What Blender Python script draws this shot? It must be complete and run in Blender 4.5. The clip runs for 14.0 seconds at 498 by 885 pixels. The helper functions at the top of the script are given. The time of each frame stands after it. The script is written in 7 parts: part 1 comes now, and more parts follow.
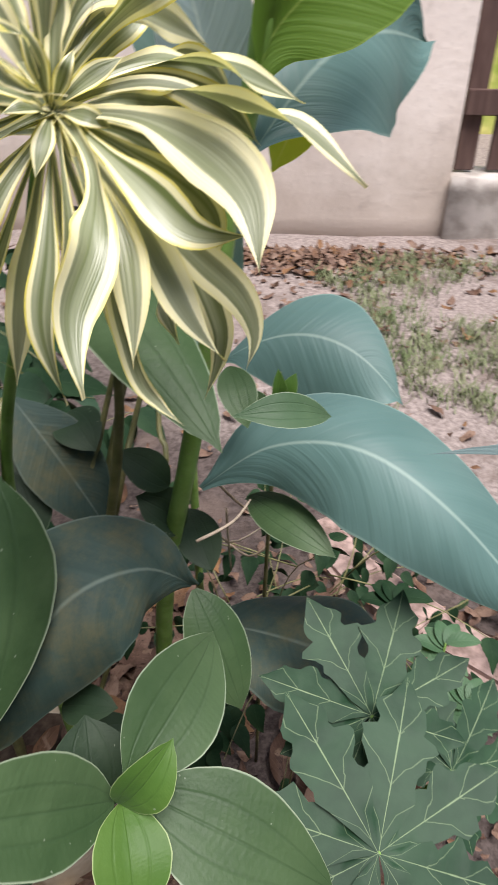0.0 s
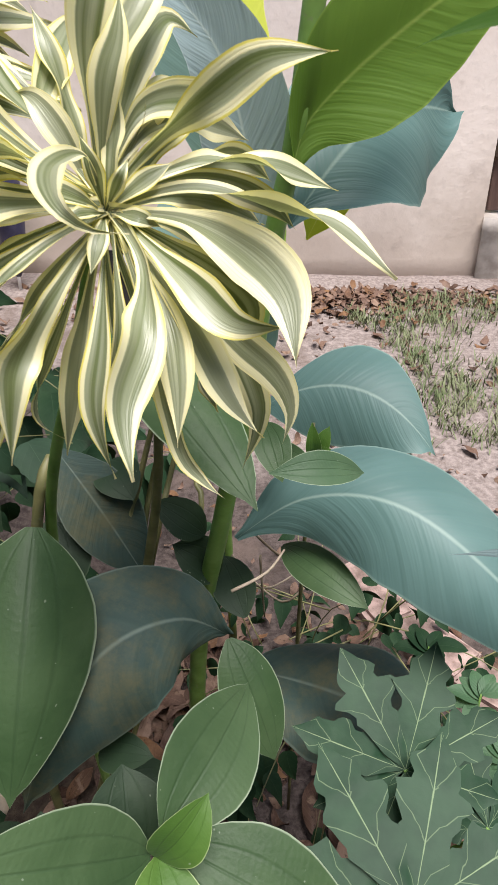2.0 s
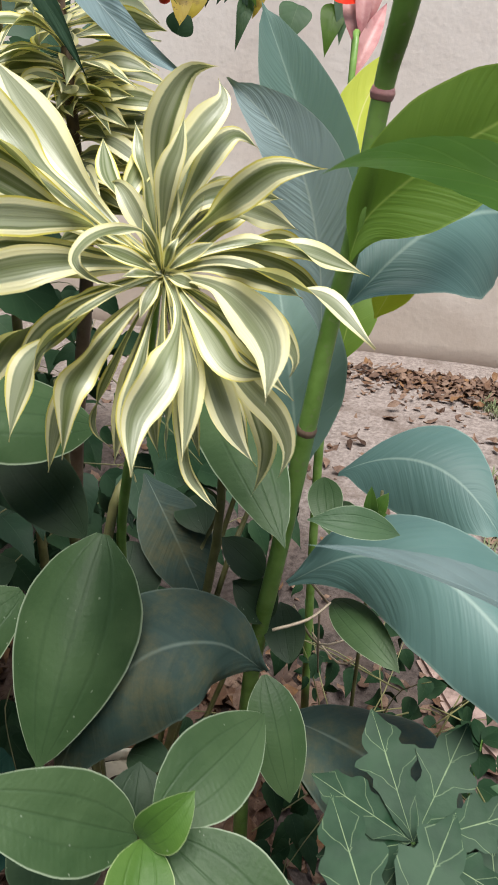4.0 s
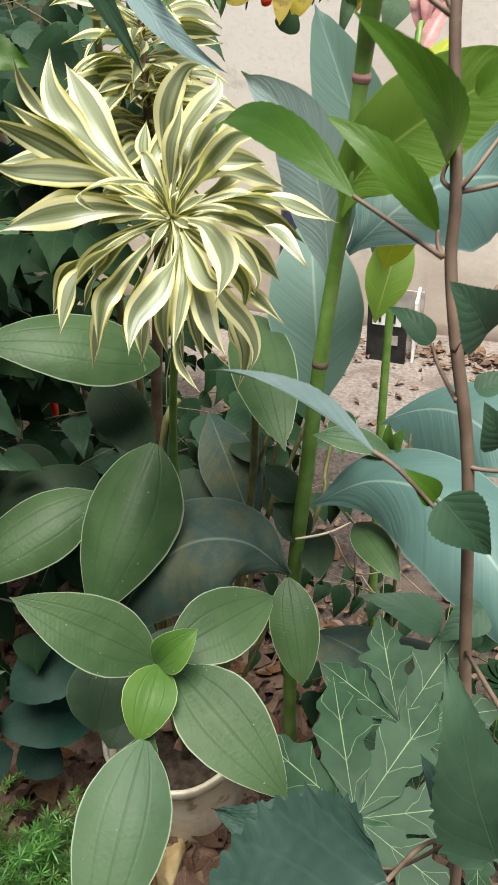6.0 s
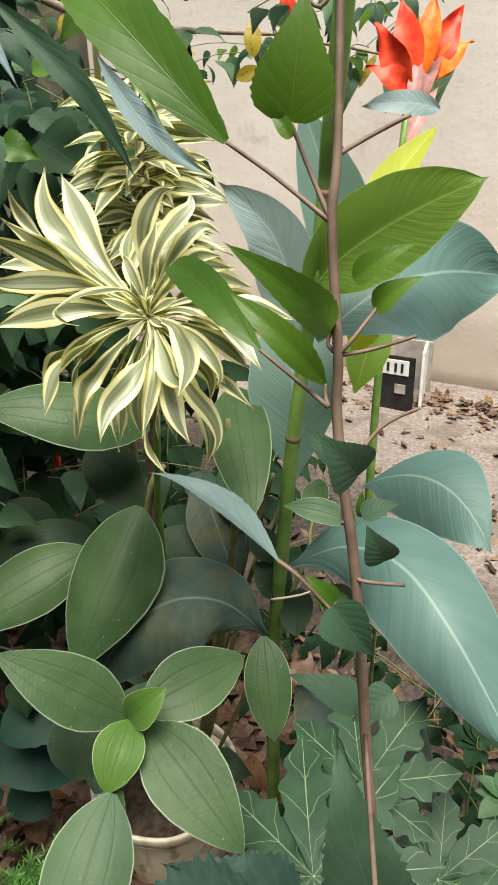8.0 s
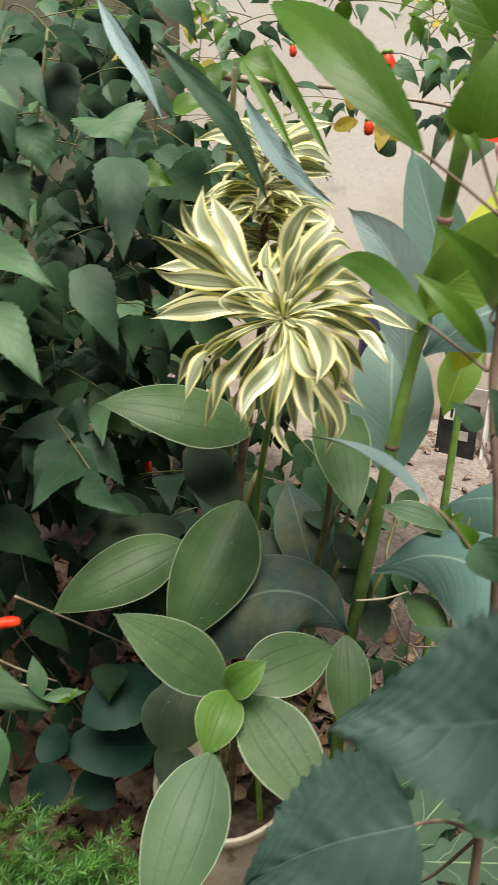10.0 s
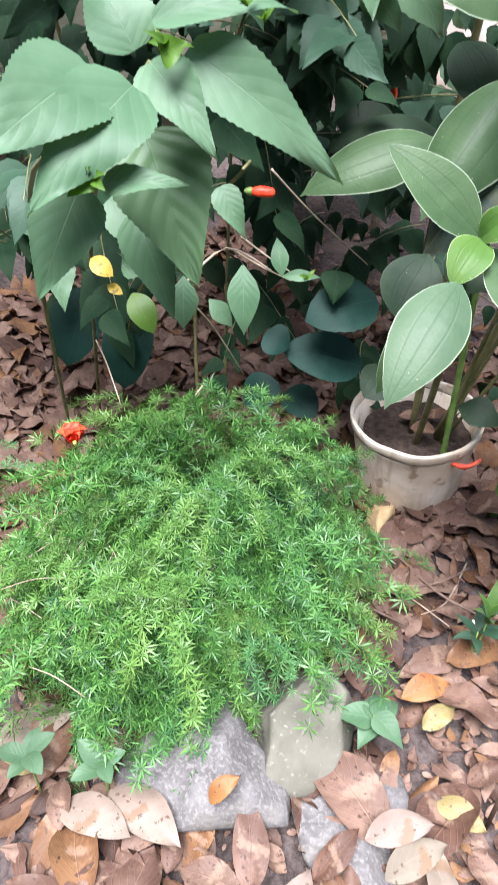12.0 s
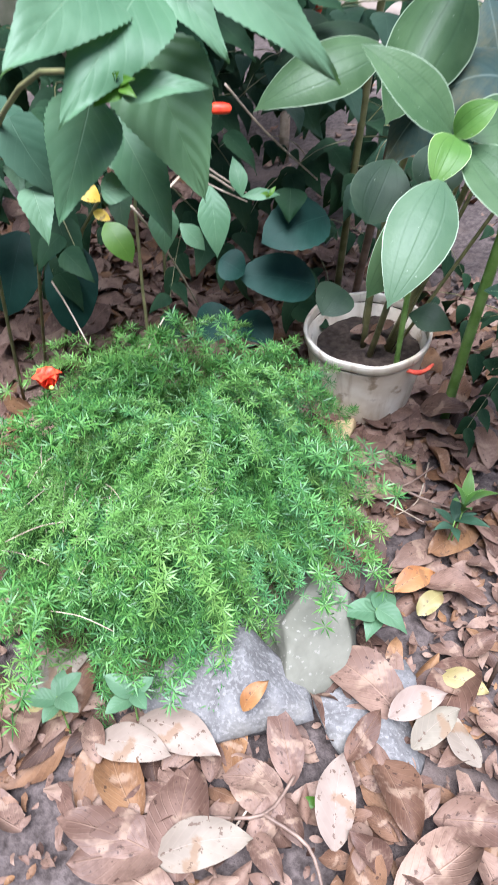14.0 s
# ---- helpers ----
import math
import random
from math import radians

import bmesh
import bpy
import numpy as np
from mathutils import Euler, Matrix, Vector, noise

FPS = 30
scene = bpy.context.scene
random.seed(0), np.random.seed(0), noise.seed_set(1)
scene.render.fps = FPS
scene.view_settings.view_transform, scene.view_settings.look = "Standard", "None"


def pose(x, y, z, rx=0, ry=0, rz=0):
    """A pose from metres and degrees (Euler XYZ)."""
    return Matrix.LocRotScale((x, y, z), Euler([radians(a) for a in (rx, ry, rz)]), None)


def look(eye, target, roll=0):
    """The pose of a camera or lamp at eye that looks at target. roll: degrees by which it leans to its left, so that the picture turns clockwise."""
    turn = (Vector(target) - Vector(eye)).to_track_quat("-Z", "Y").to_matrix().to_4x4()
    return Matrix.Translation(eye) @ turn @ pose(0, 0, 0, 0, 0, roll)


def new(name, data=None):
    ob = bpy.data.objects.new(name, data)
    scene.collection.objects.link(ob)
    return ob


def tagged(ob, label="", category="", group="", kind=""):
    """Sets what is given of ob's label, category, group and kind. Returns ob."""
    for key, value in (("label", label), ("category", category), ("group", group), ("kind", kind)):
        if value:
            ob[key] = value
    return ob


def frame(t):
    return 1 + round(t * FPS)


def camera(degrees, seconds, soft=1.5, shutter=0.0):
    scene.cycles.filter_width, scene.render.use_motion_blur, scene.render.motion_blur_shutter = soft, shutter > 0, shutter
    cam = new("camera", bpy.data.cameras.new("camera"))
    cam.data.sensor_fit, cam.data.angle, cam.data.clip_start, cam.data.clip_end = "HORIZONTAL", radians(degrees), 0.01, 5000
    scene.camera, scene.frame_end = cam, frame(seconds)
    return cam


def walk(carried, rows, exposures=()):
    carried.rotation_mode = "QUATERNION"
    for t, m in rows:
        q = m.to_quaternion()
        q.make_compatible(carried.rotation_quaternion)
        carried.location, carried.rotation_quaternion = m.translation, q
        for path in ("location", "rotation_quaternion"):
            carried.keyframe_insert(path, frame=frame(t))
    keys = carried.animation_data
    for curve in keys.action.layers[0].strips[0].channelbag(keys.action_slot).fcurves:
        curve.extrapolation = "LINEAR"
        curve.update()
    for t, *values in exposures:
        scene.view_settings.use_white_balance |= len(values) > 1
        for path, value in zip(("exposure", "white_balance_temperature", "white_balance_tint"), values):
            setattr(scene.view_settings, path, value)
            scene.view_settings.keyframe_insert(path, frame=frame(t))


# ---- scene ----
cam = camera(39.5, 14.0, shutter=0.5)
PATH = [
    (0, (0, 0, 1.24), (0, 1.606, 0.048), 0.7),
    (0.5, (0.012, 0.003, 1.231), (-0.146, 1.604, 0.043), 1.6),
    (1, (0.014, 0.006, 1.25), (-0.143, 1.694, 0.189), -0.5),
    (1.5, (0.002, 0.005, 1.259), (-0.155, 1.675, 0.17), 0.1),
    (2, (-0.002, -0.004, 1.265), (-0.097, 1.655, 0.152), -0.9),
    (2.5, (-0.012, -0.009, 1.279), (-0.162, 1.718, 0.282), 0.8),
    (3, (0.009, -0.036, 1.294), (-0.352, 1.714, 0.397), -0.6),
    (3.5, (0.052, -0.064, 1.308), (-0.471, 1.657, 0.435), 0.8),
    (3.7, (0.063, -0.055, 1.284), (-0.427, 1.652, 0.364), 0.8),
    (5.8, (0.2262, -0.1557, 1.2745), (-0.6169, 1.4009, 0.3437), -0.97),
    (6, (0.2368, -0.1597, 1.2783), (-0.6145, 1.3866, 0.3381), -2.09),
    (6.5, (0.2251, -0.1586, 1.305), (-0.5861, 1.4407, 0.4197), -1.21),
    (7, (0.2495, -0.1515, 1.3219), (-0.5861, 1.4664, 0.4946), -3.62),
    (7.2, (0.261, -0.1329, 1.3247), (-0.5907, 1.4677, 0.4805), -3.42),
    (9.3, (0.3125, -0.2406, 1.346), (-0.7298, 1.2686, 0.5486), -0.38),
    (9.5, (0.308, -0.2447, 1.34), (-0.7531, 1.2609, 0.5607), -0.27),
    (10, (0.2796, -0.2717, 1.3145), (-0.7777, 1.2614, 0.5853), 1.2),
    (10.5, (0.272, -0.366, 1.293), (-0.904, 1.071, 0.551), 2.7),
    (11, (0.269, -0.42, 1.213), (-0.978, 0.745, 0.171), 2.4),
    (11.5, (0.317, -0.45, 1.145), (-0.905, 0.575, -0.062), 0.7),
    (12, (0.337, -0.47, 1.114), (-0.83, 0.512, -0.18), 1.6),
    (12.5, (0.312, -0.488, 1.105), (-0.787, 0.53, -0.219), 0.4),
    (13, (0.301, -0.527, 1.099), (-0.726, 0.512, -0.266), -0.6),
    (13.5, (0.284, -0.549, 1.069), (-0.641, 0.482, -0.373), 1.5),
    (14, (0.276, -0.586, 1.096), (-0.624, 0.519, -0.307), 1.9),
]
walk(cam, [(t, look(eye, target, roll)) for t, eye, target, roll in PATH], [(0, 0.26, 6250, 17), (0.6, 0.43, 6250, 17), (3.5, 0.12, 6250, 11), (6.5, 0.46, 6650, 4), (9.5, 0.34, 6900, 5), (10.3, 0.33, 6900, 5), (11, 0.6, 6450, 10), (11.5, 1.47, 6050, 19), (14, 1.42, 5350, 16)])

# ---- light and exposure ----
world = bpy.data.worlds.new("sky")
scene.world = world
world.use_nodes = True
wn = world.node_tree.nodes
sky = wn.new("ShaderNodeTexSky")
sky.sky_type, sky.sun_disc = "NISHITA", False
sky.sun_elevation, sky.sun_rotation = radians(67), radians(197)
sky.air_density, sky.dust_density = 1.0, 1.5
world.node_tree.links.new(sky.outputs[0], wn["Background"].inputs[0])
wn["Background"].inputs[1].default_value = 0.1
sun_data = bpy.data.lights.new("sun", "SUN")
sun_data.energy, sun_data.angle, sun_data.color = 6.6, radians(36), (1.0, 0.95, 0.87)
sun = new("sun", sun_data)
sun.matrix_world = look((0.5, -0.7, 2.6), (0, 0, 0))

# ---- materials ----


class Nodes:
    """A small helper that wires one node material."""

    def __init__(self, name, roughness=0.5, specular=0.4):
        self.mat = bpy.data.materials.new(name)
        self.mat.use_nodes = True
        self.tree = self.mat.node_tree
        self.bsdf = self.tree.nodes["Principled BSDF"]
        self.out = self.tree.nodes["Material Output"]
        self.set(self.bsdf.inputs["Roughness"], roughness)
        self.set(self.bsdf.inputs["Specular IOR Level"], specular)
        self.coord = self.tree.nodes.new("ShaderNodeTexCoord")

    def set(self, socket, value):
        if isinstance(value, bpy.types.NodeSocket):
            self.tree.links.new(value, socket)
        elif isinstance(value, tuple) and len(value) == 3 and socket.type == "RGBA":
            socket.default_value = (*value, 1)
        else:
            socket.default_value = value

    def node(self, kind, out=0, ins=None, **props):
        n = self.tree.nodes.new("ShaderNode" + kind)
        if "operation" in props:
            n.operation = props["operation"]
        if "data_type" in props:
            n.data_type, n.blend_type = props["data_type"], props["blend_type"]
        if "interpolation_type" in props:
            n.interpolation_type = props["interpolation_type"]
        for key, value in (ins or {}).items():
            self.set(n.inputs[key], value)
        return n.outputs[out]

    def math(self, op, a, b=0.0, c=0.0):
        return self.node("Math", ins={0: a, 1: b, 2: c}, operation=op)

    def mix(self, f, a, b, blend="MIX"):
        return self.node("Mix", 2, {0: f, 6: a, 7: b}, data_type="RGBA", blend_type=blend)

    def step(self, x, lo, hi, a=0.0, b=1.0):
        return self.node("MapRange", ins={0: x, 1: lo, 2: hi, 3: a, 4: b}, interpolation_type="SMOOTHSTEP")

    def noise(self, scale, detail=3.0, vector=None, rough=0.55):
        return self.node("TexNoise", ins={"Vector": vector or self.coord.outputs["Object"], "Scale": scale, "Detail": detail, "Roughness": rough})

    def uv(self):
        xyz = self.tree.nodes.new("ShaderNodeSeparateXYZ")
        self.tree.links.new(self.coord.outputs["UV"], xyz.inputs[0])
        return xyz.outputs[0], xyz.outputs[1]

    def random(self):
        return self.node("ObjectInfo", "Random")

    def island(self):
        return self.node("NewGeometry", "Random Per Island")

    def bump(self, height, strength=0.3, distance=0.002):
        self.set(self.bsdf.inputs["Normal"], self.node("Bump", ins={"Height": height, "Strength": strength, "Distance": distance}))

    def colour(self, c):
        self.set(self.bsdf.inputs["Base Color"], c)
        self.last = c

    def thin(self, share=0.25, warm=(1.25, 1.3, 0.6)):
        """Lets some light through, as a leaf does."""
        back = self.node("BsdfTranslucent", ins={"Color": self.mix(1.0, self.last, warm, "MULTIPLY")})
        self.set(self.out.inputs["Surface"], self.node("MixShader", ins={0: share, 1: self.bsdf.outputs[0], 2: back}))
        return self.mat


def across(n):
    """Distance from the midrib, 0 to 1, and the way along the leaf, 0 to 1."""
    u, v = n.uv()
    return u, n.math("ABSOLUTE", n.math("MULTIPLY_ADD", v, 2.0, -1.0)), v


def leaf_variegated():
    n = Nodes("variegated_leaf", 0.36, 0.6)
    u, a, v = across(n)
    r = n.random()
    lines = n.node("CombineXYZ", ins={0: n.math("MULTIPLY", u, 0.35), 1: n.math("MULTIPLY", v, 3.6), 2: n.math("MULTIPLY", r, 40.0)})
    streak = n.noise(1.3, 2, lines, 0.5)
    fine = n.noise(6.0, 2, lines, 0.6)
    # Streaked green centre, greyed and lightened to paint in sky sheen.
    green = n.mix(n.step(streak, 0.34, 0.66), (0.12, 0.155, 0.05), (0.33, 0.36, 0.235))
    green = n.mix(n.step(fine, 0.5, 0.75, 0, 0.16), green, (0.4, 0.42, 0.26))
    green = n.mix(n.step(r, 0.5, 1.0, 0, 0.55), green, (0.34, 0.35, 0.25))
    edge = n.math("ADD", a, n.math("MULTIPLY_ADD", streak, 0.26, -0.13))
    cream = n.mix(n.step(r, 0.1, 0.8), (0.76, 0.67, 0.13), (0.85, 0.79, 0.42))
    cream = n.mix(n.step(a, 0.84, 0.93), n.mix(n.noise(18.0, 2), (0.86, 0.8, 0.44), (0.88, 0.85, 0.62)), cream)
    lo = n.math("MULTIPLY_ADD", r, -0.16, 0.6)
    col = n.mix(n.step(edge, lo, n.math("ADD", lo, 0.1)), green, cream)
    n.colour(n.mix(n.step(u, 0.95, 1.0, 0, 0.5), col, (0.6, 0.5, 0.28)))
    n.bump(n.math("ADD", n.noise(3.0, 2, lines), n.math("MULTIPLY", fine, 0.4)), 0.3, 0.001)
    return n.thin(0.3, (1.15, 1.15, 0.6))


def leaf_broad(name, dark, light, vein, rough=0.45, ripple=1.0, edge=(0.42, 0.5, 0.36), share=0.26):
    """A leaf with arched lengthwise veins and fine cross ripples."""
    n = Nodes(name, rough + 0.06, 0.26)
    u, a, v = across(n)
    n.set(n.bsdf.inputs["Sheen Weight"], 0.08)
    n.set(n.bsdf.inputs["Sheen Roughness"], 0.45)
    n.set(n.bsdf.inputs["Sheen Tint"], (0.75, 0.9, 0.8))
    col = n.mix(n.step(n.noise(14.0, 4), 0.3, 0.75), dark, light)
    col = n.mix(n.math("MULTIPLY", n.random(), 0.6), col, n.mix(1.0, col, (0.82, 0.9, 0.85), "MULTIPLY"))
    mid = n.step(a, 0.0, 0.05, 1, 0)
    side = n.step(n.math("ABSOLUTE", n.math("SUBTRACT", a, 0.45)), 0.0, 0.06, 1, 0)
    veins = n.math("MAXIMUM", mid, n.math("MULTIPLY", side, 0.7))
    col = n.mix(n.math("MULTIPLY", veins, 0.32), col, vein)
    spots = n.step(n.noise(190.0, 1), 0.77, 0.79)
    col = n.mix(n.math("MULTIPLY", spots, 0.35), col, (0.4, 0.46, 0.36))
    n.colour(n.mix(n.step(a, 0.955, 0.985, 0, 0.6), col, edge))
    bend = n.math("MULTIPLY_ADD", n.noise(40.0, 2), 7.0, n.math("MULTIPLY", a, 14.0))
    wave = n.math("SINE", n.math("MULTIPLY_ADD", u, 190.0, bend))
    height = n.math("ADD", n.math("MULTIPLY", wave, 0.034 * ripple), n.math("MULTIPLY", veins, -0.4))
    n.bump(n.math("ADD", height, n.math("ADD", n.noise(60.0, 3), n.math("MULTIPLY", n.noise(260.0, 2), 0.35))), 0.5, 0.0016)
    return n.thin(share)


def leaf_canna(name, dark, light, vein, share=0.2, patch=0.0, gloss=0.4):
    """A leaf with a pale midrib and parallel side veins that sweep to the edge."""
    n = Nodes(name, 0.5 if gloss > 0.3 else 0.6, gloss * 0.7)
    u, a, v = across(n)
    sweep = n.math("SUBTRACT", u, n.math("MULTIPLY", a, 0.2))
    rows = n.node("CombineXYZ", ins={0: n.math("MULTIPLY", sweep, 26.0), 1: n.math("MULTIPLY", a, 0.5), 2: n.math("MULTIPLY", n.random(), 9.0)})
    stripe = n.noise(1.0, 2, rows, 0.6)
    col = n.mix(n.step(stripe, 0.25, 0.75, 0.32, 0.48), dark, light)
    broad = n.noise(7.0, 3)
    col = n.mix(n.step(broad, 0.45, 0.75, 0, 0.35), col, light)
    col = n.mix(n.step(a, 0.0, 0.05, 0.7, 0), col, vein)
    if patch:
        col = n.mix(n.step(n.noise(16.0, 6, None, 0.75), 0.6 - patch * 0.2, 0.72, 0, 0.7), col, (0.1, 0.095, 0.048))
    n.colour(n.mix(n.step(a, 0.96, 0.985, 0, 0.4), col, vein))
    fine = n.noise(2.6, 2, rows)
    n.bump(n.math("ADD", n.math("MULTIPLY", stripe, 1.6), n.math("MULTIPLY", fine, 0.2)), 0.24, 0.003)
    return n.thin(share)


def leaf_veined(name, dark, light, vein, rough=0.42, share=0.2, spots=0.0, relief=0.05, gloss=0.35):
    """A toothed leaf with a feathered net of veins and quilted relief."""
    n = Nodes(name, rough, gloss)
    u, a, v = across(n)
    ray = n.math("SINE", n.math("MULTIPLY", n.math("SUBTRACT", u, n.math("MULTIPLY", a, 0.3)), 44.0))
    net = n.step(ray, 0.8, 1.0)
    tone = n.noise(11.0, 4)
    col = n.mix(n.step(tone, 0.3, 0.72), dark, light)
    col = n.mix(n.random(), col, n.mix(1.0, col, (0.72, 0.84, 0.75), "MULTIPLY"))
    ribs = n.math("MAXIMUM", n.step(a, 0.0, 0.03, 1, 0), n.math("MULTIPLY", net, 0.15))
    col = n.mix(n.math("MULTIPLY", ribs, 0.45), col, vein)
    if spots:
        col = n.mix(n.step(n.noise(26.0, 4), 0.6, 0.68, 0, spots * 0.7), col, (0.15, 0.08, 0.035))
        col = n.mix(n.step(n.noise(120.0, 3), 0.62, 0.68, 0, spots), col, (0.07, 0.04, 0.025))
    n.colour(col)
    n.bump(n.math("SUBTRACT", n.math("ADD", n.math("MULTIPLY", ray, -relief), n.math("MULTIPLY", n.noise(75.0, 3), 0.8)), n.math("MULTIPLY", ribs, 0.5)), 0.35, 0.0016)
    return n.thin(share)


def leaf_papaya():
    """A cut leaf with a pale rib down each lobe and thin side veins."""
    n = Nodes("papaya_leaf", 0.55, 0.25)
    u, a, v = across(n)
    col = n.mix(n.step(n.noise(16.0, 4), 0.3, 0.7), (0.011, 0.038, 0.017), (0.024, 0.064, 0.03))
    side = n.math("SINE", n.math("MULTIPLY", n.math("SUBTRACT", u, n.math("MULTIPLY", a, 0.22)), 22.0))
    net = n.math("MULTIPLY", n.step(side, 0.985, 1.0), 0.3)
    rib = n.math("MAXIMUM", n.step(a, 0.008, 0.035, 0.6, 0.0), net)
    n.colour(n.mix(rib, col, (0.3, 0.4, 0.22)))
    n.bump(n.math("ADD", n.noise(90.0, 3), n.math("MULTIPLY", rib, -0.6)), 0.3, 0.0015)
    return n.thin(0.12)


def leaf_dead():
    n = Nodes("dead_leaf", 0.62, 0.3)
    u, a, v = across(n)
    r = n.random()
    ramp = n.tree.nodes.new("ShaderNodeValToRGB")
    n.set(ramp.inputs[0], n.math("FRACT", n.math("ADD", r, n.island())))
    e = ramp.color_ramp.elements
    e[0].position, e[0].color = 0.0, (0.09, 0.055, 0.042, 1)
    e[1].position, e[1].color = 1.0, (0.46, 0.38, 0.33, 1)
    for at, c in ((0.2, (0.34, 0.26, 0.225)), (0.4, (0.48, 0.4, 0.345)), (0.6, (0.2, 0.135, 0.115)), (0.76, (0.4, 0.26, 0.13)), (0.84, (0.3, 0.225, 0.195))):
        s = e.new(at)
        s.color = (*c, 1)
    col = n.mix(n.step(n.noise(20.0, 5, None, 0.7), 0.4, 0.62, 0, 0.85), ramp.outputs[0], n.mix(1.0, ramp.outputs[0], (0.5, 0.44, 0.42), "MULTIPLY"))
    col = n.mix(n.step(n.noise(34.0, 3), 0.6, 0.7, 0, 0.5), col, (0.52, 0.45, 0.37))
    col = n.mix(n.step(n.noise(130.0, 3), 0.62, 0.7, 0, 0.8), col, (0.06, 0.035, 0.025))
    ribs = n.math("MAXIMUM", n.step(a, 0.0, 0.05, 1, 0), n.step(n.math("SINE", n.math("MULTIPLY", n.math("SUBTRACT", u, n.math("MULTIPLY", a, 0.35)), 60.0)), 0.86, 1.0, 0, 0.4))
    n.colour(n.mix(1.0, n.mix(n.math("MULTIPLY", ribs, 0.3), col, (0.5, 0.4, 0.3)), (0.52, 0.42, 0.35), "MULTIPLY"))
    n.bump(n.math("ADD", n.noise(70.0, 4), ribs), 0.5, 0.002)
    return n.thin(0.08, (1.2, 0.9, 0.6))


def plain(name, a, b, scale=20.0, rough=0.6, bump=0.3, specular=0.3, fleck=None, metal=0.0, stretch=None):
    n = Nodes(name, rough, specular)
    vec = None
    if stretch:
        vec = n.node("Mapping", ins={"Vector": n.coord.outputs["Object"], "Scale": stretch})
    base = n.noise(scale, 4, vec)
    col = n.mix(n.step(base, 0.32, 0.68), a, b)
    if fleck:
        col = n.mix(n.step(n.noise(scale * 9, 2, vec), 0.62, 0.7, 0, 0.7), col, fleck)
    n.colour(col)
    n.bsdf.inputs["Metallic"].default_value = metal
    n.bump(n.math("ADD", base, n.noise(scale * 7, 4, vec)), bump, 0.003)
    return n.mat


def stem_material(name, a, b, rough=0.5):
    n = Nodes(name, rough, 0.4)
    col = n.mix(n.step(n.noise(30.0, 4), 0.3, 0.7), a, b)
    n.colour(n.mix(n.step(n.noise(140.0, 2), 0.6, 0.7, 0, 0.5), col, n.mix(0.5, a, (0.3, 0.26, 0.2))))
    n.bump(n.noise(120.0, 3), 0.3, 0.001)
    return n.mat


def wall_plaster():
    n = Nodes("wall_plaster", 0.85, 0.2)
    big = n.noise(1.3, 5)
    fine = n.noise(38.0, 4)
    xyz = n.tree.nodes.new("ShaderNodeSeparateXYZ")
    n.tree.links.new(n.coord.outputs["Object"], xyz.inputs[0])
    col = n.mix(n.step(big, 0.3, 0.7), (0.7, 0.61, 0.54), (0.82, 0.745, 0.68))
    damp = n.math("ADD", xyz.outputs[2], n.math("MULTIPLY_ADD", n.noise(3.5, 5), 0.9, 0.85))
    col = n.mix(n.step(damp, 0.15, 0.7, 0.55, 0.0), col, (0.33, 0.26, 0.2))
    col = n.mix(n.step(n.noise(6.0, 6), 0.62, 0.75, 0, 0.4), col, (0.36, 0.3, 0.26))
    n.colour(n.mix(n.step(fine, 0.5, 0.8, 0, 0.2), col, (0.3, 0.26, 0.23)))
    n.bump(n.math("ADD", fine, n.math("MULTIPLY", n.noise(7.0, 4), 2.0)), 0.35, 0.004)
    return n.mat


def soil_material():
    n = Nodes("soil", 0.9, 0.2)
    big = n.noise(2.2, 5)
    fine = n.noise(60.0, 5, None, 0.7)
    col = n.mix(n.step(fine, 0.3, 0.7), (0.034, 0.026, 0.023), (0.1, 0.079, 0.072))
    sand = n.mix(n.step(fine, 0.3, 0.7), (0.15, 0.122, 0.11), (0.3, 0.255, 0.235))
    xyz = n.tree.nodes.new("ShaderNodeSeparateXYZ")
    n.tree.links.new(n.coord.outputs["Object"], xyz.inputs[0])
    open_yard = n.math("ADD", n.math("MULTIPLY_ADD", xyz.outputs[0], 0.45, xyz.outputs[1]), n.math("MULTIPLY_ADD", big, 0.9, -0.45))
    col = n.mix(n.step(open_yard, 1.5, 1.85), col, sand)
    n.colour(n.mix(n.step(n.noise(5.0, 5), 0.52, 0.66, 0, 0.6), col, (0.12, 0.09, 0.075)))
    n.bump(n.math("ADD", fine, n.math("MULTIPLY", n.noise(14.0, 4), 2.0)), 0.7, 0.01)
    return n.mat


def bucket_plastic():
    n = Nodes("weathered_plastic", 0.55, 0.35)
    big = n.noise(9.0, 5)
    col = n.mix(n.step(big, 0.35, 0.65), (0.57, 0.48, 0.36), (0.72, 0.66, 0.55))
    streaks = n.node("Mapping", ins={"Vector": n.coord.outputs["Object"], "Scale": (30.0, 30.0, 4.0)})
    col = n.mix(n.step(n.noise(1.0, 5, streaks), 0.5, 0.72, 0, 0.55), col, (0.33, 0.23, 0.13))
    col = n.mix(n.step(n.noise(26.0, 5), 0.56, 0.7, 0, 0.75), col, (0.22, 0.15, 0.085))
    col = n.mix(n.step(n.noise(5.0, 4), 0.5, 0.66, 0, 0.5), col, (0.36, 0.25, 0.13))
    n.colour(col)
    n.bump(n.noise(70.0, 4), 0.25, 0.002)
    return n.mat


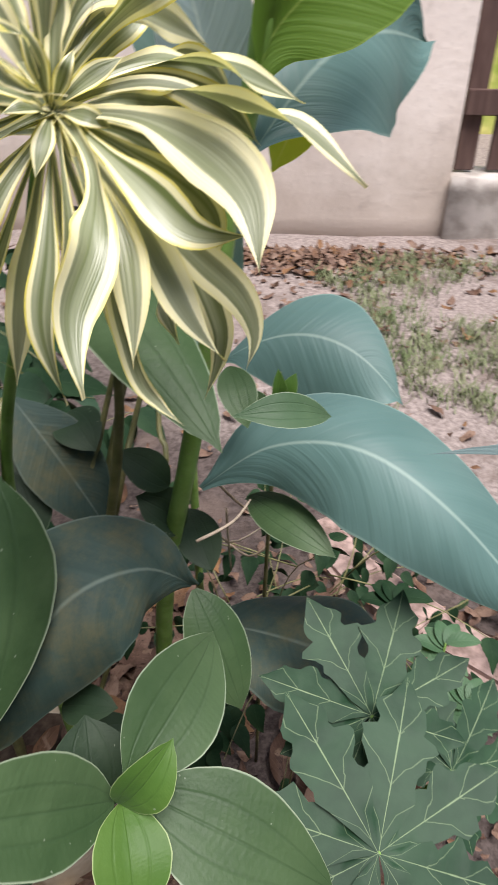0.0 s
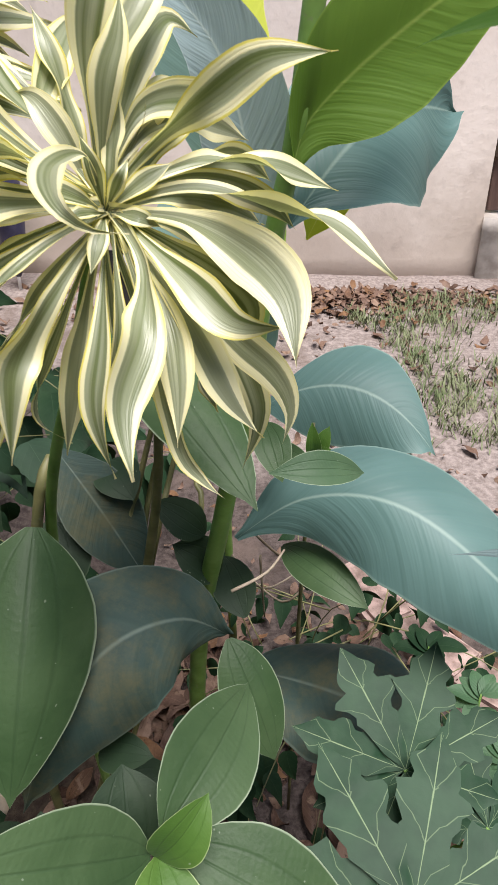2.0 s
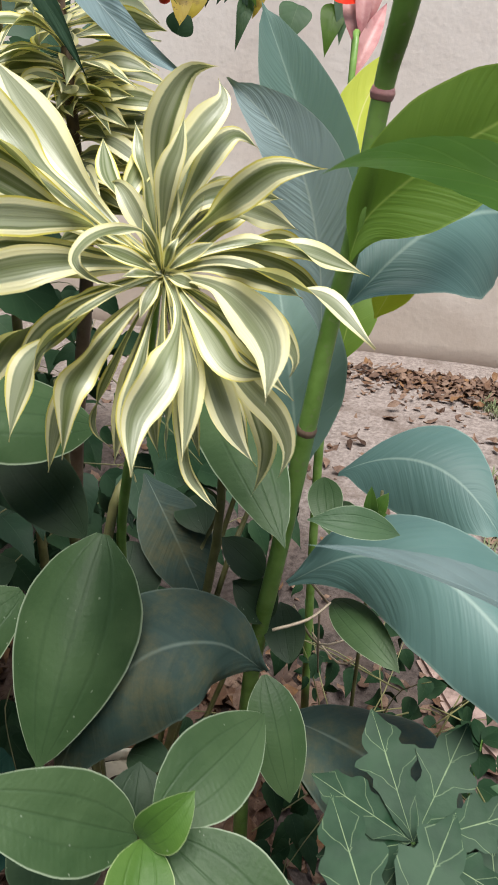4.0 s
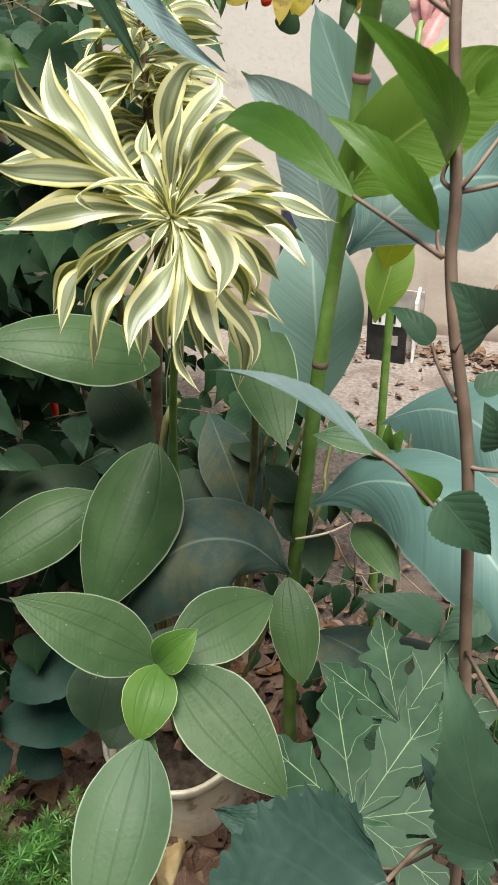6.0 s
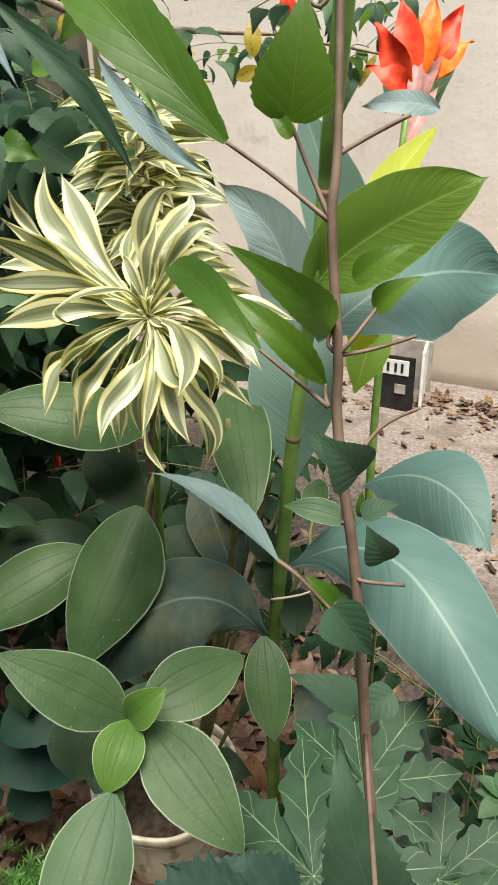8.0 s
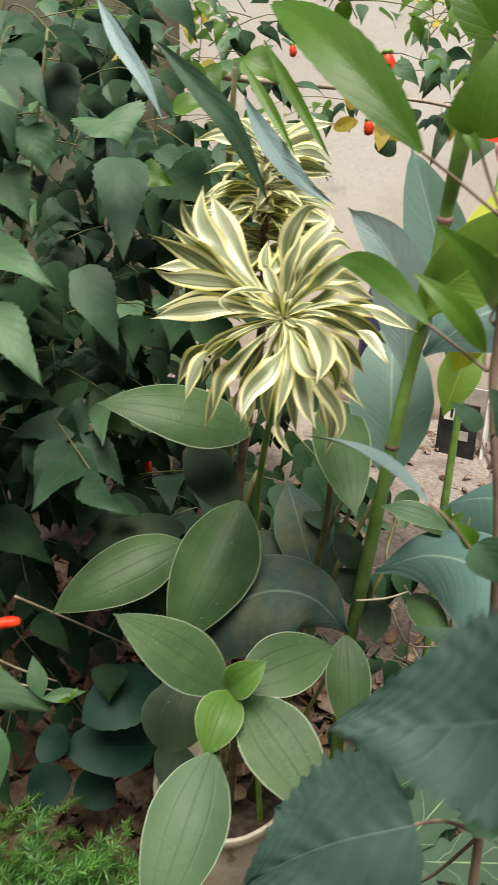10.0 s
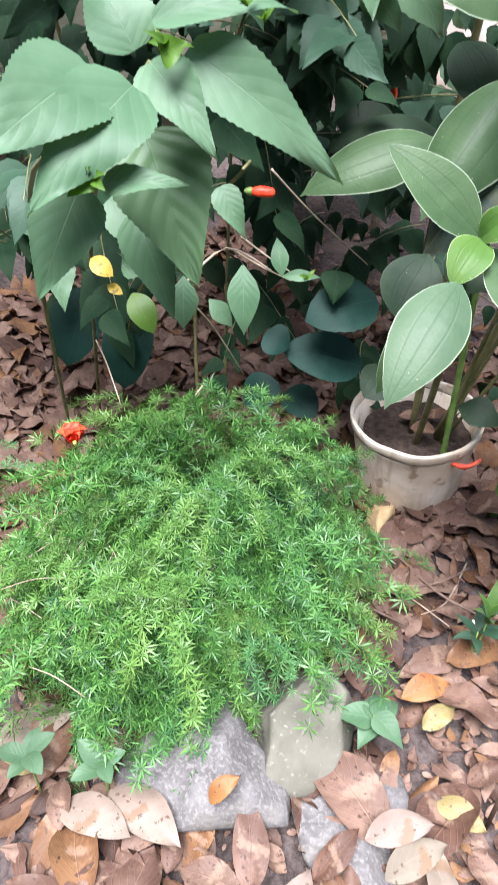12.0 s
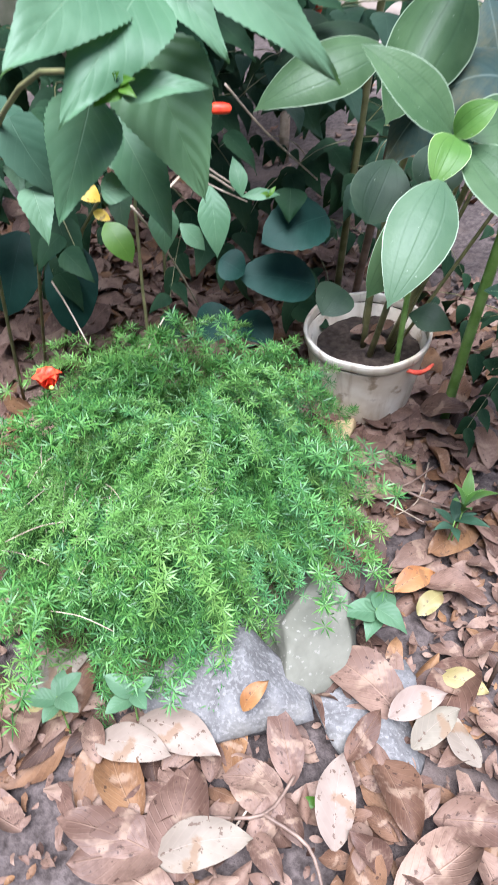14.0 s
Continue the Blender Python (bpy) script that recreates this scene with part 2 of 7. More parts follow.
def granite():
    n = Nodes("granite", 0.75, 0.3)
    col = n.mix(n.step(n.noise(22.0, 6, None, 0.7), 0.36, 0.64), (0.085, 0.08, 0.076), (0.145, 0.139, 0.134))
    col = n.mix(n.step(n.noise(170.0, 2), 0.52, 0.62, 0, 0.45), col, (0.22, 0.21, 0.2))
    col = n.mix(n.step(n.noise(130.0, 2), 0.62, 0.7, 0, 0.75), col, (0.09, 0.085, 0.08))
    n.colour(n.mix(n.step(n.noise(6.0, 3), 0.55, 0.72, 0, 0.45), col, (0.2, 0.187, 0.15)))
    n.bump(n.math("ADD", n.noise(90.0, 4), n.math("MULTIPLY", n.noise(13.0, 4), 2.0)), 0.5, 0.005)
    return n.mat


def fern_material():
    n = Nodes("fern_green", 0.45, 0.4)
    col = n.mix(n.island(), (0.02, 0.085, 0.016), (0.12, 0.28, 0.055))
    col = n.mix(n.step(n.random(), 0.55, 1.0, 0, 0.5), col, (0.22, 0.36, 0.085))
    col = n.mix(n.step(n.random(), 0.0, 0.35, 0.3, 0.0), col, (0.13, 0.33, 0.16))
    n.colour(col)
    return n.thin(0.25, (1.1, 1.2, 0.5))


VARIEGATED = leaf_variegated()
TIB = leaf_broad("soft_green_leaf", (0.04, 0.08, 0.03), (0.074, 0.124, 0.054), (0.026, 0.055, 0.022), 0.42)
TIB_YOUNG = leaf_broad("young_green_leaf", (0.065, 0.145, 0.025), (0.105, 0.195, 0.04), (0.05, 0.11, 0.02), 0.42, 0.4, (0.5, 0.6, 0.3), 0.3)
TIB_PALE = leaf_broad("pale_grey_green_leaf", (0.052, 0.1, 0.05), (0.085, 0.14, 0.075), (0.04, 0.08, 0.036), 0.45, 0.5)
# Dark copy of the soft green leaf: shade painted in for lower, inner leaves.
TIB_SHADED = leaf_broad("shaded_green_leaf", (0.016, 0.036, 0.018), (0.034, 0.06, 0.03), (0.025, 0.045, 0.025), 0.5, 0.6, (0.07, 0.1, 0.06))
CANNA = leaf_canna("blue_green_canna_leaf", (0.054, 0.114, 0.104), (0.12, 0.205, 0.19), (0.24, 0.33, 0.29), 0.12)
# Lighter copy of CANNA: light bounced off the wall is put into the colour.
CANNA_LIT = leaf_canna("lit_canna_leaf", (0.1, 0.175, 0.15), (0.16, 0.255, 0.23), (0.26, 0.36, 0.32), 0.32)
CANNA_GREEN = leaf_canna("bright_canna_leaf", (0.12, 0.22, 0.035), (0.18, 0.29, 0.055), (0.34, 0.44, 0.12), 0.55)
CANNA_YELLOW = leaf_canna("yellow_green_canna_leaf", (0.46, 0.54, 0.06), (0.6, 0.64, 0.12), (0.68, 0.68, 0.3), 0.55)
# Old leaf with brown patches; its dark green also carries painted shade.
CANNA_OLD_SHADED = leaf_canna("shaded_old_canna_leaf", (0.014, 0.034, 0.028), (0.065, 0.098, 0.085), (0.14, 0.18, 0.15), 0.06, 0.85, 0.2)
CANNA_PALE = leaf_canna("silvery_canna_leaf", (0.21, 0.29, 0.3), (0.33, 0.41, 0.42), (0.44, 0.52, 0.5), 0.2)
MALLOW = leaf_veined("mallow_leaf", (0.075, 0.145, 0.075), (0.13, 0.215, 0.125), (0.17, 0.26, 0.15), 0.5, 0.3, relief=0.14, gloss=0.28)
# Mallow leaf again, near black: the shade inside the bush is in its green.
MALLOW_SHADED = leaf_veined("shaded_mallow_leaf", (0.011, 0.03, 0.014), (0.028, 0.056, 0.027), (0.045, 0.075, 0.04), 0.62, 0.1, gloss=0.08)
# Half-dark mallow copy, with light shade put into the colour.
MALLOW_MID = leaf_veined("half_shaded_mallow_leaf", (0.03, 0.064, 0.038), (0.058, 0.102, 0.066), (0.08, 0.13, 0.08), 0.52, 0.12, relief=0.08, gloss=0.16)
# Teal is the leaf's own; its depth stands in for shade in the hollow.
MALLOW_DEEP = leaf_veined("shaded_teal_leaf", (0.008, 0.03, 0.022), (0.02, 0.054, 0.042), (0.03, 0.07, 0.055), 0.5, 0.08, gloss=0.1)
MALLOW_BUMPY = leaf_veined("puckered_mallow_leaf", (0.05, 0.105, 0.04), (0.085, 0.155, 0.07), (0.1, 0.18, 0.08), 0.5, 0.15, relief=0.7, gloss=0.28)
MALLOW_QUILTED = leaf_veined("quilted_mallow_leaf", (0.028, 0.055, 0.046), (0.06, 0.095, 0.085), (0.1, 0.14, 0.12), 0.5, 0.08, relief=0.6, gloss=0.12)
QUILTED_PALE = leaf_veined("pale_quilted_leaf", (0.1, 0.15, 0.148), (0.165, 0.22, 0.22), (0.2, 0.26, 0.25), 0.5, 0.1, relief=0.2, gloss=0.2)
# Brighter mallow copy: sunlight is put into its green; also serves fresh tips.
MALLOW_LIT = leaf_veined("sunlit_young_mallow_leaf", (0.07, 0.15, 0.015), (0.115, 0.22, 0.03), (0.17, 0.28, 0.055), 0.42, 0.45, relief=0.02)
YELLOWED = leaf_veined("yellowed_leaf", (0.5, 0.32, 0.03), (0.66, 0.47, 0.08), (0.6, 0.42, 0.12), 0.5, 0.35, spots=0.6)
BLADE_BLUE = leaf_canna("grey_blue_blade", (0.13, 0.2, 0.21), (0.25, 0.34, 0.36), (0.4, 0.48, 0.48), 0.1)
PAPAYA = leaf_papaya()
DEAD = leaf_dead()
FADED = leaf_veined("faded_leaf", (0.2, 0.155, 0.06), (0.33, 0.28, 0.12), (0.34, 0.28, 0.13), 0.55, 0.15, spots=0.7)
ORANGE_LEAF = leaf_veined("orange_dead_leaf", (0.24, 0.09, 0.03), (0.36, 0.17, 0.06), (0.4, 0.25, 0.12), 0.6, 0.12, spots=0.9)
PALE_DEAD = leaf_veined("pale_dead_leaf", (0.17, 0.125, 0.1), (0.27, 0.21, 0.17), (0.3, 0.235, 0.19), 0.65, 0.08, spots=0.8, gloss=0.2)
FERN = fern_material()
GRASS = plain("grass_green", (0.11, 0.15, 0.06), (0.2, 0.22, 0.12), 8.0, 0.6, 0.1)
STEM_GREEN = stem_material("green_stem", (0.12, 0.23, 0.04), (0.2, 0.34, 0.085), 0.38)
STEM_OLIVE = stem_material("olive_stem", (0.1, 0.105, 0.04), (0.2, 0.19, 0.08))
STEM_BROWN = stem_material("brown_stem", (0.11, 0.07, 0.05), (0.22, 0.15, 0.11), 0.6)
TWIG = stem_material("dry_twig", (0.24, 0.18, 0.12), (0.45, 0.37, 0.28), 0.7)
RED = plain("red_petal", (0.75, 0.03, 0.012), (0.9, 0.09, 0.03), 60.0, 0.45, 0.15)
ORANGE = plain("orange_petal", (0.85, 0.12, 0.015), (0.92, 0.25, 0.03), 60.0, 0.45, 0.15)
BRACT = plain("purple_pink_bract", (0.3, 0.1, 0.11), (0.48, 0.26, 0.25), 30.0, 0.45, 0.2)
YOLK = plain("yellow_stamen", (0.8, 0.55, 0.05), (0.9, 0.7, 0.2), 80.0, 0.6, 0.3)
WALL = wall_plaster()
SOIL = soil_material()
BUCKET = bucket_plastic()
GRANITE = granite()
# Dark so that the added blocking walls bounce little light.
BLOCKER_DARK = plain("blocker_wall", (0.09, 0.1, 0.06), (0.2, 0.19, 0.14), 5.0, 0.9, 0.4)
BROWN_PAINT = plain("brown_fence_paint", (0.095, 0.058, 0.05), (0.14, 0.09, 0.075), 6.0, 0.5, 0.3, stretch=(8.0, 8.0, 1.0))
CONCRETE = plain("pale_concrete", (0.28, 0.25, 0.22), (0.5, 0.46, 0.42), 9.0, 0.85, 0.4)
BRICK = plain("pink_brick", (0.13, 0.09, 0.075), (0.4, 0.29, 0.255), 20.0, 0.9, 0.6, fleck=(0.2, 0.13, 0.1))
OCHRE = plain("ochre_stone", (0.3, 0.21, 0.1), (0.5, 0.38, 0.2), 14.0, 0.8, 0.5, fleck=(0.2, 0.14, 0.08))
OLIVE_STONE = plain("olive_grey_stone", (0.085, 0.083, 0.062), (0.14, 0.135, 0.105), 12.0, 0.85, 0.4, fleck=(0.2, 0.19, 0.16))
WITHERED = plain("withered_petal", (0.06, 0.035, 0.025), (0.14, 0.085, 0.06), 60.0, 0.8, 0.4)
POTTING = plain("potting_soil", (0.03, 0.02, 0.015), (0.075, 0.055, 0.04), 60.0, 0.95, 0.6)
CLOTH = plain("red_cord", (0.6, 0.05, 0.03), (0.75, 0.14, 0.07), 90.0, 0.6, 0.2)
NAVY = plain("navy_plastic", (0.02, 0.02, 0.045), (0.05, 0.05, 0.1), 12.0, 0.3, 0.3, 0.5)
WHITE = plain("white_card", (0.72, 0.72, 0.7), (0.85, 0.85, 0.83), 14.0, 0.6, 0.1)
BLACK = plain("black_card", (0.012, 0.012, 0.013), (0.03, 0.03, 0.03), 14.0, 0.5, 0.1)
GREYBOARD = plain("grey_board", (0.3, 0.27, 0.25), (0.45, 0.41, 0.38), 14.0, 0.7, 0.2)
ANTHER = plain("chip_white", (0.7, 0.66, 0.6), (0.85, 0.82, 0.78), 40.0, 0.7, 0.3)
BEYOND = plain("sunlit_foliage_beyond", (0.3, 0.42, 0.06), (0.75, 0.72, 0.25), 5.0, 0.8, 0.2)

# ---- building helpers ----


def thing(name, at, label, category, group="", kind=""):
    ob = new(name)
    ob.empty_display_size = 0.02
    ob.location = at
    return tagged(ob, label, category, group, kind)


def under(ob, parent):
    ob.parent = parent
    up = Matrix.Identity(4)
    while parent:
        up = parent.matrix_basis @ up if parent.parent is None else parent.matrix_parent_inverse @ parent.matrix_basis @ up
        parent = parent.parent
    ob.matrix_parent_inverse = up.inverted()
    return ob


def part(name, mesh, material, parent, label="", m=None):
    ob = new(name, mesh)
    if material and not mesh.materials:
        mesh.materials.append(material)
    if m is not None:
        ob.matrix_basis = m
    if parent:
        under(ob, parent)
    return tagged(ob, label)


def lone(name, mesh, material, label, category, group="", kind="", m=None):
    ob = part(name, mesh, material, None, label, m)
    return tagged(ob, "", category, group, kind)


def mesh_from(name, verts, faces, uvs=None, smooth=True):
    me = bpy.data.meshes.new(name)
    me.from_pydata([tuple(v) for v in verts], [], faces)
    if uvs is not None:
        layer = me.uv_layers.new(name="UVMap")
        flat = np.array(uvs, dtype=float)[[i for f in faces for i in f]]
        layer.data.foreach_set("uv", flat.ravel())
    me.polygons.foreach_set("use_smooth", [smooth] * len(me.polygons))
    me.update()
    return me


def mesh_of(bm, name, smooth=True):
    me = bpy.data.meshes.new(name)
    for f in bm.faces:
        f.smooth = smooth
    bm.to_mesh(me)
    bm.free()
    return me


PROFILES = {
    "strap": ((0, .26), (.15, .2), (.3, .36), (.46, .74), (.6, 1), (.72, .92), (.83, .58), (.91, .24), (.96, .1), (1, .01)),
    "oval": ((0, .05), (.05, .36), (.15, .7), (.3, .94), (.45, 1), (.62, .9), (.78, .66), (.9, .36), (.97, .13), (1, .01)),
    "canna": ((0, .03), (.06, .16), (.16, .52), (.3, .86), (.46, 1), (.64, .9), (.8, .62), (.92, .28), (1, .01)),
    "heart": ((0, .3), (.04, .68), (.12, .93), (.24, 1), (.4, .88), (.58, .62), (.75, .36), (.9, .15), (1, .01)),
    "ovate": ((0, .06), (.05, .36), (.14, .68), (.28, .94), (.4, 1), (.55, .92), (.7, .71), (.83, .44), (.93, .19), (1, .01)),
    "lance": ((0, .05), (.08, .32), (.25, .8), (.42, 1), (.6, .82), (.78, .48), (.9, .2), (1, .01)),
    "round": ((0, .12), (.05, .46), (.16, .8), (.34, 1), (.55, .98), (.75, .76), (.9, .46), (.97, .22), (1, .02)),
    "grass": ((0, .6), (.2, .95), (.5, 1), (.8, .55), (1, .02)),
}


def profile(kind, u):
    us, ws = zip(*PROFILES[kind])
    fine = np.linspace(-0.04, 1.04, 217)
    w = np.interp(fine, us, ws)
    w = np.convolve(np.pad(w, 6, mode="edge"), np.ones(13) / 13, "valid")
    w = np.interp(u, fine, w)
    return w * np.minimum(1, (1 - u) * 14 + 0.03)


def leaf_mesh(kind, length, width, arch=0.1, side=0.0, fold=0.15, curl=0.0, twist=0.0, wave=0.0, teeth=0.0, nu=18, nv=6, seed=0, skew=0.0, sag=(0, 0, 0), sway=0.0, hook=0.0):
    """A leaf along +x, its upper face to +z. arch and side bow the midrib, fold lifts the edges, curl bends them back,
    twist turns it along its length, wave ruffles the edge and teeth nick it."""
    rnd = random.Random(seed)
    ph = [rnd.uniform(0, 6.3) for _ in range(4)]
    u = np.linspace(0, 1, nu + 1)
    w = profile(kind, u) * width / 2
    bow = 4 * u * (1 - u) * (1 + skew * (2 * u - 1))
    mx, mz, my = u * length, bow * arch * length, bow * side * length
    my = my + sway * length * np.sin(2 * math.pi * u) * u
    mz = mz - hook * length * np.maximum(0, u - 0.62) ** 2 * 3
    verts, uvs = [], []
    for i in range(nu + 1):
        tw = radians(twist) * u[i]
        for j in range(nv + 1):
            s = 2 * j / nv - 1
            half = w[i]
            if teeth and abs(s) > 0.99:
                half *= 1 + teeth * (0.5 if i % 2 else -0.5)
            y = s * half
            z = fold * abs(y) - curl * y * y / max(width, 1e-6) * 2
            z += wave * width * s * s * math.sin(9 * u[i] + ph[0] + (1.6 if s > 0 else 0)) * (0.3 + u[i])
            z += wave * width * 0.25 * math.sin(5 * u[i] + 3 * s + ph[1])
            yy, zz = y * math.cos(tw) - z * math.sin(tw), y * math.sin(tw) + z * math.cos(tw)
            g = max(0.0, u[i] - 0.35) ** 2 * length * 2.4
            verts.append((mx[i] + g * sag[0], my[i] + yy + g * sag[1], mz[i] + zz + g * sag[2]))
            uvs.append((u[i], (s + 1) / 2))
    faces = []
    for i in range(nu):
        for j in range(nv):
            a = i * (nv + 1) + j
            faces.append((a, a + nv + 1, a + nv + 2, a + 1))
    return mesh_from("leaf", verts, faces, uvs)


def aim(base, tip, face):
    """A pose at base whose x axis runs to tip and whose z axis leans to face."""
    x = (Vector(tip) - Vector(base)).normalized()
    z = Vector(face)
    z = (z - x * z.dot(x)).normalized()
    y = z.cross(x)
    m = Matrix((x, y, z)).transposed().to_4x4()
    m.translation = base
    return m


def leaf(parent, material, kind, base, tip, width, face, arch=0.1, label="", name="leaf", hang=0.0, **more):
    if hang:
        more["sag"] = tuple(aim(base, tip, face).to_3x3().inverted() @ Vector((0, 0, -hang)))
    length = (Vector(tip) - Vector(base)).length
    me = leaf_mesh(kind, length, width, arch, seed=len(bpy.data.meshes), **more)
    return part(name, me, material, parent, label, aim(base, tip, face))


def smooth_line(points, steps):
    """An even line through the points."""
    pts = [Vector(p) for p in points]
    fine = []
    for i in range(len(pts) - 1):
        p0, p1, p2, p3 = pts[max(i - 1, 0)], pts[i], pts[i + 1], pts[min(i + 2, len(pts) - 1)]
        for k in range(12):
            t = k / 12
            fine.append(0.5 * ((2 * p1) + (p2 - p0) * t + (2 * p0 - 5 * p1 + 4 * p2 - p3) * t * t + (3 * p1 - p0 - 3 * p2 + p3) * t ** 3))
    fine.append(pts[-1])
    run = np.concatenate(([0], np.cumsum([(fine[i + 1] - fine[i]).length for i in range(len(fine) - 1)])))
    xyz = np.array(fine)
    return [Vector([float(np.interp(s, run, xyz[:, c])) for c in range(3)]) for s in np.linspace(0, run[-1], steps + 1)]


def bent_leaf(parent, material, kind, points, width, face, fold=0.2, curl=0.0, twist=0.0, roll=0.0, wave=0.03, nu=26, nv=6, name="leaf", label="", teeth=0.0, quilt=0.0):
    """A leaf whose midrib runs through the points; its upper face leans to face, rolled and then twisted about the midrib; teeth notch the edge, quilt swells the blade between the side veins."""
    rnd = random.Random(len(bpy.data.meshes))
    ph = [rnd.uniform(0, 6.3) for _ in range(2)]
    line = smooth_line(points, nu)
    u = np.linspace(0, 1, nu + 1)
    w = profile(kind, u) * width / 2
    verts, uvs, faces = [], [], []
    for i, p in enumerate(line):
        d = (line[min(i + 1, nu)] - line[max(i - 1, 0)]).normalized()
        z = Vector(face)
        z = (z - d * z.dot(d)).normalized()
        z.rotate(Matrix.Rotation(radians(roll + twist * u[i]), 3, d))
        y = z.cross(d)
        for j in range(nv + 1):
            s = 2 * j / nv - 1
            a = s * w[i] * (1 + teeth * (abs((u[i] * 17 % 1) - 0.4) - 0.3) * abs(s) ** 3)
            h = quilt * (0.75 * math.sin(44 * (u[i] - 0.3 * abs(s))) + 0.5 * math.sin(31 * u[i] + 9 * s + ph[0]) * math.sin(11 * s + 5 * u[i])) * min(1, abs(s) * 3) * (1 - abs(s) ** 4) + fold * abs(a) - curl * a * a / width * 2
            h += wave * width * s * s * math.sin(8 * u[i] + ph[0] + (1.7 if s > 0 else 0)) + wave * width * 0.4 * math.sin(5 * u[i] + 3 * s + ph[1])
            verts.append(p + y * a + z * h - line[0])
            uvs.append((u[i], (s + 1) / 2))
    for i in range(nu):
        for j in range(nv):
            a = i * (nv + 1) + j
            faces.append((a, a + nv + 1, a + nv + 2, a + 1))
    return part(name, mesh_from("leaf", verts, faces, uvs), material, parent, label, pose(*line[0]))


def tube_mesh(points, radii, sides=8, name="stem", smooth_steps=4):
    """A round stem through points, with a radius at each."""
    pts = [Vector(p) for p in points]
    fine, rad = [], []
    for i in range(len(pts) - 1):
        p0, p1, p2, p3 = pts[max(i - 1, 0)], pts[i], pts[i + 1], pts[min(i + 2, len(pts) - 1)]
        for k in range(smooth_steps):
            t = k / smooth_steps
            fine.append(0.5 * ((2 * p1) + (p2 - p0) * t + (2 * p0 - 5 * p1 + 4 * p2 - p3) * t * t + (3 * p1 - p0 - 3 * p2 + p3) * t ** 3))
            rad.append(radii[i] * (1 - t) + radii[i + 1] * t)
    fine.append(pts[-1])
    rad.append(radii[-1])
    verts, faces = [], []
    ref = Vector((0.3, 0.9, 0.2)).normalized()
    for i, p in enumerate(fine):
        d = (fine[min(i + 1, len(fine) - 1)] - fine[max(i - 1, 0)]).normalized()
        a = d.cross(ref).normalized()
        b = d.cross(a)
        for k in range(sides):
            q = 2 * math.pi * k / sides
            verts.append(p + (a * math.cos(q) + b * math.sin(q)) * rad[i])
    for i in range(len(fine) - 1):
        for k in range(sides):
            j = (k + 1) % sides
            faces.append((i * sides + k, i * sides + j, (i + 1) * sides + j, (i + 1) * sides + k))
    faces.append(tuple(range(sides))[::-1])
    faces.append(tuple((len(fine) - 1) * sides + k for k in range(sides)))
    return mesh_from(name, verts, faces)


def stem(parent, points, radii, material, name="stem", label="", sides=8):
    return part(name, tube_mesh(points, radii, sides, name), material, parent, label)


def box_mesh(w, d, h, bevel=0.003, name="box"):
    bm = bmesh.new()
    bmesh.ops.create_cube(bm, size=1)
    bmesh.ops.scale(bm, vec=(w, d, h), verts=bm.verts)
    if bevel:
        bmesh.ops.bevel(bm, geom=bm.edges[:], offset=bevel, segments=2, affect="EDGES")
    return mesh_of(bm, name, False)


def lathe_mesh(rings, sides=40, name="lathe", close=False):
    """A turned shape from (radius, height) rings."""
    verts, faces = [], []
    for r, z in rings:
        for k in range(sides):
            q = 2 * math.pi * k / sides
            verts.append((r * math.cos(q), r * math.sin(q), z))
    for i in range(len(rings) - 1):
        for k in range(sides):
            j = (k + 1) % sides
            faces.append((i * sides + k, i * sides + j, (i + 1) * sides + j, (i + 1) * sides + k))
    if close:
        faces.append(tuple(range(sides))[::-1])
        faces.append(tuple((len(rings) - 1) * sides + k for k in range(sides)))
    return mesh_from(name, verts, faces)


def level(x, y):
    """The ground's height."""
    s = min(max((y - 0.9) / 1.6, 0), 1)
    h = 0.115 * s * s * (3 - 2 * s)
    h += 0.012 * noise.noise(Vector((x * 2.1, y * 2.1, 0.3))) + 0.006 * noise.noise(Vector((x * 7.0, y * 7.0, 4.0)))
    h += 0.05 * math.exp(-((x + 0.3) ** 2 + (y - 0.6) ** 2) / 0.05)
    return h - 0.012


# ---- structure ----
def build_ground():
    xs = np.concatenate((-np.geomspace(60, 3.2, 14), np.linspace(-3, 3, 121), np.geomspace(3.2, 60, 14)))
    ys = np.concatenate((-np.geomspace(60, 2.2, 12), np.linspace(-2, 3.4, 109), np.geomspace(3.6, 60, 12)))
    verts = [(x, y, level(x, y)) for y in ys for x in xs]
    nx = len(xs)
    faces = [(j * nx + i, j * nx + i + 1, (j + 1) * nx + i + 1, (j + 1) * nx + i) for j in range(len(ys) - 1) for i in range(nx - 1)]
    lone("ground", mesh_from("ground", verts, faces), SOIL, "dark garden soil turning to pale trodden sand by the wall", "ground", kind="structure")


build_ground()
WALL_Y = 3.16


def wall_mesh(w, d, h, cuts, seed):
    """A wall block whose faces are slightly uneven."""
    bm = bmesh.new()
    bmesh.ops.create_cube(bm, size=1)
    bmesh.ops.scale(bm, vec=(w, d, h), verts=bm.verts)
    bmesh.ops.subdivide_edges(bm, edges=bm.edges[:], cuts=cuts, use_grid_fill=True)
    for v in bm.verts:
        v.co.y += 0.006 * noise.noise(v.co * 2.3 + Vector((seed, 0, 0)))
    return mesh_of(bm, "wall")


GATE_X = 0.877
lone("wall_back", wall_mesh(7.0, 0.16, 2.7, 14, 1), WALL, "damp-stained beige plaster garden wall", "wall", kind="structure", m=pose(GATE_X - 3.5, WALL_Y + 0.08, 1.35))
lone("wall_right", wall_mesh(3.0, 0.16, 2.7, 10, 5), WALL, "plain beige plaster garden wall past the fence", "wall", kind="structure", m=pose(GATE_X + 1.3 + 1.5, WALL_Y + 0.08, 1.35))

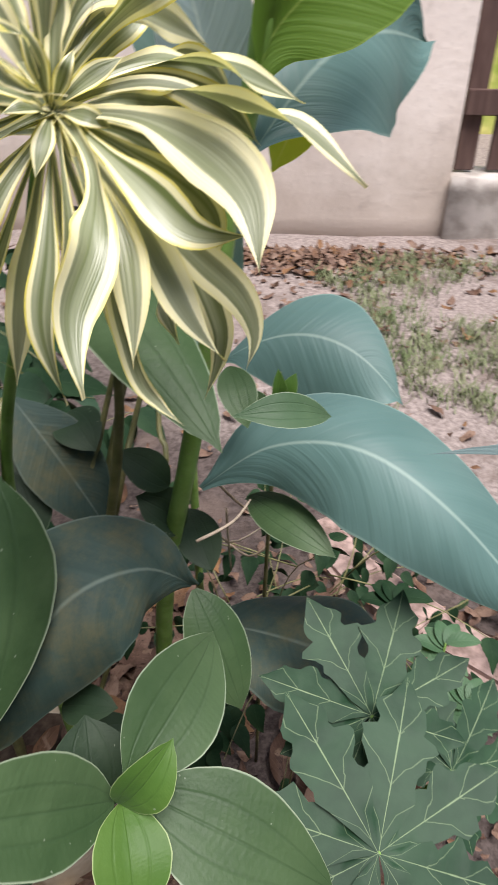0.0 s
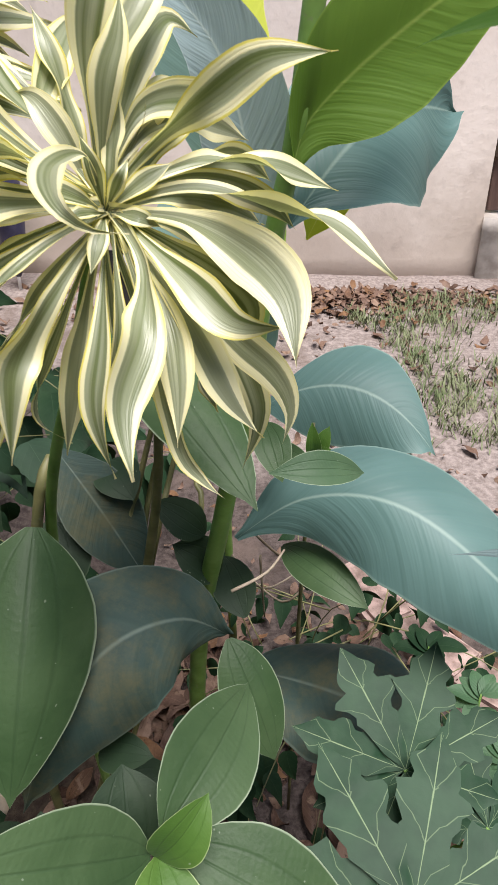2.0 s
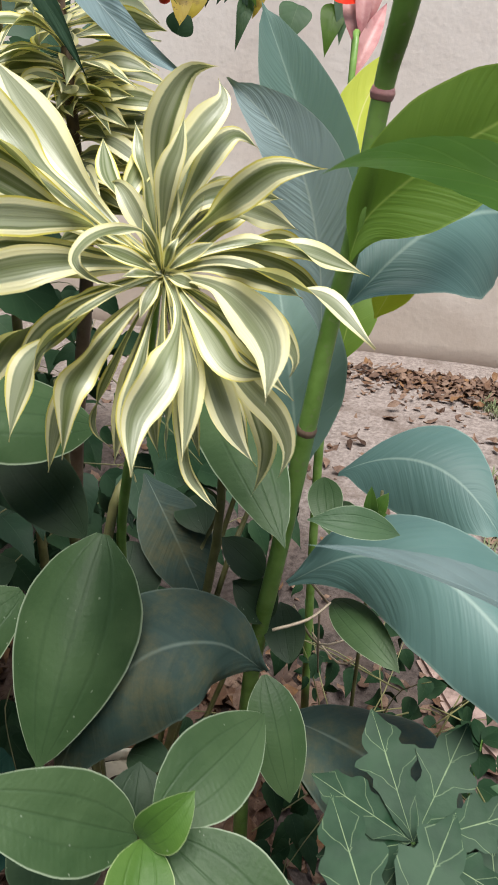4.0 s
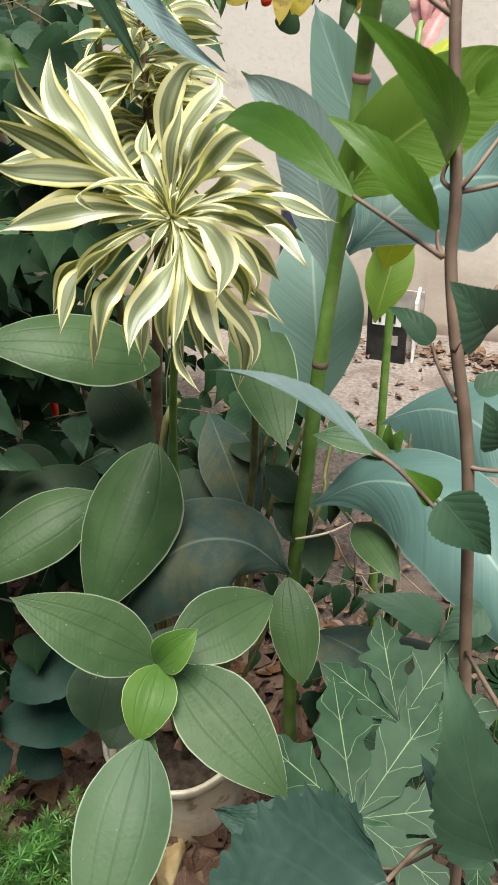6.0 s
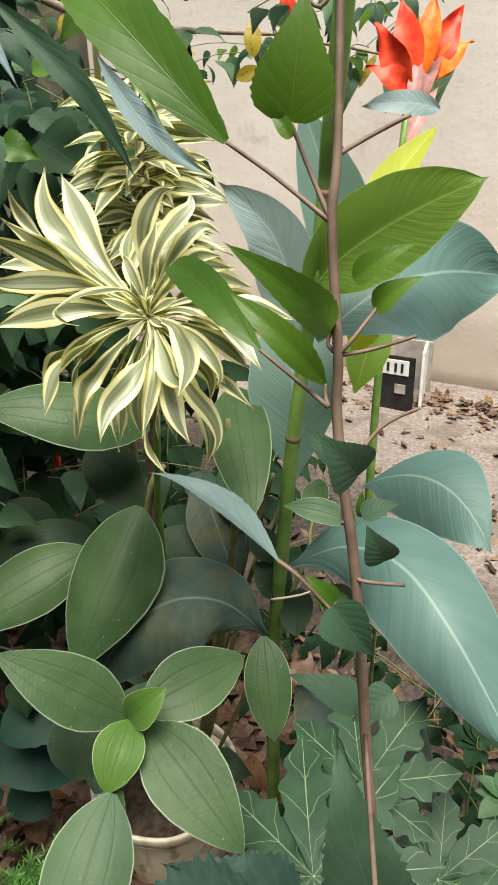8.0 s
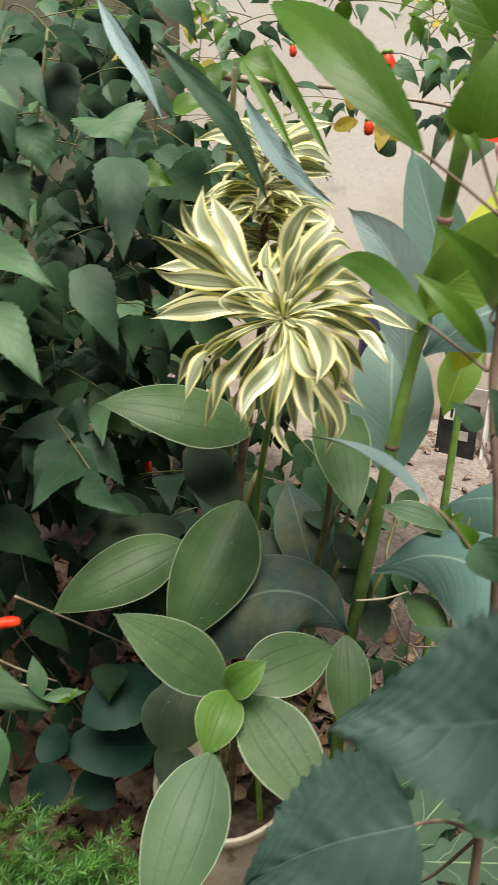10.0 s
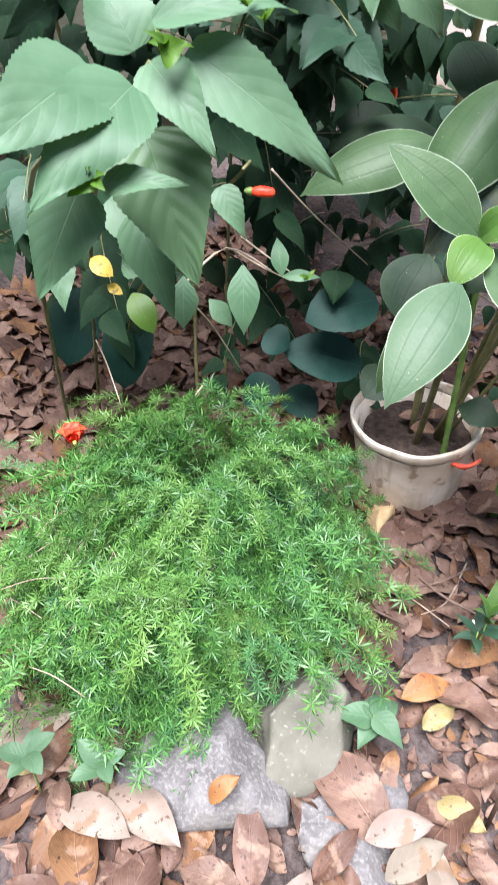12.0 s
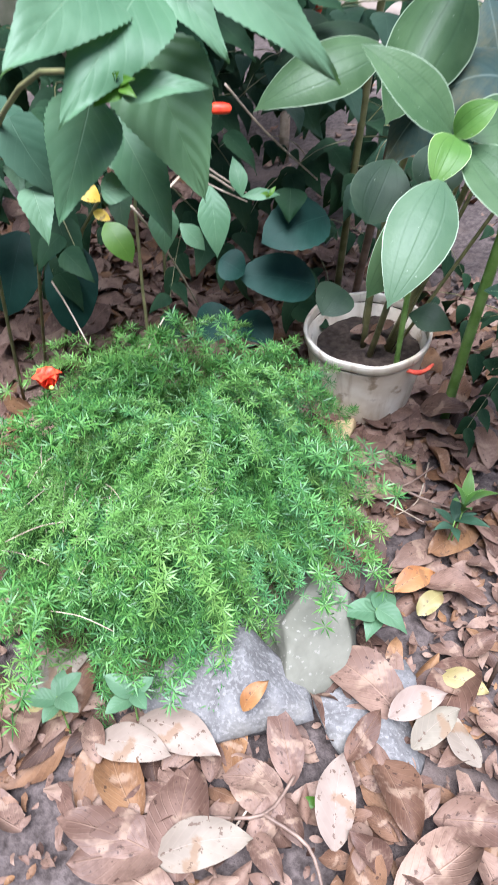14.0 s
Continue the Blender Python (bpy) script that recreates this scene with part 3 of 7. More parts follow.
# Not part of the place: added dark walls that block low sky light.
lone("wall_left", wall_mesh(7.0, 0.16, 2.7, 8, 12), BLOCKER_DARK, "added dark wall closing the left side, blocks low sky light", "wall", kind="structure", m=pose(-2.7, -0.3, 1.35, 0, 0, 90))
lone("wall_front", wall_mesh(8.0, 0.16, 2.9, 8, 15), BLOCKER_DARK, "added dark wall behind the walker, blocks low sky light", "wall", kind="structure", m=pose(1.0, -2.6, 1.4))
lone("wall_far_right", wall_mesh(6.5, 0.16, 2.7, 8, 18), BLOCKER_DARK, "added dark wall closing the far right, blocks low sky light", "wall", kind="structure", m=pose(4.2, 0.2, 1.35, 0, 0, 90))


def build_fence():
    at = (GATE_X + 0.65, WALL_Y + 0.07, 0.1)
    sill = thing("kerb", (at[0], at[1], 0.0), "rough pale concrete kerb under the brown fence", "kerb", kind="structure")
    part("curb_block", wall_mesh(1.3, 0.2, 0.42, 6, 9), CONCRETE, sill, m=pose(at[0], at[1], 0.16))
    fence = thing("fence", (at[0], at[1], 0.37), "brown painted wooden plank fence on a concrete kerb", "fence")
    rnd = random.Random(4)
    plank = box_mesh(0.088, 0.022, 1.6, 0.004, "plank")
    for i in range(9):
        x = GATE_X + 0.062 + i * 0.145
        part("plank", plank, BROWN_PAINT, fence, m=pose(x, at[1], 0.38 + 0.8, 0, rnd.uniform(-0.4, 0.4), 0))
    rail = box_mesh(1.26, 0.03, 0.1, 0.004, "rail")
    for z in (0.66, 1.6):
        part("rail", rail, BROWN_PAINT, fence, m=pose(at[0], at[1] - 0.027, z))


build_fence()

# ---- potted melastome with broad soft leaves ----
POT = (-0.315, 0.555)


def build_bucket():
    bucket = thing("bucket", (*POT, 0.0), "weathered cream plastic bucket used as a plant pot", "bucket")
    r = 0.137
    body = [(0.104, 0.0), (0.108, 0.006), (0.115, 0.07), (0.124, 0.14), (0.131, 0.192), (0.133, 0.2), (0.128, 0.2), (0.118, 0.13), (0.106, 0.08), (0.096, 0.05), (0.0, 0.05)]
    part("body", lathe_mesh(body, 48, "body"), BUCKET, bucket, m=pose(*POT, 0.0, 3, -2, 0))
    for z0, z1, rr, name in ((0.204, 0.226, r, "rim"),):
        ring = [(rr - 0.007, z0), (rr - 0.001, z0), (rr, z0 + 0.0015), (rr + 0.002, z1 - 0.003), (rr + 0.001, z1), (rr - 0.004, z1 + 0.0005), (rr - 0.0065, z1 - 0.002), (rr - 0.007, z0)]
        me = lathe_mesh(ring, 48, "rim")
        for v in me.vertices:
            ang = math.atan2(v.co.y, v.co.x)
            v.co.z += 0.006 * noise.noise(Vector((math.cos(ang) * 2, math.sin(ang) * 2, z0 * 30)))
        part(name, me, BUCKET, bucket, m=pose(*POT, 0.0, 3, -2, 0))
    # Dark ring in the gap between body and rim.
    part("neck", lathe_mesh([(r - 0.006, 0.196), (r - 0.005, 0.21)], 48, "neck"), POTTING, bucket, "dark groove under the rim", m=pose(*POT, 0.0, 3, -2, 0))
    stem(bucket, [(-0.208, 0.509, 0.191), (-0.173, 0.524, 0.191), (-0.164, 0.56, 0.197)], [0.004, 0.006, 0.003], CLOTH, "cord", "faded red cord tied at the side")
    bm = bmesh.new()
    bmesh.ops.create_grid(bm, x_segments=14, y_segments=14, size=0.112)
    for v in bm.verts:
        rr = v.co.xy.length
        if rr > 0.118:
            v.co.xy *= 0.118 / rr
        v.co.z = 0.01 * noise.noise(v.co * 30)
    lone("potting_soil", mesh_of(bm, "potting_soil"), POTTING, "dark potting soil filling the bucket", "soil", m=pose(*POT, 0.17))


build_bucket()
tib = thing("melastome_plant", (*POT, 0.17), "potted shrub with broad soft ribbed green leaves in whorls", "plant")
stem(tib, [(-0.33, 0.55, 0.16), (-0.3, 0.5, 0.5), (-0.206, 0.43, 0.885), (-0.19, 0.45, 0.944)], [0.007, 0.006, 0.005, 0.004], STEM_OLIVE)
stem(tib, [(-0.3, 0.53, 0.16), (-0.2, 0.4, 0.5), (-0.12, 0.27, 0.7), (-0.088, 0.232, 0.77)], [0.007, 0.006, 0.005, 0.003], STEM_OLIVE)
stem(tib, [(-0.35, 0.58, 0.16), (-0.36, 0.6, 0.5), (-0.33, 0.56, 0.8), (-0.3, 0.52, 1.0)], [0.008, 0.007, 0.006, 0.004], STEM_OLIVE)
stem(tib, [(-0.29, 0.58, 0.16), (-0.2, 0.55, 0.5), (-0.12, 0.5, 0.85), (-0.1, 0.46, 1.02)], [0.007, 0.006, 0.005, 0.003], STEM_OLIVE)
leaf(tib, TIB, "ovate", (-0.198, 0.407, 0.905), (-0.201, 0.265, 0.751), 0.114, (0.32, -0.698, 0.64), arch=.09, fold=-.12, curl=.5, nu=24, nv=10)
leaf(tib, TIB, "ovate", (-0.253, 0.506, 0.961), (-0.41, 0.356, 1.012), 0.099, (0.572, -0.345, 0.744), arch=.12, fold=.1, curl=.35, nu=22, nv=8)
leaf(tib, TIB, "ovate", (-0.312, 0.424, 0.795), (-0.424, 0.257, 0.717), 0.095, (0.358, -0.579, 0.733), arch=.12, fold=.1, curl=.4, nu=22, nv=8)
leaf(tib, TIB_SHADED, "oval", (-0.347, 0.465, 0.794), (-0.458, 0.344, 0.758), 0.074, (0.368, -0.56, 0.742), arch=.15, fold=.1, curl=.4)
leaf(tib, TIB_SHADED, "oval", (-0.378, 0.523, 0.905), (-0.27, 0.493, 0.823), 0.079, (0.367, -0.609, 0.703), arch=.1)
leaf(tib, TIB, "ovate", (-0.085, 0.223, 0.783), (-0.19, 0.16, 0.872), 0.068, (0.719, -0.345, 0.604), arch=.06, fold=.16, nu=24, nv=10)
leaf(tib, TIB_YOUNG, "oval", (-0.081, 0.221, 0.782), (-0.046, 0.243, 0.824), 0.038, (0.105, -0.912, 0.396), arch=.18, fold=.3, nu=20, nv=8)
leaf(tib, TIB_YOUNG, "oval", (-0.08, 0.222, 0.782), (-0.068, 0.163, 0.744), 0.051, (0.388, -0.445, 0.807), arch=.16, fold=.25, nu=20, nv=8)
leaf(tib, TIB, "ovate", (-0.079, 0.238, 0.779), (-0.027, 0.365, 0.776), 0.073, (0.534, -0.205, 0.82), arch=.1, fold=.12, nu=24, nv=10)
leaf(tib, TIB, "ovate", (-0.07, 0.235, 0.769), (0.066, 0.202, 0.698), 0.080, (0.333, -0.432, 0.838), arch=.08, fold=.14, nu=24, nv=10)
leaf(tib, TIB_PALE, "ovate", (-0.059, 0.163, 0.753), (-0.031, 0.031, 0.654), 0.082, (0.368, -0.509, 0.778), arch=.1, fold=.05, curl=.25, nu=24, nv=10)
leaf(tib, TIB, "oval", (-0.065, 0.18, 0.741), (-0.094, 0.095, 0.61), 0.061, (0.387, -0.81, 0.441), arch=.1)
leaf(tib, TIB, "oval", (-0.152, 0.558, 1.019), (-0.018, 0.376, 0.951), 0.074, (0.016, -0.335, 0.942), arch=.1, fold=.05, curl=.35, nu=22, nv=8)
leaf(tib, TIB, "oval", (-0.051, 0.449, 0.731), (-0.004, 0.389, 0.626), 0.061, (0.361, -0.731, 0.578), arch=.1, fold=.1, curl=.3)
leaf(tib, TIB_SHADED, "oval", (-0.44, 0.488, 0.73), (-0.527, 0.414, 0.789), 0.100, (0.673, -0.23, 0.703), arch=.15)
leaf(tib, TIB_SHADED, "oval", (-0.253, 0.57, 0.772), (-0.248, 0.508, 0.703), 0.082, (0.41, -0.669, 0.62), arch=.1)
leaf(tib, TIB_SHADED, "oval", (-0.082, 0.551, 0.774), (-0.134, 0.556, 0.814), 0.043, (0.421, -0.655, 0.628), arch=.1)
leaf(tib, TIB_SHADED, "oval", (-0.067, 0.549, 0.721), (-0.117, 0.544, 0.765), 0.054, (0.556, -0.601, 0.574), arch=.1)
leaf(tib, TIB_SHADED, "oval", (-0.039, 0.52, 0.682), (-0.071, 0.597, 0.702), 0.050, (-0.089, -0.286, 0.954), arch=.1)
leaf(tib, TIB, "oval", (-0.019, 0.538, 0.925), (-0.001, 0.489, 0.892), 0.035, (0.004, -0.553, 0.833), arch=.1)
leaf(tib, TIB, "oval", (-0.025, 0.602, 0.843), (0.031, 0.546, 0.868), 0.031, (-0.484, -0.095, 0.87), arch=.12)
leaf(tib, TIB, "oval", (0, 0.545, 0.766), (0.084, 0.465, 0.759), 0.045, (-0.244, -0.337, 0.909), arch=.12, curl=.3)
leaf(tib, TIB_SHADED, "oval", (-0.196, 0.62, 0.818), (-0.159, 0.571, 0.802), 0.054, (-0.117, -0.384, 0.916), arch=.1)
leaf(tib, TIB_SHADED, "oval", (-0.164, 0.356, 0.68), (-0.11, 0.344, 0.697), 0.037, (-0.337, -0.258, 0.906), arch=.1)
leaf(tib, TIB_SHADED, "oval", (-0.18, 0.22, 0.636), (-0.194, 0.29, 0.702), 0.085, (0.449, -0.563, 0.694), arch=.1)
leaf(tib, TIB_SHADED, "oval", (-0.117, 0.258, 0.685), (-0.128, 0.313, 0.736), 0.073, (0.402, -0.582, 0.707), arch=.1)
leaf(tib, TIB_SHADED, "round", (-0.348, 0.459, 0.35), (-0.344, 0.388, 0.323), 0.082, (0.433, -0.295, 0.852), arch=.1)
leaf(tib, TIB_SHADED, "lance", (-0.235, 0.544, 0.297), (-0.148, 0.574, 0.284), 0.067, (0.294, -0.489, 0.821), arch=.2)
small = thing("melastome_shoot", (0.03, 0.66, 0.0), "young shoot with a pair of bright small leaves", "plant")
stem(small, [(0.02, 0.68, 0.0), (0.025, 0.665, 0.5), (0.033, 0.655, 0.85)], [0.003, 0.003, 0.002], STEM_OLIVE)
leaf(small, TIB_YOUNG, "oval", (0.031, 0.576, 0.858), (0.027, 0.572, 0.904), 0.016, (0.018, -0.997, -0.069), arch=.15, fold=.3)
leaf(small, TIB_YOUNG, "oval", (0.031, 0.576, 0.858), (0.045, 0.579, 0.895), 0.019, (-0.221, -0.963, 0.157), arch=.15, fold=.3)
leaf(small, TIB_YOUNG, "oval", (0.031, 0.576, 0.858), (0.047, 0.565, 0.877), 0.014, (-0.771, -0.541, 0.338), arch=.15, fold=.2)

# ---- canna ----
canna = thing("canna_plant", (-0.14, 0.62, 0.0), "tall canna with broad blue-green leaves and a red flower spike", "plant")
stem(canna, [(-0.13, 0.62, 0.0), (-0.115, 0.59, 0.4), (-0.093, 0.558, 0.638), (-0.06, 0.52, 0.82), (-0.03, 0.487, 0.99), (-0.013, 0.48, 1.1), (0.003, 0.468, 1.18), (0.015, 0.46, 1.273), (0.024, 0.447, 1.31), (0.034, 0.436, 1.36), (0.058, 0.41, 1.5)], [0.012, 0.011, 0.0105, 0.0095, 0.0084, 0.0074, 0.007, 0.0069, 0.008, 0.0088, 0.009], STEM_GREEN, sides=14)
for z0, x0, y0 in ((1.268, 0.0143, 0.461), (0.998, -0.0288, 0.4865)):
    stem(canna, [(x0, y0, z0), (x0 + 0.0006, y0 - 0.0003, z0 + 0.004), (x0 + 0.0012, y0 - 0.0006, z0 + 0.008)], [0.0074, 0.0086, 0.0074] if z0 > 1.2 else [0.0087, 0.0094, 0.0087], BRACT if z0 > 1.2 else STEM_BROWN, "node_ring", "dark reddish ring at the stem's joint", sides=14)
bent_leaf(canna, CANNA, "canna", [(-0.047, 0.519, 0.798), (0.021, 0.528, 0.843), (0.102, 0.502, 0.859), (0.182, 0.452, 0.826), (0.277, 0.399, 0.737)], 0.135, (0.1, -0.62, 0.78), 0.0, 0.5, 0, 0, 0.05, 36, 14)
leaf(canna, CANNA, "canna", (-0.033, 0.742, 0.813), (0.178, 0.669, 0.798), 0.138, (-0.167, -0.634, 0.755), arch=.12, side=.22, fold=.0, curl=.4, wave=.02, nu=26, nv=10)
bent_leaf(canna, CANNA, "canna", [(0.0, 0.484, 1.12), (0.045, 0.535, 1.165), (0.095, 0.605, 1.178), (0.15, 0.685, 1.163)], 0.14, (-0.15, -0.95, 0.25), 0.1, 0.2, 0, 0, 0.04, 30, 12)
bent_leaf(canna, CANNA_GREEN, "canna", [(0.002, 0.458, 1.16), (0.011, 0.462, 1.189), (0.037, 0.468, 1.216), (0.07, 0.481, 1.241), (0.105, 0.501, 1.262), (0.147, 0.528, 1.282)], 0.088, (0.62, -0.72, 0.3), 0.15, 0.0, 0, 0, 0.05, 34, 14)
bent_leaf(canna, CANNA_PALE, "canna", [(-0.02, 0.485, 1.09), (-0.026, 0.482, 1.16), (-0.045, 0.468, 1.23), (-0.086, 0.437, 1.28)], 0.068, (0.368, -0.85, 0.35), 0.3, 0.0, 0, 0, 0.03, 30, 10)
bent_leaf(canna, CANNA_LIT, "canna", [(-0.06, 0.745, 1.06), (-0.08, 0.75, 1.17), (-0.115, 0.755, 1.26), (-0.158, 0.763, 1.352)], 0.095, (0.25, -0.85, 0.45), 0.3, 0.0, 0, 0, 0.03, 28, 10)
bent_leaf(canna, CANNA_YELLOW, "canna", [(-0.03, 0.7, 1.06), (-0.045, 0.765, 1.17), (-0.06, 0.87, 1.245), (-0.035, 0.997, 1.322)], 0.066, (0.1, -0.8, 0.5), 0.4, 0.0, 0, 0, 0.03, 26, 8)
leaf(canna, CANNA_YELLOW, "canna", (0.015, 0.55, 1.09), (0.045, 0.55, 1.175), 0.04, (0.35, -0.85, 0.3), arch=.08, fold=.3)
leaf(canna, TIB_PALE, "canna", (-0.012, 0.43, 0.945), (0.066, 0.459, 0.926), 0.03, (0.1, -0.6, 0.8), arch=.14, fold=.2, label="pale young sheath leaf")
leaf(canna, CANNA_LIT, "canna", (-0.04, 0.52, 0.93), (-0.1, 0.62, 1.13), 0.11, (0.318, -0.792, 0.52), arch=.08, fold=.25, nu=24, nv=10)
leaf(canna, CANNA_GREEN, "canna", (-0.041, 0.705, 0.978), (-0.03, 0.776, 1.095), 0.062, (0.292, -0.83, 0.475), arch=.1, fold=.2)
bent_leaf(canna, CANNA_OLD_SHADED, "canna", [(-0.05, 0.45, 0.735), (-0.09, 0.415, 0.795), (-0.145, 0.375, 0.8), (-0.19, 0.33, 0.75), (-0.215, 0.3, 0.68)], 0.13, (0.1, -0.62, 0.75), 0.05, 0.5, 0, 0, 0.06, 30, 12)
leaf(canna, CANNA_OLD_SHADED, "canna", (-0.253, 0.611, 0.846), (-0.155, 0.557, 0.705), 0.086, (0.426, -0.707, 0.565), arch=.1, fold=.15, nu=22, nv=8)
leaf(canna, CANNA_OLD_SHADED, "canna", (-0.057, 0.556, 0.546), (0.197, 0.451, 0.539), 0.157, (-0.005, -0.079, 0.997), arch=.15, fold=.3, curl=.5, wave=.12, nu=26, nv=10)
leaf(canna, CANNA_OLD_SHADED, "canna", (-0.249, 0.665, 0.794), (-0.195, 0.596, 0.701), 0.098, (0.263, -0.697, 0.667), arch=.1)

# flower spike of a second canna
flowering = thing("canna_plant", (-0.1, 1.0, 0.0), "flowering canna with red-orange petals on a purple-pink spike", "plant")
stem(flowering, [(-0.1, 1.0, 0.05), (-0.1, 0.96, 0.7), (-0.099, 1.012, 1.276), (-0.102, 1.062, 1.331), (-0.102, 1.124, 1.406)], [0.009, 0.008, 0.005, 0.006, 0.005], STEM_GREEN)
leaf(flowering, BRACT, "lance", (-0.102, 1.009, 1.273), (-0.07, 1.095, 1.375), 0.027, (0.331, -0.775, 0.538), arch=.1, fold=.5, name="bract")
leaf(flowering, BRACT, "lance", (-0.101, 1.043, 1.316), (-0.13, 1.091, 1.404), 0.021, (-0.003, -0.881, 0.473), arch=.1, fold=.5, name="bract")
leaf(flowering, BRACT, "lance", (-0.094, 1.037, 1.323), (-0.101, 1.09, 1.431), 0.024, (0.122, -0.889, 0.442), arch=.1, fold=.5, name="bract")
leaf(flowering, BRACT, "lance", (-0.092, 1.069, 1.338), (-0.076, 1.133, 1.456), 0.024, (0.208, -0.869, 0.448), arch=.1, fold=.5, name="bract")
leaf(flowering, BRACT, "lance", (-0.107, 1.072, 1.353), (-0.125, 1.122, 1.463), 0.018, (0.076, -0.903, 0.424), arch=.1, fold=.5, name="bract")
leaf(flowering, RED, "lance", (-0.101, 1.061, 1.373), (-0.174, 1.031, 1.405), 0.041, (0.404, -0.911, 0.082), arch=.2, wave=.1, name="petal", nu=16, twist=30)
leaf(flowering, RED, "lance", (-0.101, 1.051, 1.376), (-0.169, 1.053, 1.468), 0.047, (0.099, -0.99, 0.102), arch=.12, wave=.12, name="petal", nu=16, twist=-25)
leaf(flowering, RED, "lance", (-0.097, 1.066, 1.381), (-0.141, 1.092, 1.505), 0.049, (0.036, -0.974, 0.222), arch=.1, wave=.12, name="petal", nu=16, twist=20)
leaf(flowering, ORANGE, "lance", (-0.094, 1.079, 1.381), (-0.096, 1.13, 1.507), 0.047, (0.136, -0.916, 0.378), arch=.1, wave=.12, name="petal", nu=16, twist=-20)
leaf(flowering, RED, "lance", (-0.088, 1.093, 1.382), (-0.057, 1.145, 1.491), 0.049, (0.219, -0.9, 0.376), arch=.12, wave=.12, name="petal", nu=16, twist=25)
leaf(flowering, ORANGE, "lance", (-0.084, 1.092, 1.379), (-0.033, 1.139, 1.442), 0.041, (0.292, -0.862, 0.413), arch=.2, wave=.12, name="petal", nu=16, twist=-30)
leaf(flowering, ORANGE, "lance", (-0.076, 1.098, 1.386), (-0.055, 1.118, 1.414), 0.028, (0.285, -0.862, 0.42), arch=.15, wave=.1, name="petal", nu=14)

# ---- variegated dracaena ----
drac = thing("variegated_dracaena", (-0.22, 0.5, 0.0), "dracaena head of cream-edged striped green leaves", "plant")
HEART = (-0.081, 0.304, 1.181)
EYE_SIDE = aim(HEART, (0.092, 0.429, 1.19), Vector((0.274, -0.266, 1.317)) - Vector(HEART))
stem(drac, [(-0.24, 0.56, 0.0), (-0.235, 0.5, 0.6), (-0.205, 0.45, 0.84), (-0.178, 0.42, 0.95), (-0.13, 0.37, 1.07), (-0.095, 0.325, 1.16)], [0.0065, 0.0055, 0.005, 0.0045, 0.0042, 0.003], STEM_GREEN, sides=10)


RND = random.Random(3)
OPEN_SIDE = Vector((0.3, -0.78, 0.42))


def strap(points, width, pinch, roll, material=None):
    """One striped leaf of the head; pinch is the share of its length at which it turns edge on."""
    nu, nv = 34, 6
    ph = RND.uniform(0, 6.3), RND.uniform(0, 6.3)
    fold, turn = RND.uniform(0.25, 0.6), RND.gauss(0, 22)
    flip = RND.choice((-1, 1)) * RND.uniform(60, 85) if pinch else RND.gauss(0, 20)
    at = pinch or RND.uniform(0.3, 0.6)
    line = smooth_line(points, nu)
    u = np.linspace(0, 1, nu + 1)
    w = profile("strap", u) * width / 2
    verts, uvs, faces = [], [], []
    for i, p in enumerate(line):
        d = (line[min(i + 1, nu)] - line[max(i - 1, 0)]).normalized()
        z = OPEN_SIDE - d * OPEN_SIDE.dot(d)
        z.normalize()
        bend = roll + turn * u[i] + flip * math.exp(-((u[i] - at) / 0.16) ** 2)
        z.rotate(Matrix.Rotation(radians(bend), 3, d))
        y = z.cross(d)
        for j in range(nv + 1):
            s = 2 * j / nv - 1
            a = s * w[i]
            h = fold * abs(a) * (1.3 - u[i]) + 0.05 * width * s * math.sin(7 * u[i] + ph[0]) + 0.04 * width * s * s * math.sin(11 * u[i] + ph[1])
            verts.append(p + y * a + z * h - line[0])
            uvs.append((u[i], (s + 1) / 2))
    for i in range(nu):
        for j in range(nv):
            a = i * (nv + 1) + j
            faces.append((a, a + nv + 1, a + nv + 2, a + 1))
    return part("leaf", mesh_from("leaf", verts, faces, uvs), material or VARIEGATED, drac, m=pose(*line[0]))


strap([(-0.087, 0.310, 1.186), (-0.121, 0.312, 1.212), (-0.163, 0.329, 1.251), (-0.212, 0.359, 1.290)], 0.027, None, 20)
strap([(-0.092, 0.309, 1.187), (-0.126, 0.301, 1.216), (-0.153, 0.294, 1.241), (-0.176, 0.297, 1.270), (-0.185, 0.311, 1.300)], 0.025, None, -10)
strap([(-0.093, 0.308, 1.187), (-0.128, 0.277, 1.225), (-0.144, 0.250, 1.256), (-0.149, 0.239, 1.275), (-0.147, 0.232, 1.294)], 0.017, 0.62, 10)
strap([(-0.092, 0.309, 1.187), (-0.125, 0.283, 1.217), (-0.149, 0.256, 1.245), (-0.170, 0.240, 1.267)], 0.017, None, -15)
strap([(-0.091, 0.308, 1.186), (-0.128, 0.274, 1.217), (-0.150, 0.241, 1.242), (-0.171, 0.213, 1.260)], 0.019, None, -20)
strap([(-0.087, 0.309, 1.185), (-0.108, 0.278, 1.210), (-0.122, 0.232, 1.221), (-0.131, 0.199, 1.226), (-0.135, 0.178, 1.236)], 0.019, 0.2, -10)
strap([(-0.089, 0.308, 1.183), (-0.134, 0.287, 1.211), (-0.172, 0.269, 1.225), (-0.208, 0.253, 1.222)], 0.020, None, -10)
strap([(-0.084, 0.308, 1.182), (-0.118, 0.277, 1.190), (-0.149, 0.242, 1.189), (-0.175, 0.218, 1.181)], 0.024, None, -15)
strap([(-0.085, 0.308, 1.182), (-0.125, 0.294, 1.191), (-0.170, 0.281, 1.190), (-0.221, 0.272, 1.175)], 0.022, None, 10)
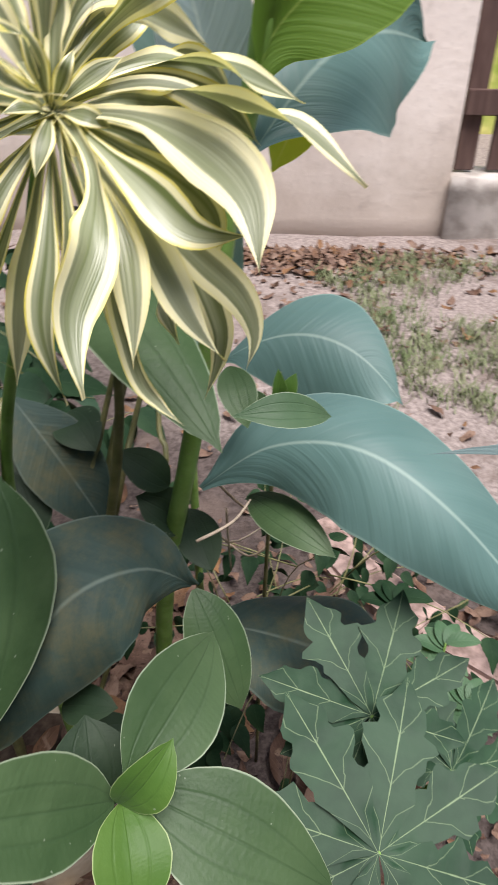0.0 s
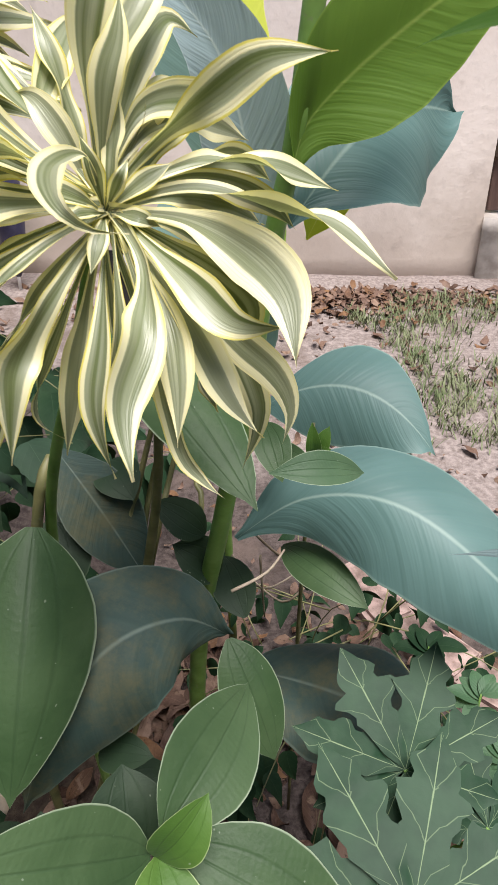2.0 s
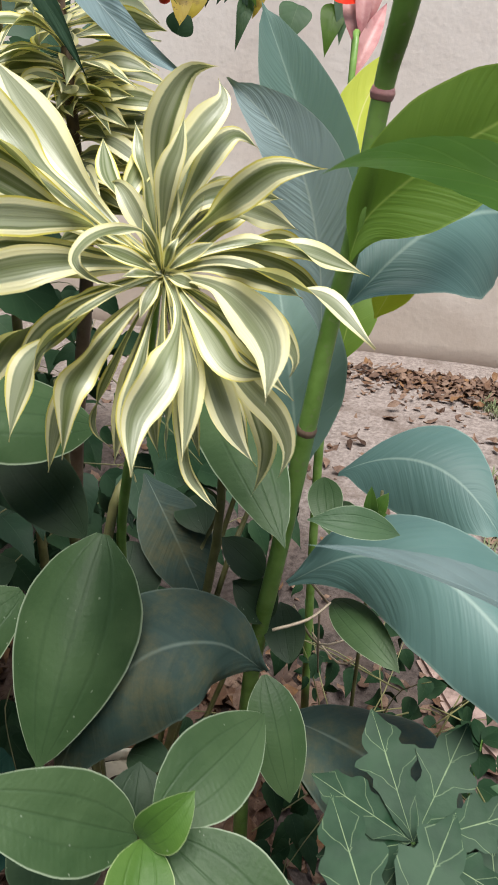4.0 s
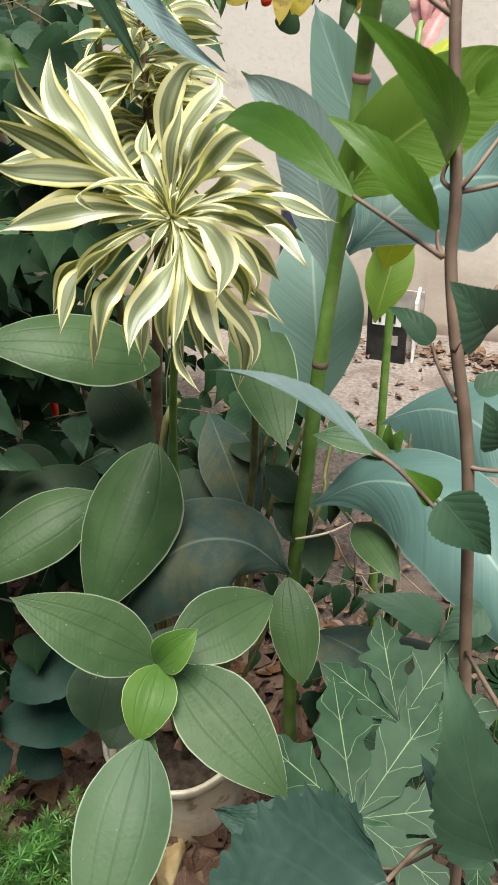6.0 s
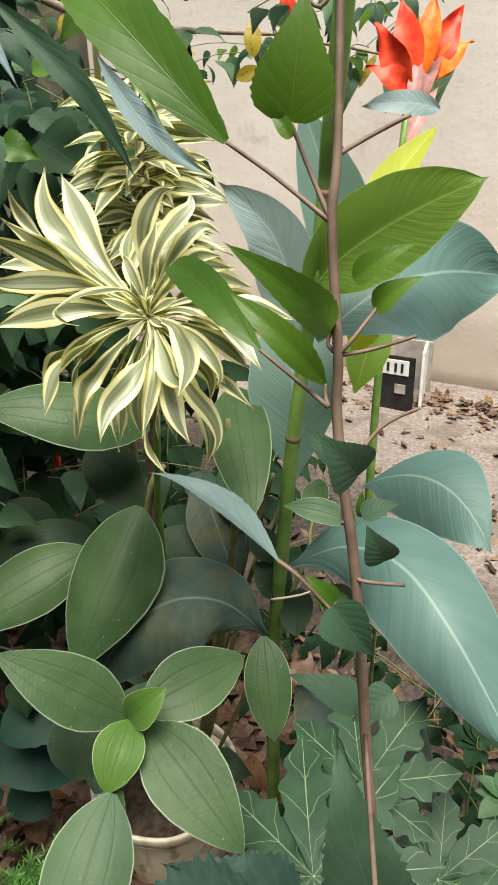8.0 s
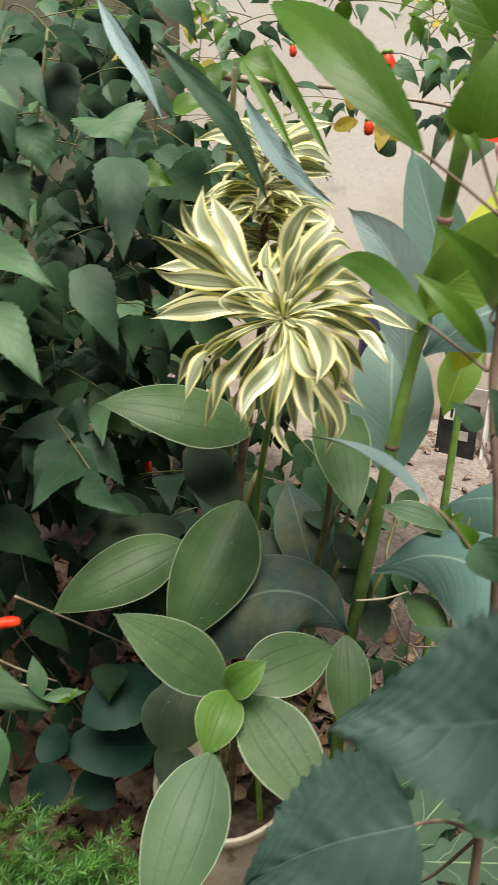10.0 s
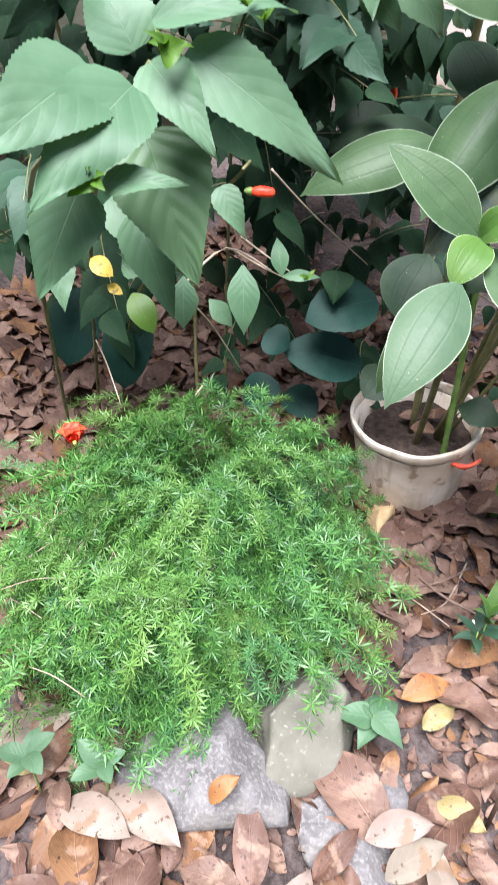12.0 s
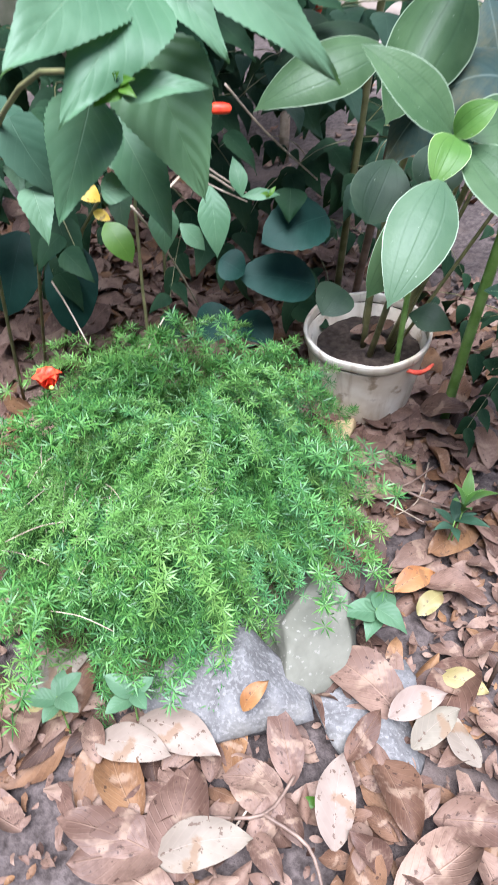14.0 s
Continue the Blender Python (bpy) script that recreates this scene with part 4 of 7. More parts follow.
strap([(-0.083, 0.308, 1.180), (-0.118, 0.296, 1.169), (-0.162, 0.285, 1.145), (-0.184, 0.282, 1.120), (-0.200, 0.280, 1.091)], 0.021, 0.5, -20)
strap([(-0.085, 0.306, 1.178), (-0.127, 0.299, 1.159), (-0.169, 0.303, 1.120), (-0.186, 0.308, 1.092)], 0.014, 0.7, -20)
strap([(-0.082, 0.307, 1.179), (-0.109, 0.283, 1.168), (-0.133, 0.254, 1.146), (-0.142, 0.241, 1.124), (-0.146, 0.230, 1.098)], 0.022, 0.52, 20)
strap([(-0.081, 0.307, 1.177), (-0.100, 0.282, 1.154), (-0.118, 0.263, 1.128), (-0.122, 0.255, 1.109), (-0.126, 0.249, 1.080)], 0.020, 0.5, 20)
strap([(-0.083, 0.306, 1.177), (-0.107, 0.283, 1.143), (-0.134, 0.269, 1.103), (-0.147, 0.265, 1.059)], 0.018, None, 10)
strap([(-0.084, 0.305, 1.175), (-0.103, 0.290, 1.137), (-0.125, 0.288, 1.086), (-0.114, 0.299, 1.059)], 0.010, 0.75, 0)
strap([(-0.080, 0.308, 1.179), (-0.063, 0.286, 1.162), (-0.060, 0.255, 1.144), (-0.065, 0.226, 1.127), (-0.058, 0.205, 1.106)], 0.023, 0.34, -10)
strap([(-0.082, 0.306, 1.176), (-0.082, 0.272, 1.137), (-0.085, 0.255, 1.107), (-0.078, 0.247, 1.075)], 0.014, None, 30)
strap([(-0.081, 0.306, 1.176), (-0.077, 0.286, 1.138), (-0.081, 0.279, 1.105), (-0.078, 0.281, 1.073)], 0.014, None, -30)
strap([(-0.078, 0.306, 1.175), (-0.057, 0.270, 1.127), (-0.047, 0.250, 1.091), (-0.038, 0.247, 1.076), (-0.028, 0.247, 1.065)], 0.014, 0.72, 0)
strap([(-0.077, 0.306, 1.173), (-0.054, 0.277, 1.145), (-0.047, 0.257, 1.122), (-0.047, 0.243, 1.096)], 0.017, None, 10)
strap([(-0.077, 0.307, 1.176), (-0.048, 0.281, 1.143), (-0.027, 0.265, 1.110), (-0.011, 0.262, 1.089)], 0.020, None, 0)
strap([(-0.077, 0.307, 1.176), (-0.032, 0.298, 1.127), (-0.016, 0.297, 1.093), (-0.015, 0.296, 1.072), (-0.023, 0.294, 1.048)], 0.015, None, -10)
strap([(-0.077, 0.308, 1.177), (-0.030, 0.287, 1.133), (-0.006, 0.285, 1.110), (0.002, 0.283, 1.091), (-0.002, 0.279, 1.074)], 0.018, None, 20)
strap([(-0.080, 0.308, 1.179), (-0.046, 0.294, 1.180), (-0.018, 0.272, 1.174), (-0.001, 0.252, 1.162), (0.003, 0.226, 1.144)], 0.025, None, 0)
strap([(-0.077, 0.308, 1.177), (-0.045, 0.278, 1.160), (-0.023, 0.260, 1.147), (0.000, 0.258, 1.146)], 0.019, None, 10)
strap([(-0.079, 0.308, 1.179), (-0.037, 0.299, 1.174), (-0.011, 0.293, 1.161), (0.002, 0.290, 1.145), (0.000, 0.286, 1.134)], 0.015, None, 0)
strap([(-0.078, 0.308, 1.178), (-0.040, 0.302, 1.158), (-0.018, 0.305, 1.136), (-0.020, 0.304, 1.111)], 0.018, None, 10)
strap([(-0.080, 0.309, 1.181), (-0.042, 0.306, 1.190), (-0.004, 0.294, 1.183), (0.020, 0.290, 1.177), (0.046, 0.282, 1.158)], 0.020, 0.56, 0)
strap([(-0.080, 0.310, 1.183), (-0.053, 0.327, 1.193), (-0.031, 0.341, 1.193), (-0.005, 0.362, 1.185), (0.026, 0.387, 1.168)], 0.019, 0.48, 10)
strap([(-0.080, 0.309, 1.182), (-0.047, 0.331, 1.188), (-0.017, 0.355, 1.174), (0.004, 0.376, 1.150)], 0.017, None, 15)
strap([(-0.081, 0.311, 1.185), (-0.054, 0.305, 1.211), (-0.031, 0.294, 1.227), (-0.010, 0.287, 1.240), (0.016, 0.279, 1.243)], 0.019, 0.35, 10)
strap([(-0.083, 0.312, 1.189), (-0.067, 0.329, 1.217), (-0.045, 0.348, 1.220), (-0.027, 0.366, 1.215)], 0.018, None, 10)
strap([(-0.083, 0.312, 1.189), (-0.065, 0.335, 1.208), (-0.046, 0.358, 1.209), (-0.022, 0.391, 1.193)], 0.018, None, 10)
strap([(-0.085, 0.311, 1.188), (-0.084, 0.310, 1.233), (-0.078, 0.309, 1.261), (-0.066, 0.315, 1.282), (-0.050, 0.317, 1.285)], 0.020, 0.25, 0)
strap([(-0.083, 0.312, 1.189), (-0.078, 0.321, 1.231), (-0.065, 0.335, 1.256), (-0.058, 0.347, 1.269), (-0.064, 0.355, 1.280)], 0.020, None, -10)
strap([(-0.083, 0.312, 1.189), (-0.069, 0.337, 1.231), (-0.058, 0.364, 1.250), (-0.045, 0.375, 1.242)], 0.016, None, 0)
strap([(-0.086, 0.310, 1.187), (-0.109, 0.325, 1.216), (-0.108, 0.352, 1.237), (-0.104, 0.390, 1.255)], 0.018, None, 10)
strap([(-0.087, 0.310, 1.187), (-0.114, 0.330, 1.212), (-0.137, 0.354, 1.226), (-0.158, 0.392, 1.244)], 0.014, None, 20)
strap([(-0.084, 0.311, 1.186), (-0.076, 0.304, 1.228), (-0.069, 0.306, 1.248), (-0.067, 0.311, 1.263)], 0.015, None, -10)
strap([(-0.083, 0.309, 1.183), (-0.081, 0.280, 1.208), (-0.078, 0.230, 1.215), (-0.064, 0.184, 1.216), (-0.056, 0.183, 1.209), (-0.045, 0.185, 1.207)], 0.013, None, 0)
# older leaves behind, spiralling down the stem
rnd = random.Random(11)
for i in range(20):
    a, r = radians(i * 137.5), rnd.uniform(0.07, 0.115)
    low = 0.01 + 0.0016 * i
    base = Vector(HEART) - OPEN_SIDE * low
    out = EYE_SIDE.to_3x3() @ Vector((math.cos(a), math.sin(a), 0))
    droop = Vector((0, 0, -1)) * r * rnd.uniform(0.05, 0.4)
    strap([base, base + out * r * 0.35 + OPEN_SIDE * 0.006, base + out * r * 0.72 + droop * 0.35, base + out * r + droop - OPEN_SIDE * 0.012],
          rnd.uniform(0.013, 0.02), rnd.choice((None, 0.45, 0.6)), rnd.gauss(0, 18))
for i in range(9):
    a = radians(i * 137.5 + 50)
    out = EYE_SIDE.to_3x3() @ Vector((math.cos(a), math.sin(a), 0))
    heart = Vector(HEART) - OPEN_SIDE * 0.01
    reach = 0.02 + 0.003 * i
    strap([heart, heart + OPEN_SIDE * 0.014 + out * (0.002 + reach * 0.2), heart + OPEN_SIDE * (0.026 - 0.001 * i) + out * reach * 0.6, heart + OPEN_SIDE * 0.024 + out * reach], 0.0075 + 0.0005 * i, None, 0)

back = thing("variegated_dracaena", (-0.5, 0.72, 0.0), "leafy upright dracaena stem with level cream-edged leaves", "plant")
SPINE = [(-0.5, 0.76, 0.0), (-0.38, 0.65, 0.75), (-0.285, 0.575, 1.1), (-0.279, 0.565, 1.205), (-0.283, 0.572, 1.285), (-0.289, 0.582, 1.35)]
stem(back, SPINE, [0.01, 0.009, 0.007, 0.006, 0.005, 0.003], STEM_BROWN)
for i in range(170):
    s = i / 169
    b = Vector(SPINE[2]).lerp(Vector(SPINE[3]), 0.55 + 0.45 * s / 0.25) if s < 0.25 else Vector(SPINE[3]).lerp(Vector(SPINE[4]), (s - 0.25) / 0.5) if s < 0.75 else Vector(SPINE[4]).lerp(Vector(SPINE[5]), (s - 0.75) / 0.25)
    a = rnd.uniform(0, 2 * math.pi)
    ln = rnd.uniform(0.06, 0.12)
    out = Vector((math.cos(a), math.sin(a), rnd.gauss(0.03, 0.08)))
    if s > 0.88:
        out.z += (s - 0.88) * 5
    face = (0.25 + rnd.gauss(0, 0.25), -0.6 + rnd.gauss(0, 0.25), 0.7)
    leaf(back, VARIEGATED, "strap", b, b + out.normalized() * ln, rnd.uniform(0.016, 0.024), face, rnd.uniform(0.02, 0.18), hang=rnd.uniform(0.0, 0.12), fold=rnd.uniform(0.1, 0.5), twist=rnd.gauss(0, 25), wave=0.07, nu=14, nv=6)

# long arching blades in front of it
blades = thing("arching_grass_plant", (-0.6, 0.85, 0.0), "plant with long grey-blue and green arching blades", "plant")
for line, mat, width in (
    ([(-0.252, 0.475, 1.396), (-0.237, 0.48, 1.369), (-0.211, 0.487, 1.335), (-0.176, 0.498, 1.3), (-0.143, 0.515, 1.278)], BLADE_BLUE, 0.028),
    ([(-0.33, 0.41, 1.45), (-0.255, 0.435, 1.375), (-0.225, 0.45, 1.325), (-0.202, 0.459, 1.277)], MALLOW_MID, 0.03),
    ([(-0.552, 0.535, 1.536), (-0.495, 0.517, 1.476), (-0.447, 0.512, 1.427), (-0.408, 0.509, 1.369)], BLADE_BLUE, 0.024),
    ([(-0.25, 0.51, 1.46), (-0.209, 0.516, 1.399), (-0.178, 0.516, 1.36), (-0.152, 0.515, 1.328)], MALLOW_LIT, 0.017),
    ([(-0.28, 0.505, 1.44), (-0.231, 0.499, 1.384), (-0.2, 0.49, 1.35), (-0.181, 0.484, 1.327)], MALLOW_LIT, 0.015)):
    bent_leaf(blades, mat, "lance", line, width, (0.4, -0.75, 0.5), 0.3, 0.0, 15, 0, 0.04, 24, 6)
stem(blades, [(-0.6, 0.85, 0.0), (-0.55, 0.8, 0.8), (-0.339, 0.574, 1.443)], [0.01, 0.008, 0.004], STEM_OLIVE)

# ---- papaya seedling ----
def lobed_mesh(radius, lobes, seed, cup=0.1):
    """A palmate leaf: lobes are (angle, length) round the stalk, each with side teeth."""
    rnd = random.Random(seed)
    verts, uvs, faces = [(0, 0, 0)], [(0.0, 0.5)], []
    rim = []
    for k, (ang, ln) in enumerate(lobes):
        a = radians(ang)
        d, n = Vector((math.cos(a), math.sin(a), 0)), Vector((-math.sin(a), math.cos(a), 0))
        ln *= radius
        shape = ((0.16, 0.1), (0.3, 0.18), (0.38, 0.2), (0.43, 0.19), (0.48, 0.2), (0.54, 0.26), (0.6, 0.3), (0.64, 0.27), (0.67, 0.19), (0.71, 0.17), (0.76, 0.2), (0.81, 0.19), (0.86, 0.12), (0.93, 0.06), (1.0, 0.0))
        left = [d * (s * ln) + n * (0.8 * w * ln * rnd.uniform(0.85, 1.15)) for s, w in shape]
        right = [d * (s * ln) - n * (0.8 * w * ln * rnd.uniform(0.85, 1.15)) for s, w in shape[:-1]]
        mid = [d * (s * ln) for s, _ in shape]
        idx = []
        for row, vv in ((right, 0.0), (mid, 0.5), (left, 1.0)):
            ids = []
            for q, p in enumerate(row):
                r = p.length / radius
                z = cup * radius * (r * r * -0.8 + 0.25 * math.sin(a * 2 + r * 3)) + (0 if vv == 0.5 else 0.012 * radius)
                verts.append((p.x, p.y, z))
                uvs.append((shape[min(q, len(shape) - 1)][0], vv))
                ids.append(len(verts) - 1)
            idx.append(ids)
        r_, m_, l_ = idx
        faces.append((0, r_[0], m_[0]))
        faces.append((0, m_[0], l_[0]))
        for q in range(len(shape) - 2):
            faces.append((r_[q], r_[q + 1], m_[q + 1], m_[q]))
            faces.append((m_[q], m_[q + 1], l_[q + 1], l_[q]))
        faces.append((r_[-1], m_[-1], m_[-2]))
        faces.append((m_[-2], m_[-1], l_[-2]))
        rim.append((r_[0], l_[0], r_[1], l_[1]))
    for k in range(len(rim) - 1):
        faces.append((0, rim[k][1], rim[k + 1][0]))
    return mesh_from("leaf", verts, faces, uvs)


def build_papaya():
    plant = thing("papaya_seedling", (0.16, 0.4, 0.0), "young papaya plant with deeply cut grey-green leaves", "plant")
    stem(plant, [(0.17, 0.42, 0.0), (0.17, 0.41, 0.3), (0.16, 0.4, 0.5)], [0.009, 0.007, 0.005], STEM_OLIVE)
    fan = ((-150, 0.55), (-105, 0.75), (-62, 0.9), (-18, 1.0), (28, 1.0), (72, 0.9), (112, 0.75), (155, 0.55))
    for at, size, way, face in (
        ((0.119, 0.373, 0.644), 0.125, (0.119, 0.46, 0.705), (0.0, -0.7, 0.7)),
        ((0.111, 0.258, 0.628), 0.15, (0.108, 0.365, 0.672), (0.05, -0.6, 0.8)),
        ((0.215, 0.377, 0.539), 0.11, (0.28, 0.411, 0.552), (0.1, -0.6, 0.8))):
        part("leaf", lobed_mesh(size, fan, int(size * 1000)), PAPAYA, plant, m=aim(at, way, face))
        stem(plant, [(0.16, 0.4, 0.48), Vector(at).lerp(Vector((0.16, 0.4, 0.5)), 0.5) + Vector((0, 0, -0.05)), at], [0.003, 0.0025, 0.002], STEM_GREEN, "petiole")


build_papaya()

# ---- hibiscus twig close to the walker ----
hib = thing("hibiscus_bush", (0.23, 0.1, 0.0), "upright hibiscus twig with toothed fresh green leaves", "shrub")
stem(hib, [(0.25, 0.09, 0.0), (0.232, 0.085, 0.55), (0.219, 0.1, 0.9), (0.206, 0.105, 1.029), (0.196, 0.104, 1.13), (0.184, 0.111, 1.18), (0.177, 0.118, 1.212), (0.176, 0.12, 1.236), (0.168, 0.127, 1.293), (0.167, 0.133, 1.32), (0.158, 0.152, 1.387), (0.156, 0.156, 1.41), (0.165, 0.15, 1.5)], [0.0036, 0.0034, 0.0032, 0.003, 0.0027, 0.0026, 0.0025, 0.0024, 0.0022, 0.0021, 0.0019, 0.0018, 0.0014], STEM_BROWN)
for pts in (
    [(0.175, 0.113, 1.213), (0.153, 0.117, 1.224), (0.135, 0.12, 1.233)],
    [(0.176, 0.12, 1.236), (0.17, 0.122, 1.24), (0.171, 0.123, 1.246)],
    [(0.175, 0.113, 1.213), (0.172, 0.116, 1.217), (0.171, 0.118, 1.222)],
    [(0.176, 0.12, 1.236), (0.189, 0.13, 1.238), (0.206, 0.139, 1.244)],
    [(0.176, 0.12, 1.236), (0.182, 0.122, 1.244), (0.189, 0.133, 1.257)],
    [(0.168, 0.127, 1.293), (0.142, 0.125, 1.311), (0.122, 0.116, 1.326)],
    [(0.168, 0.127, 1.293), (0.155, 0.129, 1.316), (0.149, 0.125, 1.333)],
    [(0.167, 0.133, 1.32), (0.176, 0.147, 1.327), (0.191, 0.155, 1.335)],
    [(0.158, 0.152, 1.387), (0.153, 0.143, 1.376), (0.145, 0.141, 1.383)],
    [(0.184, 0.108, 1.178), (0.195, 0.128, 1.2), (0.211, 0.138, 1.21)],
    [(0.195, 0.104, 1.13), (0.202, 0.103, 1.13), (0.218, 0.113, 1.127)],
    [(0.188, 0.105, 1.158), (0.171, 0.144, 1.156), (0.165, 0.151, 1.164)],
    [(0.157, 0.096, 1.132), (0.169, 0.097, 1.125), (0.19, 0.104, 1.1)],
    [(0.19, 0.104, 1.1), (0.188, 0.106, 1.105), (0.184, 0.107, 1.108)]):
    stem(hib, pts, [0.0013, 0.001, 0.0009], STEM_BROWN, "twig", sides=6)
leaf(hib, MALLOW_LIT, "ovate", (0.135, 0.12, 1.233), (0.029, 0.194, 1.25), 0.021, (0.338, -0.731, 0.593), arch=.16, fold=.22, teeth=.045, nu=30, nv=8)
leaf(hib, MALLOW_LIT, "ovate", (0.171, 0.118, 1.222), (0.128, 0.104, 1.264), 0.015, (0.373, -0.772, 0.514), arch=.16, fold=.25, teeth=.045, nu=30, nv=8)
leaf(hib, MALLOW_LIT, "ovate", (0.171, 0.123, 1.246), (0.153, 0.061, 1.294), 0.018, (0.264, -0.854, 0.449), arch=.18, fold=.22, teeth=.045, nu=30, nv=8)
leaf(hib, MALLOW_LIT, "ovate", (0.122, 0.116, 1.326), (-0.007, 0.156, 1.414), 0.031, (0.45, -0.86, 0.25), arch=.14, fold=.18, teeth=.045, nu=30, nv=8)
leaf(hib, MALLOW_LIT, "heart", (0.149, 0.125, 1.333), (0.152, 0.132, 1.381), 0.036, (0.297, -0.886, 0.355), arch=.08, fold=.12, teeth=.045, nu=30, nv=8)
leaf(hib, MALLOW_LIT, "heart", (0.145, 0.141, 1.383), (0.106, 0.148, 1.424), 0.022, (0.229, -0.96, 0.16), arch=.1, fold=.15, teeth=.045, nu=30, nv=8)
leaf(hib, MALLOW_LIT, "heart", (0.15, 0.123, 1.327), (0.136, 0.127, 1.342), 0.007, (0.3, -0.85, 0.4), arch=.1, fold=.3, teeth=.045, nu=30, nv=8)
leaf(hib, MALLOW_LIT, "heart", (0.178, 0.131, 1.268), (0.202, 0.143, 1.284), 0.013, (0.27, -0.693, 0.669), arch=.15, fold=.3, teeth=.045, nu=30, nv=8)
leaf(hib, MALLOW_LIT, "heart", (0.188, 0.132, 1.256), (0.207, 0.14, 1.271), 0.013, (0.254, -0.674, 0.694), arch=.15, fold=.3, teeth=.045, nu=30, nv=8)
leaf(hib, MALLOW_MID, "heart", (0.198, 0.095, 1.191), (0.185, 0.081, 1.213), 0.026, (0.4, -0.804, 0.5), arch=.1, fold=.2, teeth=.045, nu=30, nv=8)
leaf(hib, MALLOW_MID, "heart", (0.165, 0.151, 1.164), (0.14, 0.16, 1.176), 0.014, (0.2, -0.6, 0.75), arch=.15, fold=.25, teeth=.045, nu=30, nv=8)
leaf(hib, MALLOW_MID, "heart", (0.194, 0.113, 1.16), (0.209, 0.126, 1.164), 0.012, (0.2, -0.5, 0.85), arch=.1, fold=.2, teeth=.045, nu=30, nv=8)
leaf(hib, MALLOW_MID, "heart", (0.207, 0.114, 1.137), (0.198, 0.109, 1.158), 0.018, (0.2, -0.8, 0.5), arch=.1, fold=.2, teeth=.045, nu=30, nv=8)
leaf(hib, MALLOW_MID, "heart", (0.19, 0.09, 1.12), (0.212, 0.093, 1.096), 0.026, (0.227, -0.885, 0.407), arch=.1, fold=.2, teeth=.045, nu=30, nv=8)
leaf(hib, MALLOW_LIT, "heart", (0.184, 0.107, 1.108), (0.169, 0.103, 1.123), 0.013, (0.4, -0.6, 0.5), arch=.1, fold=.2, teeth=.045, nu=30, nv=8)
leaf(hib, MALLOW_MID, "heart", (0.186, 0.152, 0.997), (0.139, 0.142, 1.01), 0.024, (0.2, -0.4, 0.85), arch=.1, fold=.2, teeth=.045, nu=30, nv=8)
leaf(hib, MALLOW_MID, "heart", (0.207, 0.15, 1.02), (0.188, 0.131, 1.004), 0.022, (0.2, -0.7, 0.7), arch=.1, fold=.2, teeth=.045, nu=30, nv=8)
bent_leaf(hib, MALLOW_MID, "heart", [(0.239, 0.055, 0.96), (0.225, 0.053, 1.001), (0.213, 0.06, 1.034), (0.202, 0.073, 1.054)], 0.046, (0.45, -0.8, 0.4), 0.1, 0.1, 0, 0, 0.05, 40, 10, teeth=0.3, quilt=0.0005)
bent_leaf(hib, MALLOW_QUILTED, "ovate", [(0.227, 0.069, 0.94), (0.216, 0.068, 0.96), (0.204, 0.071, 0.976), (0.196, 0.077, 0.981)], 0.018, (0.5, -0.6, 0.6), 0.35, 0.0, 0, 0, 0.03, 30, 8)
leaf(hib, QUILTED_PALE, "lance", (0.157, 0.096, 1.132), (0.043, 0.136, 1.136), 0.026, (0.45, 0.1, 0.88), arch=.08, fold=.3, teeth=.045, nu=34)
leaf(hib, CANNA_PALE, "oval", (0.193, 0.191, 1.337), (0.165, 0.165, 1.339), 0.012, (0.635, -0.673, 0.38), arch=.12, fold=.2, wave=.08)
bent_leaf(hib, MALLOW_QUILTED, "heart", [(0.27, -0.133, 1.208), (0.255, -0.142, 1.202), (0.242, -0.149, 1.199), (0.224, -0.158, 1.195)], 0.047, (0.5, -0.55, 0.66), 0.12, 0.1, 0, 0, 0.03, 68, 14, teeth=0.3, quilt=0.0012)
bent_leaf(hib, MALLOW_QUILTED, "heart", [(0.201, 0.008, 0.987), (0.168, -0.015, 0.974), (0.144, -0.033, 0.957), (0.126, -0.048, 0.937)], 0.09, (0.5, -0.62, 0.6), 0.1, 0.12, 0, 0, 0.03, 68, 14, teeth=0.3, quilt=0.0021)
bent_leaf(hib, MALLOW_QUILTED, "heart", [(0.157, 0.124, 0.796), (0.106, 0.105, 0.812), (0.055, 0.096, 0.821)], 0.075, (0.35, -0.6, 0.7), 0.12, 0.1, 0, 0, 0.03, 68, 14, teeth=0.3, quilt=0.0021)
stem(hib, [(0.219, 0.1, 0.9), (0.207, 0.053, 0.95), (0.201, 0.008, 0.987)], [0.0014, 0.0012, 0.001], STEM_BROWN, "twig", sides=6)
stem(hib, [(0.219, 0.1, 0.9), (0.179, 0.132, 0.789), (0.157, 0.124, 0.796)], [0.0014, 0.0012, 0.001], STEM_BROWN, "twig", sides=6)
stem(hib, [(0.219, 0.1, 0.9), (0.26, 0.0, 1.08), (0.27, -0.133, 1.208)], [0.0014, 0.0012, 0.001], STEM_BROWN, "twig", sides=6)

bent_leaf(hib, MALLOW_QUILTED, "heart", [(0.3, -0.143, 1.275), (0.29, -0.158, 1.276), (0.281, -0.172, 1.272), (0.269, -0.181, 1.258)], 0.05, tuple(Vector((0.298, -0.231, 1.34)) - Vector((0.288, -0.164, 1.278))), 0.15, 0.1, 0, 0, 0.04, 24, 10)
stem(hib, [(0.206, 0.105, 1.029), (0.27, -0.06, 1.13), (0.3, -0.143, 1.275)], [0.0012, 0.001, 0.0008], STEM_BROWN, "twig", sides=6)

